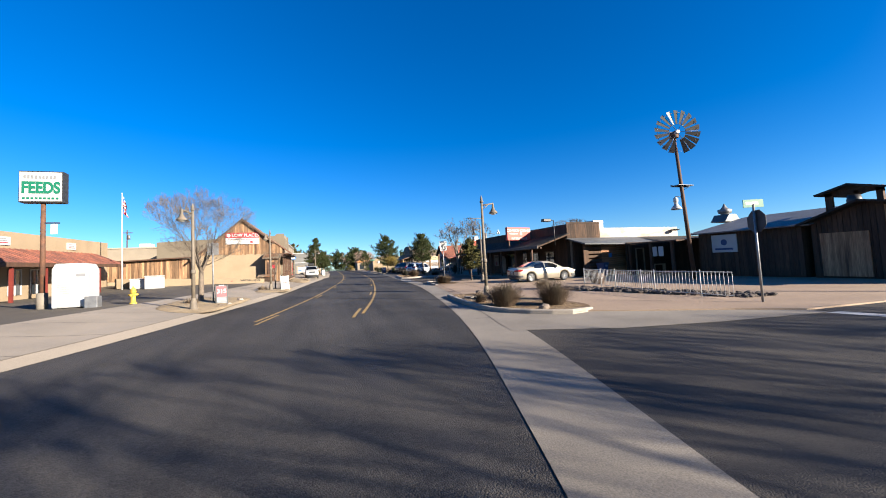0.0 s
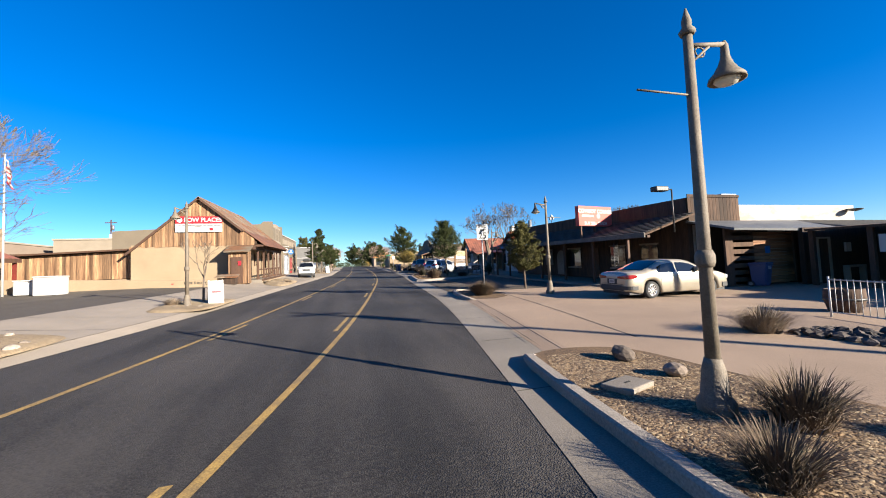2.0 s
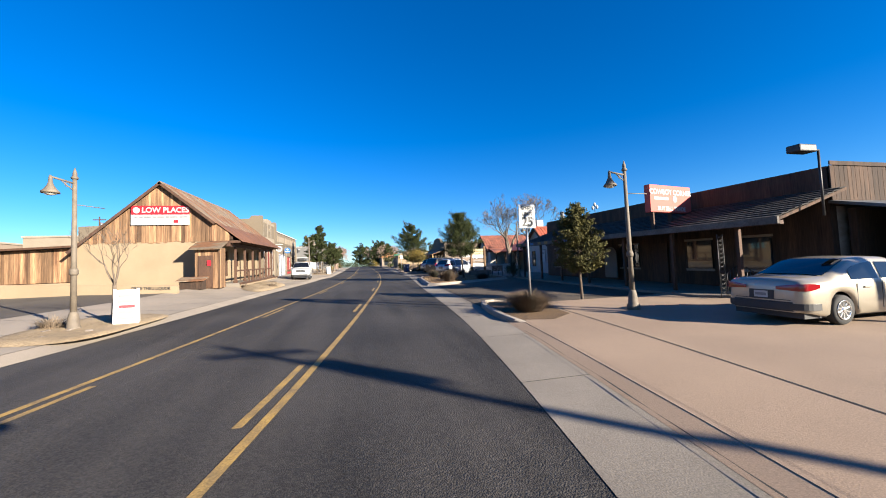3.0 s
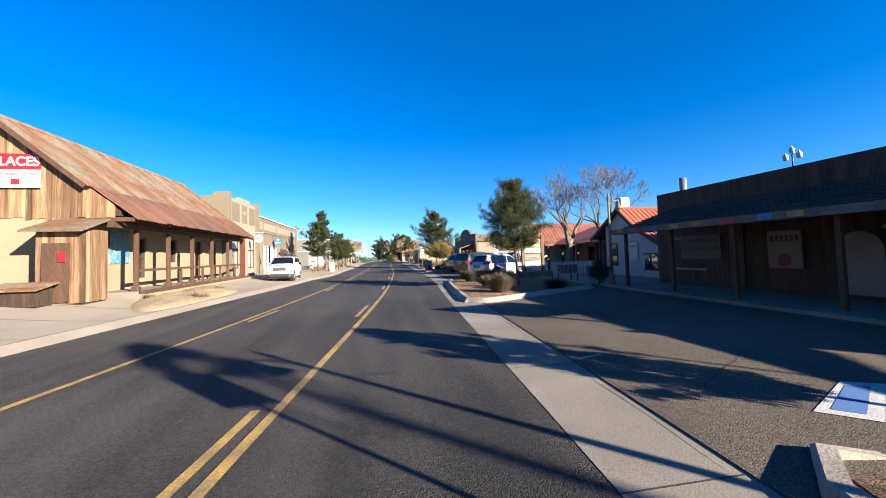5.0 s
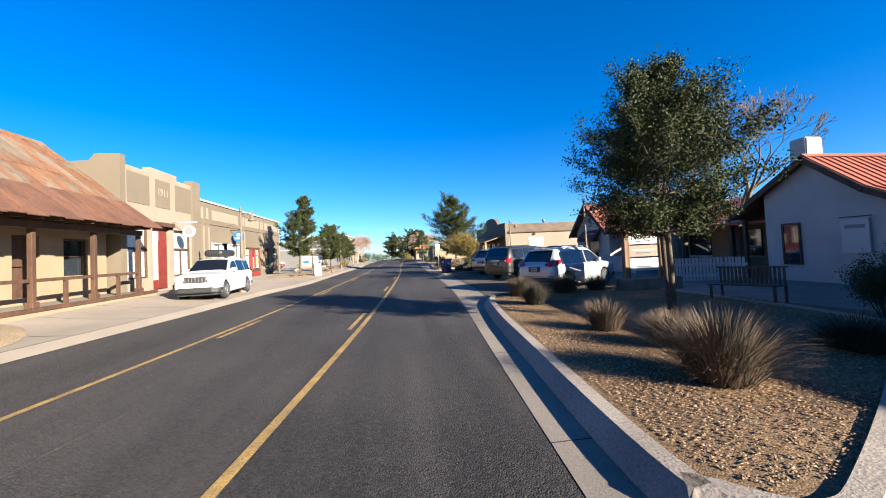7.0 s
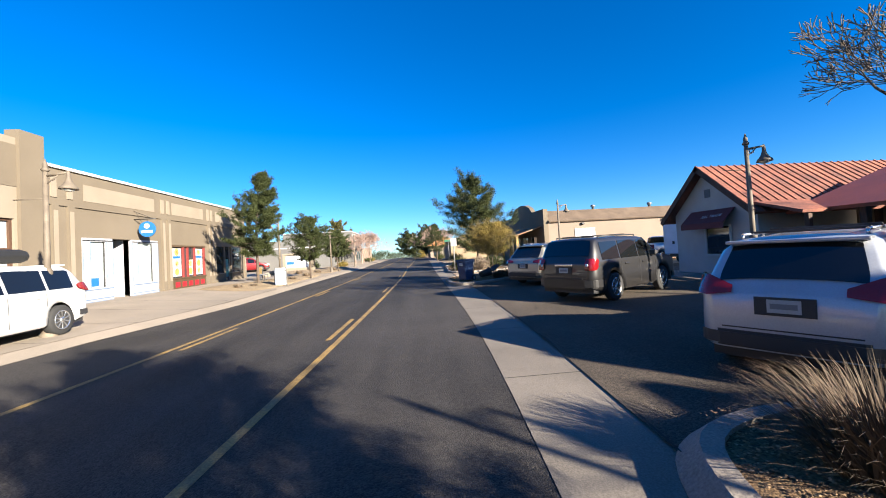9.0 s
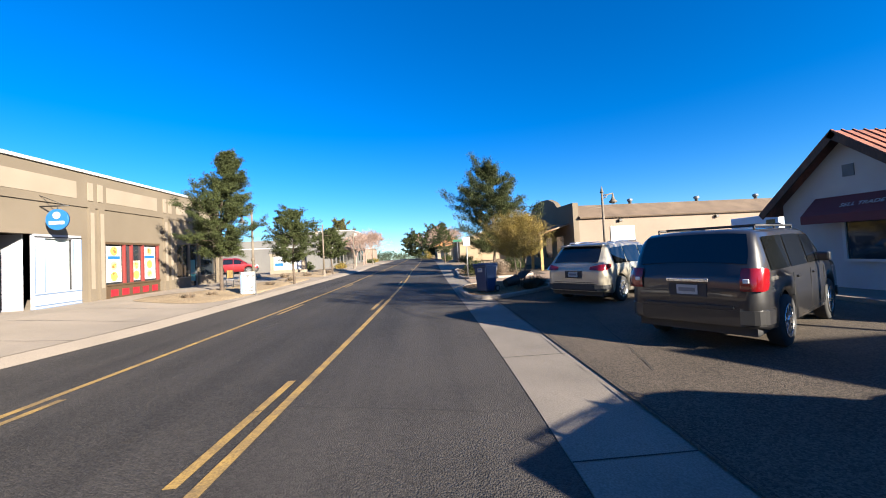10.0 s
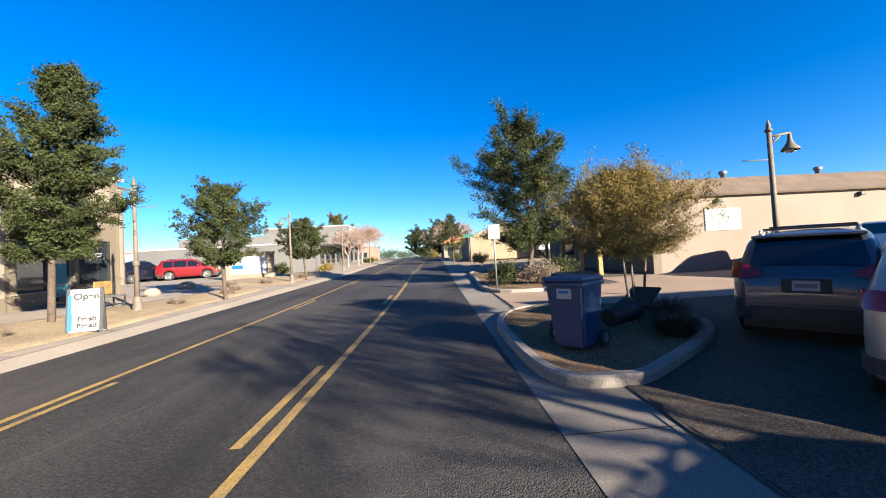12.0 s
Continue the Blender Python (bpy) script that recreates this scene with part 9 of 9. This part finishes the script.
        part("coping", B(-sx / 2 - 0.1, -sy / 2 - 0.1, h_, sx / 2 + 0.1, sy / 2 + 0.1, h_ + 0.2), STUCCO_TAN, f)
        for q in range(3):
            part("window", B(-sx / 2 + 1.5 + q * 3.6, -sy / 2 - 0.04, 0.8, -sx / 2 + 3.5 + q * 3.6, -sy / 2, 2.6), GLASS, f)
    s = post_sign("green_street_sign", 15.0, 108, 0.1, 3.2, [("name_plate", B(-0.6, -0.02, 2.9, 0.6, 0.02, 3.2), SIGN_GREEN)], "green street name sign far down the road")


far_things()


def far_trees():
    oak(13.5, 112, 0.1, 6.2, 4.6, "mid-sized leafy street tree far along the road", 81, n=6000, cone=0.3)
    oak(15.0, 158, 0.1, 8.5, 9.0, "large dark green tree far along the road", 82, n=16000, trunk=1.2, cone=0.9, size=0.2)
    oak(9.5, 178, 0.1, 8.2, 9.0, "large dark green tree far along the road", 83, n=16000, trunk=1.2, cone=0.9, size=0.2)
    oak(18, 186, 0.1, 9.5, 9.0, "large dark green tree far along the road", 84, n=16000, trunk=1.2, cone=0.9, size=0.2)
    oak(-8.5, 150, 0.2, 11.0, 8.0, "tall olive green tree behind the grey store", 85, leaf=LEAF_OLIVE, n=16000, trunk=1.5, cone=0.7, size=0.18)
    oak(-24, 128, 0.2, 9.0, 6.0, "broad conifer behind the white building", 86, leaf=LEAF_BLUE, n=8000, cone=0.2, size=0.12)
    oak(-38, 124, 0.2, 8.5, 5.5, "broad conifer behind the white building", 87, leaf=LEAF_BLUE, n=7000, cone=0.2, size=0.12)
    for x in (-15.0, -16.1):
        oak(x, 128, 0.2, 9.2 if x > -15.5 else 9.6, 1.3, "slim dark italian cypress behind the grey store", 88 + int(x), leaf=LEAF_BLUE, n=5000, trunk=0.6, cone=0.5, size=0.09, name="cypress_tree")
    for i, (x, y, h) in enumerate(((0.6, 112, 4.6), (0.9, 118, 5.4), (0.5, 124, 5.6), (0.8, 131, 5.8), (0.2, 139, 6.0), (14.5, 125, 6.0), (16, 132, 6.5), (12.5, 168, 7.0))):
        bare_tree(x, y, 0.2, h, "leafless reddish street tree far along the road", 90 + i, bark=mat("reddish_twig", (0.34, 0.235, 0.19), (0.24, 0.165, 0.13), 0.95) if i == 0 else bpy.data.materials["reddish_twig"], depth=6, r=0.09, trunk=1.3, spread=1.15, up=0.04, split=(3, 3), twig=0.014)
    for i, (x, y, w, h) in enumerate(((-3, 96, 1.2, 0.8), (-2.6, 98.5, 1.6, 1.2), (0.2, 103, 1.4, 0.9), (0.8, 128, 1.8, 1.0), (0.9, 134, 1.6, 0.9), (14.2, 116, 1.6, 1.1), (15.6, 104, 1.8, 1.2), (10.8, 142, 2.5, 1.6), (12, 147, 2.6, 1.8), (13.5, 152, 2.4, 1.7))):
        shrub(x, y, 0.15, w, h, "rounded roadside shrub far along the street", 110 + i, leaf=LEAF if i % 2 else LEAF_YELLOW, n=1600, size=0.07)


far_trees()


def far_woods():
    """A loose belt of far trees closing the view."""
    nr = np.random.default_rng(3)
    pts = []
    for i in range(420):
        a = nr.uniform(-1, 1)
        x = a * abs(a) ** 0.4 * 190 + 10
        y = 250 + nr.uniform(0, 120) + abs(a) * -40
        if abs(x - R(min(y, 480)) + 4.7) < 7 and y < 330:
            continue
        for k in range(10):
            pts.append((x + nr.normal(0, 1.8), y + nr.normal(0, 1.8), T(y) + nr.uniform(0.8, 5.0)))
    ob = leaves("far_woods", pts, 60000, 0.34, 0.8, LEAF_BLUE, None, nr)
    tagged(ob, kind="stuff")


far_woods()


def utility_pole(x, y, h, height, label):
    o = thing("utility_pole", x, y, T(y) + h, label, "utility pole")
    part("pole", tube(bmesh.new(), (0, 0, -0.1), (0, 0, height), 0.14, 0.1, 8), BEAM, o)
    part("crossarm", B(-0.9, -0.06, height - 0.6, 0.9, 0.06, height - 0.45), BEAM, o)
    part("transformer", tube(bmesh.new(), (0.3, 0, height - 1.9), (0.3, 0, height - 1.0), 0.22, seg=12), STEEL, o)


utility_pole(-36, 92, 0.3, 10.5, "wooden utility pole with crossarm and transformer")
utility_pole(20.6, 6.05, 0.05, 9.9, "wooden utility pole with crossarm and transformer")


# low roofs behind the bar
def behind_bar():
    for x, y, w, d, h, m in ((-26, 74, 10, 9, 5.6, STUCCO_LIGHT), (-38, 70, 9, 10, 5.2, STUCCO_PINK), (-42, 58, 14, 10, 4.4, STUCCO_CREAM)):
        b = building("back_store", x, y, "pale flat-roofed store behind the bar", "building")
        part("wall", B(-w / 2, -d / 2, -1, w / 2, d / 2, h), m, b)
        part("coping", B(-w / 2 - 0.1, -d / 2 - 0.1, h, w / 2 + 0.1, d / 2 + 0.1, h + 0.2), CONCRETE_PALE, b)
        part("roof_unit", B(-1, -1, h + 0.2, 0.6, 0.6, h + 1.1, bev=0.05), WHITE, b)


behind_bar()

# ---- joints, cracks and painted marks ----
GAP = plain("dark_joint", (0.018, 0.017, 0.016), 0.95)
strip("pavement_joint", 18.5, 96, lambda y: R(y) + 1.09 + 0.012 * math.sin(y * 3.1), lambda y: R(y) + 1.098 + 0.016 * math.sin(y * 2.3 + 1), 0.058, GAP, 0.4)
for k in range(34):
    y = 10.5 + 3.05 * k
    strip("gutter_joint", y, y + 0.018, R, lambda q: R(q) + 1.08, 0.0105, GAP, 0.018)
for k in range(40):
    y = 8.0 + 2.4 * k
    strip("pavement_seam", y, y + 0.02, lambda q: Lf(q) - 4.5, lambda q: Lf(q) - 0.5, 0, GAP, 0.02, hf=lambda x, q: HL(x, q) + 0.006, n=4)
strip("apron_joint", 18.5, 30.5, lambda y: R(y) + 3.3, lambda y: R(y) + 3.33, 0.056, GAP, 1.0)
patch("survey_mark", [(9.1, 35.0), (9.65, 35.2), (9.64, 35.25), (9.09, 35.05)], 0.03, plain("green_mark", (0.12, 0.32, 0.22), 0.7))
patch("parking_symbol", [(10.39, 32.61), (10.75, 32.25), (12.09, 33.03), (11.7, 33.24)], 0.03, WHITE_PAINT)
patch("parking_symbol_field", [(10.6, 32.6), (10.8, 32.42), (11.8, 33.0), (11.6, 33.12)], 0.034, plain("blue_road_paint", (0.05, 0.12, 0.28), 0.8))


def crack(name, pts, w, material, h, seed):
    """A thin wandering line in the paving."""
    rng = random.Random(seed)
    line_, vs, fs = [], [], []
    for (xa, ya), (xb, yb) in zip(pts, pts[1:]):
        n = max(2, int(math.hypot(xb - xa, yb - ya) / 0.15))
        for k in range(n):
            line_.append((xa + (xb - xa) * k / n + rng.gauss(0, 0.012), ya + (yb - ya) * k / n + rng.gauss(0, 0.012)))
    for k, (x, y) in enumerate(line_):
        x2, y2 = line_[min(k + 1, len(line_) - 1)]
        x1, y1 = line_[max(k - 1, 0)]
        d = math.hypot(x2 - x1, y2 - y1) or 1
        q = w * rng.uniform(0.4, 1.3) / 2
        nx, ny = -(y2 - y1) / d * q, (x2 - x1) / d * q
        vs += [(x - nx, y - ny, T(y) + h), (x + nx, y + ny, T(y) + h)]
    for k in range(len(line_) - 1):
        fs.append((2 * k, 2 * k + 1, 2 * k + 3, 2 * k + 2))
    tagged(raw(name, vs, fs, material), kind="structure")


DUST = plain("dusty_crack", (0.10, 0.09, 0.08), 0.95)
for k, (pts, w, m_) in enumerate((
        ([(5.5, 47.6), (7.2, 48.2), (9.1, 47.9)], 0.014, GAP), ([(2.9, 47.5), (4.6, 48.4)], 0.012, DUST),
        ([(2.6, 37.2), (3.6, 41.5), (4.2, 46)], 0.01, DUST),
        ([(0.5, 24), (1.9, 29.5), (2.3, 34)], 0.01, DUST), ([(5.6, 60.2), (7.4, 61.0), (9.8, 60.4)], 0.012, GAP),
        ([(4.9, 66.0), (6.2, 71.0), (6.5, 78)], 0.01, DUST),
        ([(12.2, 61.2), (13.6, 66.5)], 0.015, GAP), ([(9.9, 33.5), (12.8, 35.2), (16.5, 35.0)], 0.015, GAP))):
    crack("crack", pts, w, m_, 0.009 if pts[0][0] < 9.5 else 0.03, 400 + k)
patch("stop_bar", [(12.4, 6.3), (12.9, 6.25), (13.6, 2.2), (13.1, 2.2)], 0.012, WHITE_PAINT)


# ---- loose gravel and bark chips in the beds ----
def inside(x, y, ring):
    hit = False
    for i in range(len(ring)):
        (xa, ya), (xb, yb) = ring[i - 1], ring[i]
        if (ya > y) != (yb > y) and x < (xb - xa) * (y - ya) / (yb - ya) + xa:
            hit = not hit
    return hit


def scatter(name, ring, n, sizes, h, material, label, seed, flat=0.6, longer=1.0):
    """Countless small pieces lying on a bed, as one mesh."""
    rng = random.Random(seed)
    xs, ys = [p[0] for p in ring], [p[1] for p in ring]
    vs, fs = [], []
    for _ in range(n):
        x, y = rng.uniform(min(xs), max(xs)), rng.uniform(min(ys), max(ys))
        if not inside(x, y, ring):
            continue
        s = rng.uniform(*sizes)
        a, o, z = rng.uniform(0, 6.28), len(vs), T(y) + h
        tilt = rng.uniform(-0.5, 0.5)
        for k in range(5):
            w = a + k * 1.2566 + rng.uniform(-0.3, 0.3)
            r = s * rng.uniform(0.75, 1.2)
            u, v = math.cos(w - a) * r * longer, math.sin(w - a) * r
            vs.append((x + u * math.cos(a) - v * math.sin(a), y + u * math.sin(a) + v * math.cos(a), z + s * flat * 0.3 + tilt * u * flat))
        vs.append((x + rng.uniform(-0.3, 0.3) * s, y + rng.uniform(-0.3, 0.3) * s, z + s * flat * rng.uniform(0.8, 1.2)))
        vs.append((x, y, z - s * 0.3))
        for k in range(5):
            j = (k + 1) % 5
            fs += [(o + k, o + j, o + 5), (o + j, o + k, o + 6)]
    return tagged(raw(name, vs, fs, material), label, "gravel", kind="stuff")


scatter("gravel_stones", [(9.55, 43.4), (9.75, 42.9), (10.8, 43.0), (13.7, 44.8), (16.1, 46.4), (16.6, 51), (16.3, 54.4), (13.2, 54.9), (11.4, 54.5), (10.8, 53), (10.3, 50), (9.9, 47)], 42000, (0.007, 0.019), 0.15, STONES, "loose tan and brown gravel in the planting bed", 301)
scatter("bark_chips", [(5.65, 12.3), (5.9, 11.4), (6.5, 10.6), (7.3, 9.95), (8.1, 10.3), (8.75, 11.5), (8.65, 13.8), (8.3, 16), (8.0, 17.6), (6.5, 17.9), (6.2, 17.3), (5.8, 14.5)], 42000, (0.01, 0.024), 0.062, CHIPS, "loose bark chips and gravel in the planting bed", 302, 0.35, 1.8)
scatter("gravel_stones", [(11.3, 73.3), (11.15, 71), (11.3, 70), (11.8, 69.8), (12.4, 70.05), (14.9, 71.9), (15.3, 73.2), (14.4, 74.5), (12, 74.7)], 9000, (0.007, 0.018), 0.11, STONES, "loose tan and brown gravel in the planting bed", 303)


cover = thing("utility_cover", 6.62, 16.1, T(16.1) + 0.065, "flat grey concrete utility cover in the bed", "utility cover", rz=20)
part("cover_slab", B(-0.3, -0.2, -0.02, 0.3, 0.2, 0.06, bev=0.02), CONCRETE, cover)
part("lifting_slot", B(-0.06, -0.015, 0.058, 0.06, 0.015, 0.064), GAP, cover)
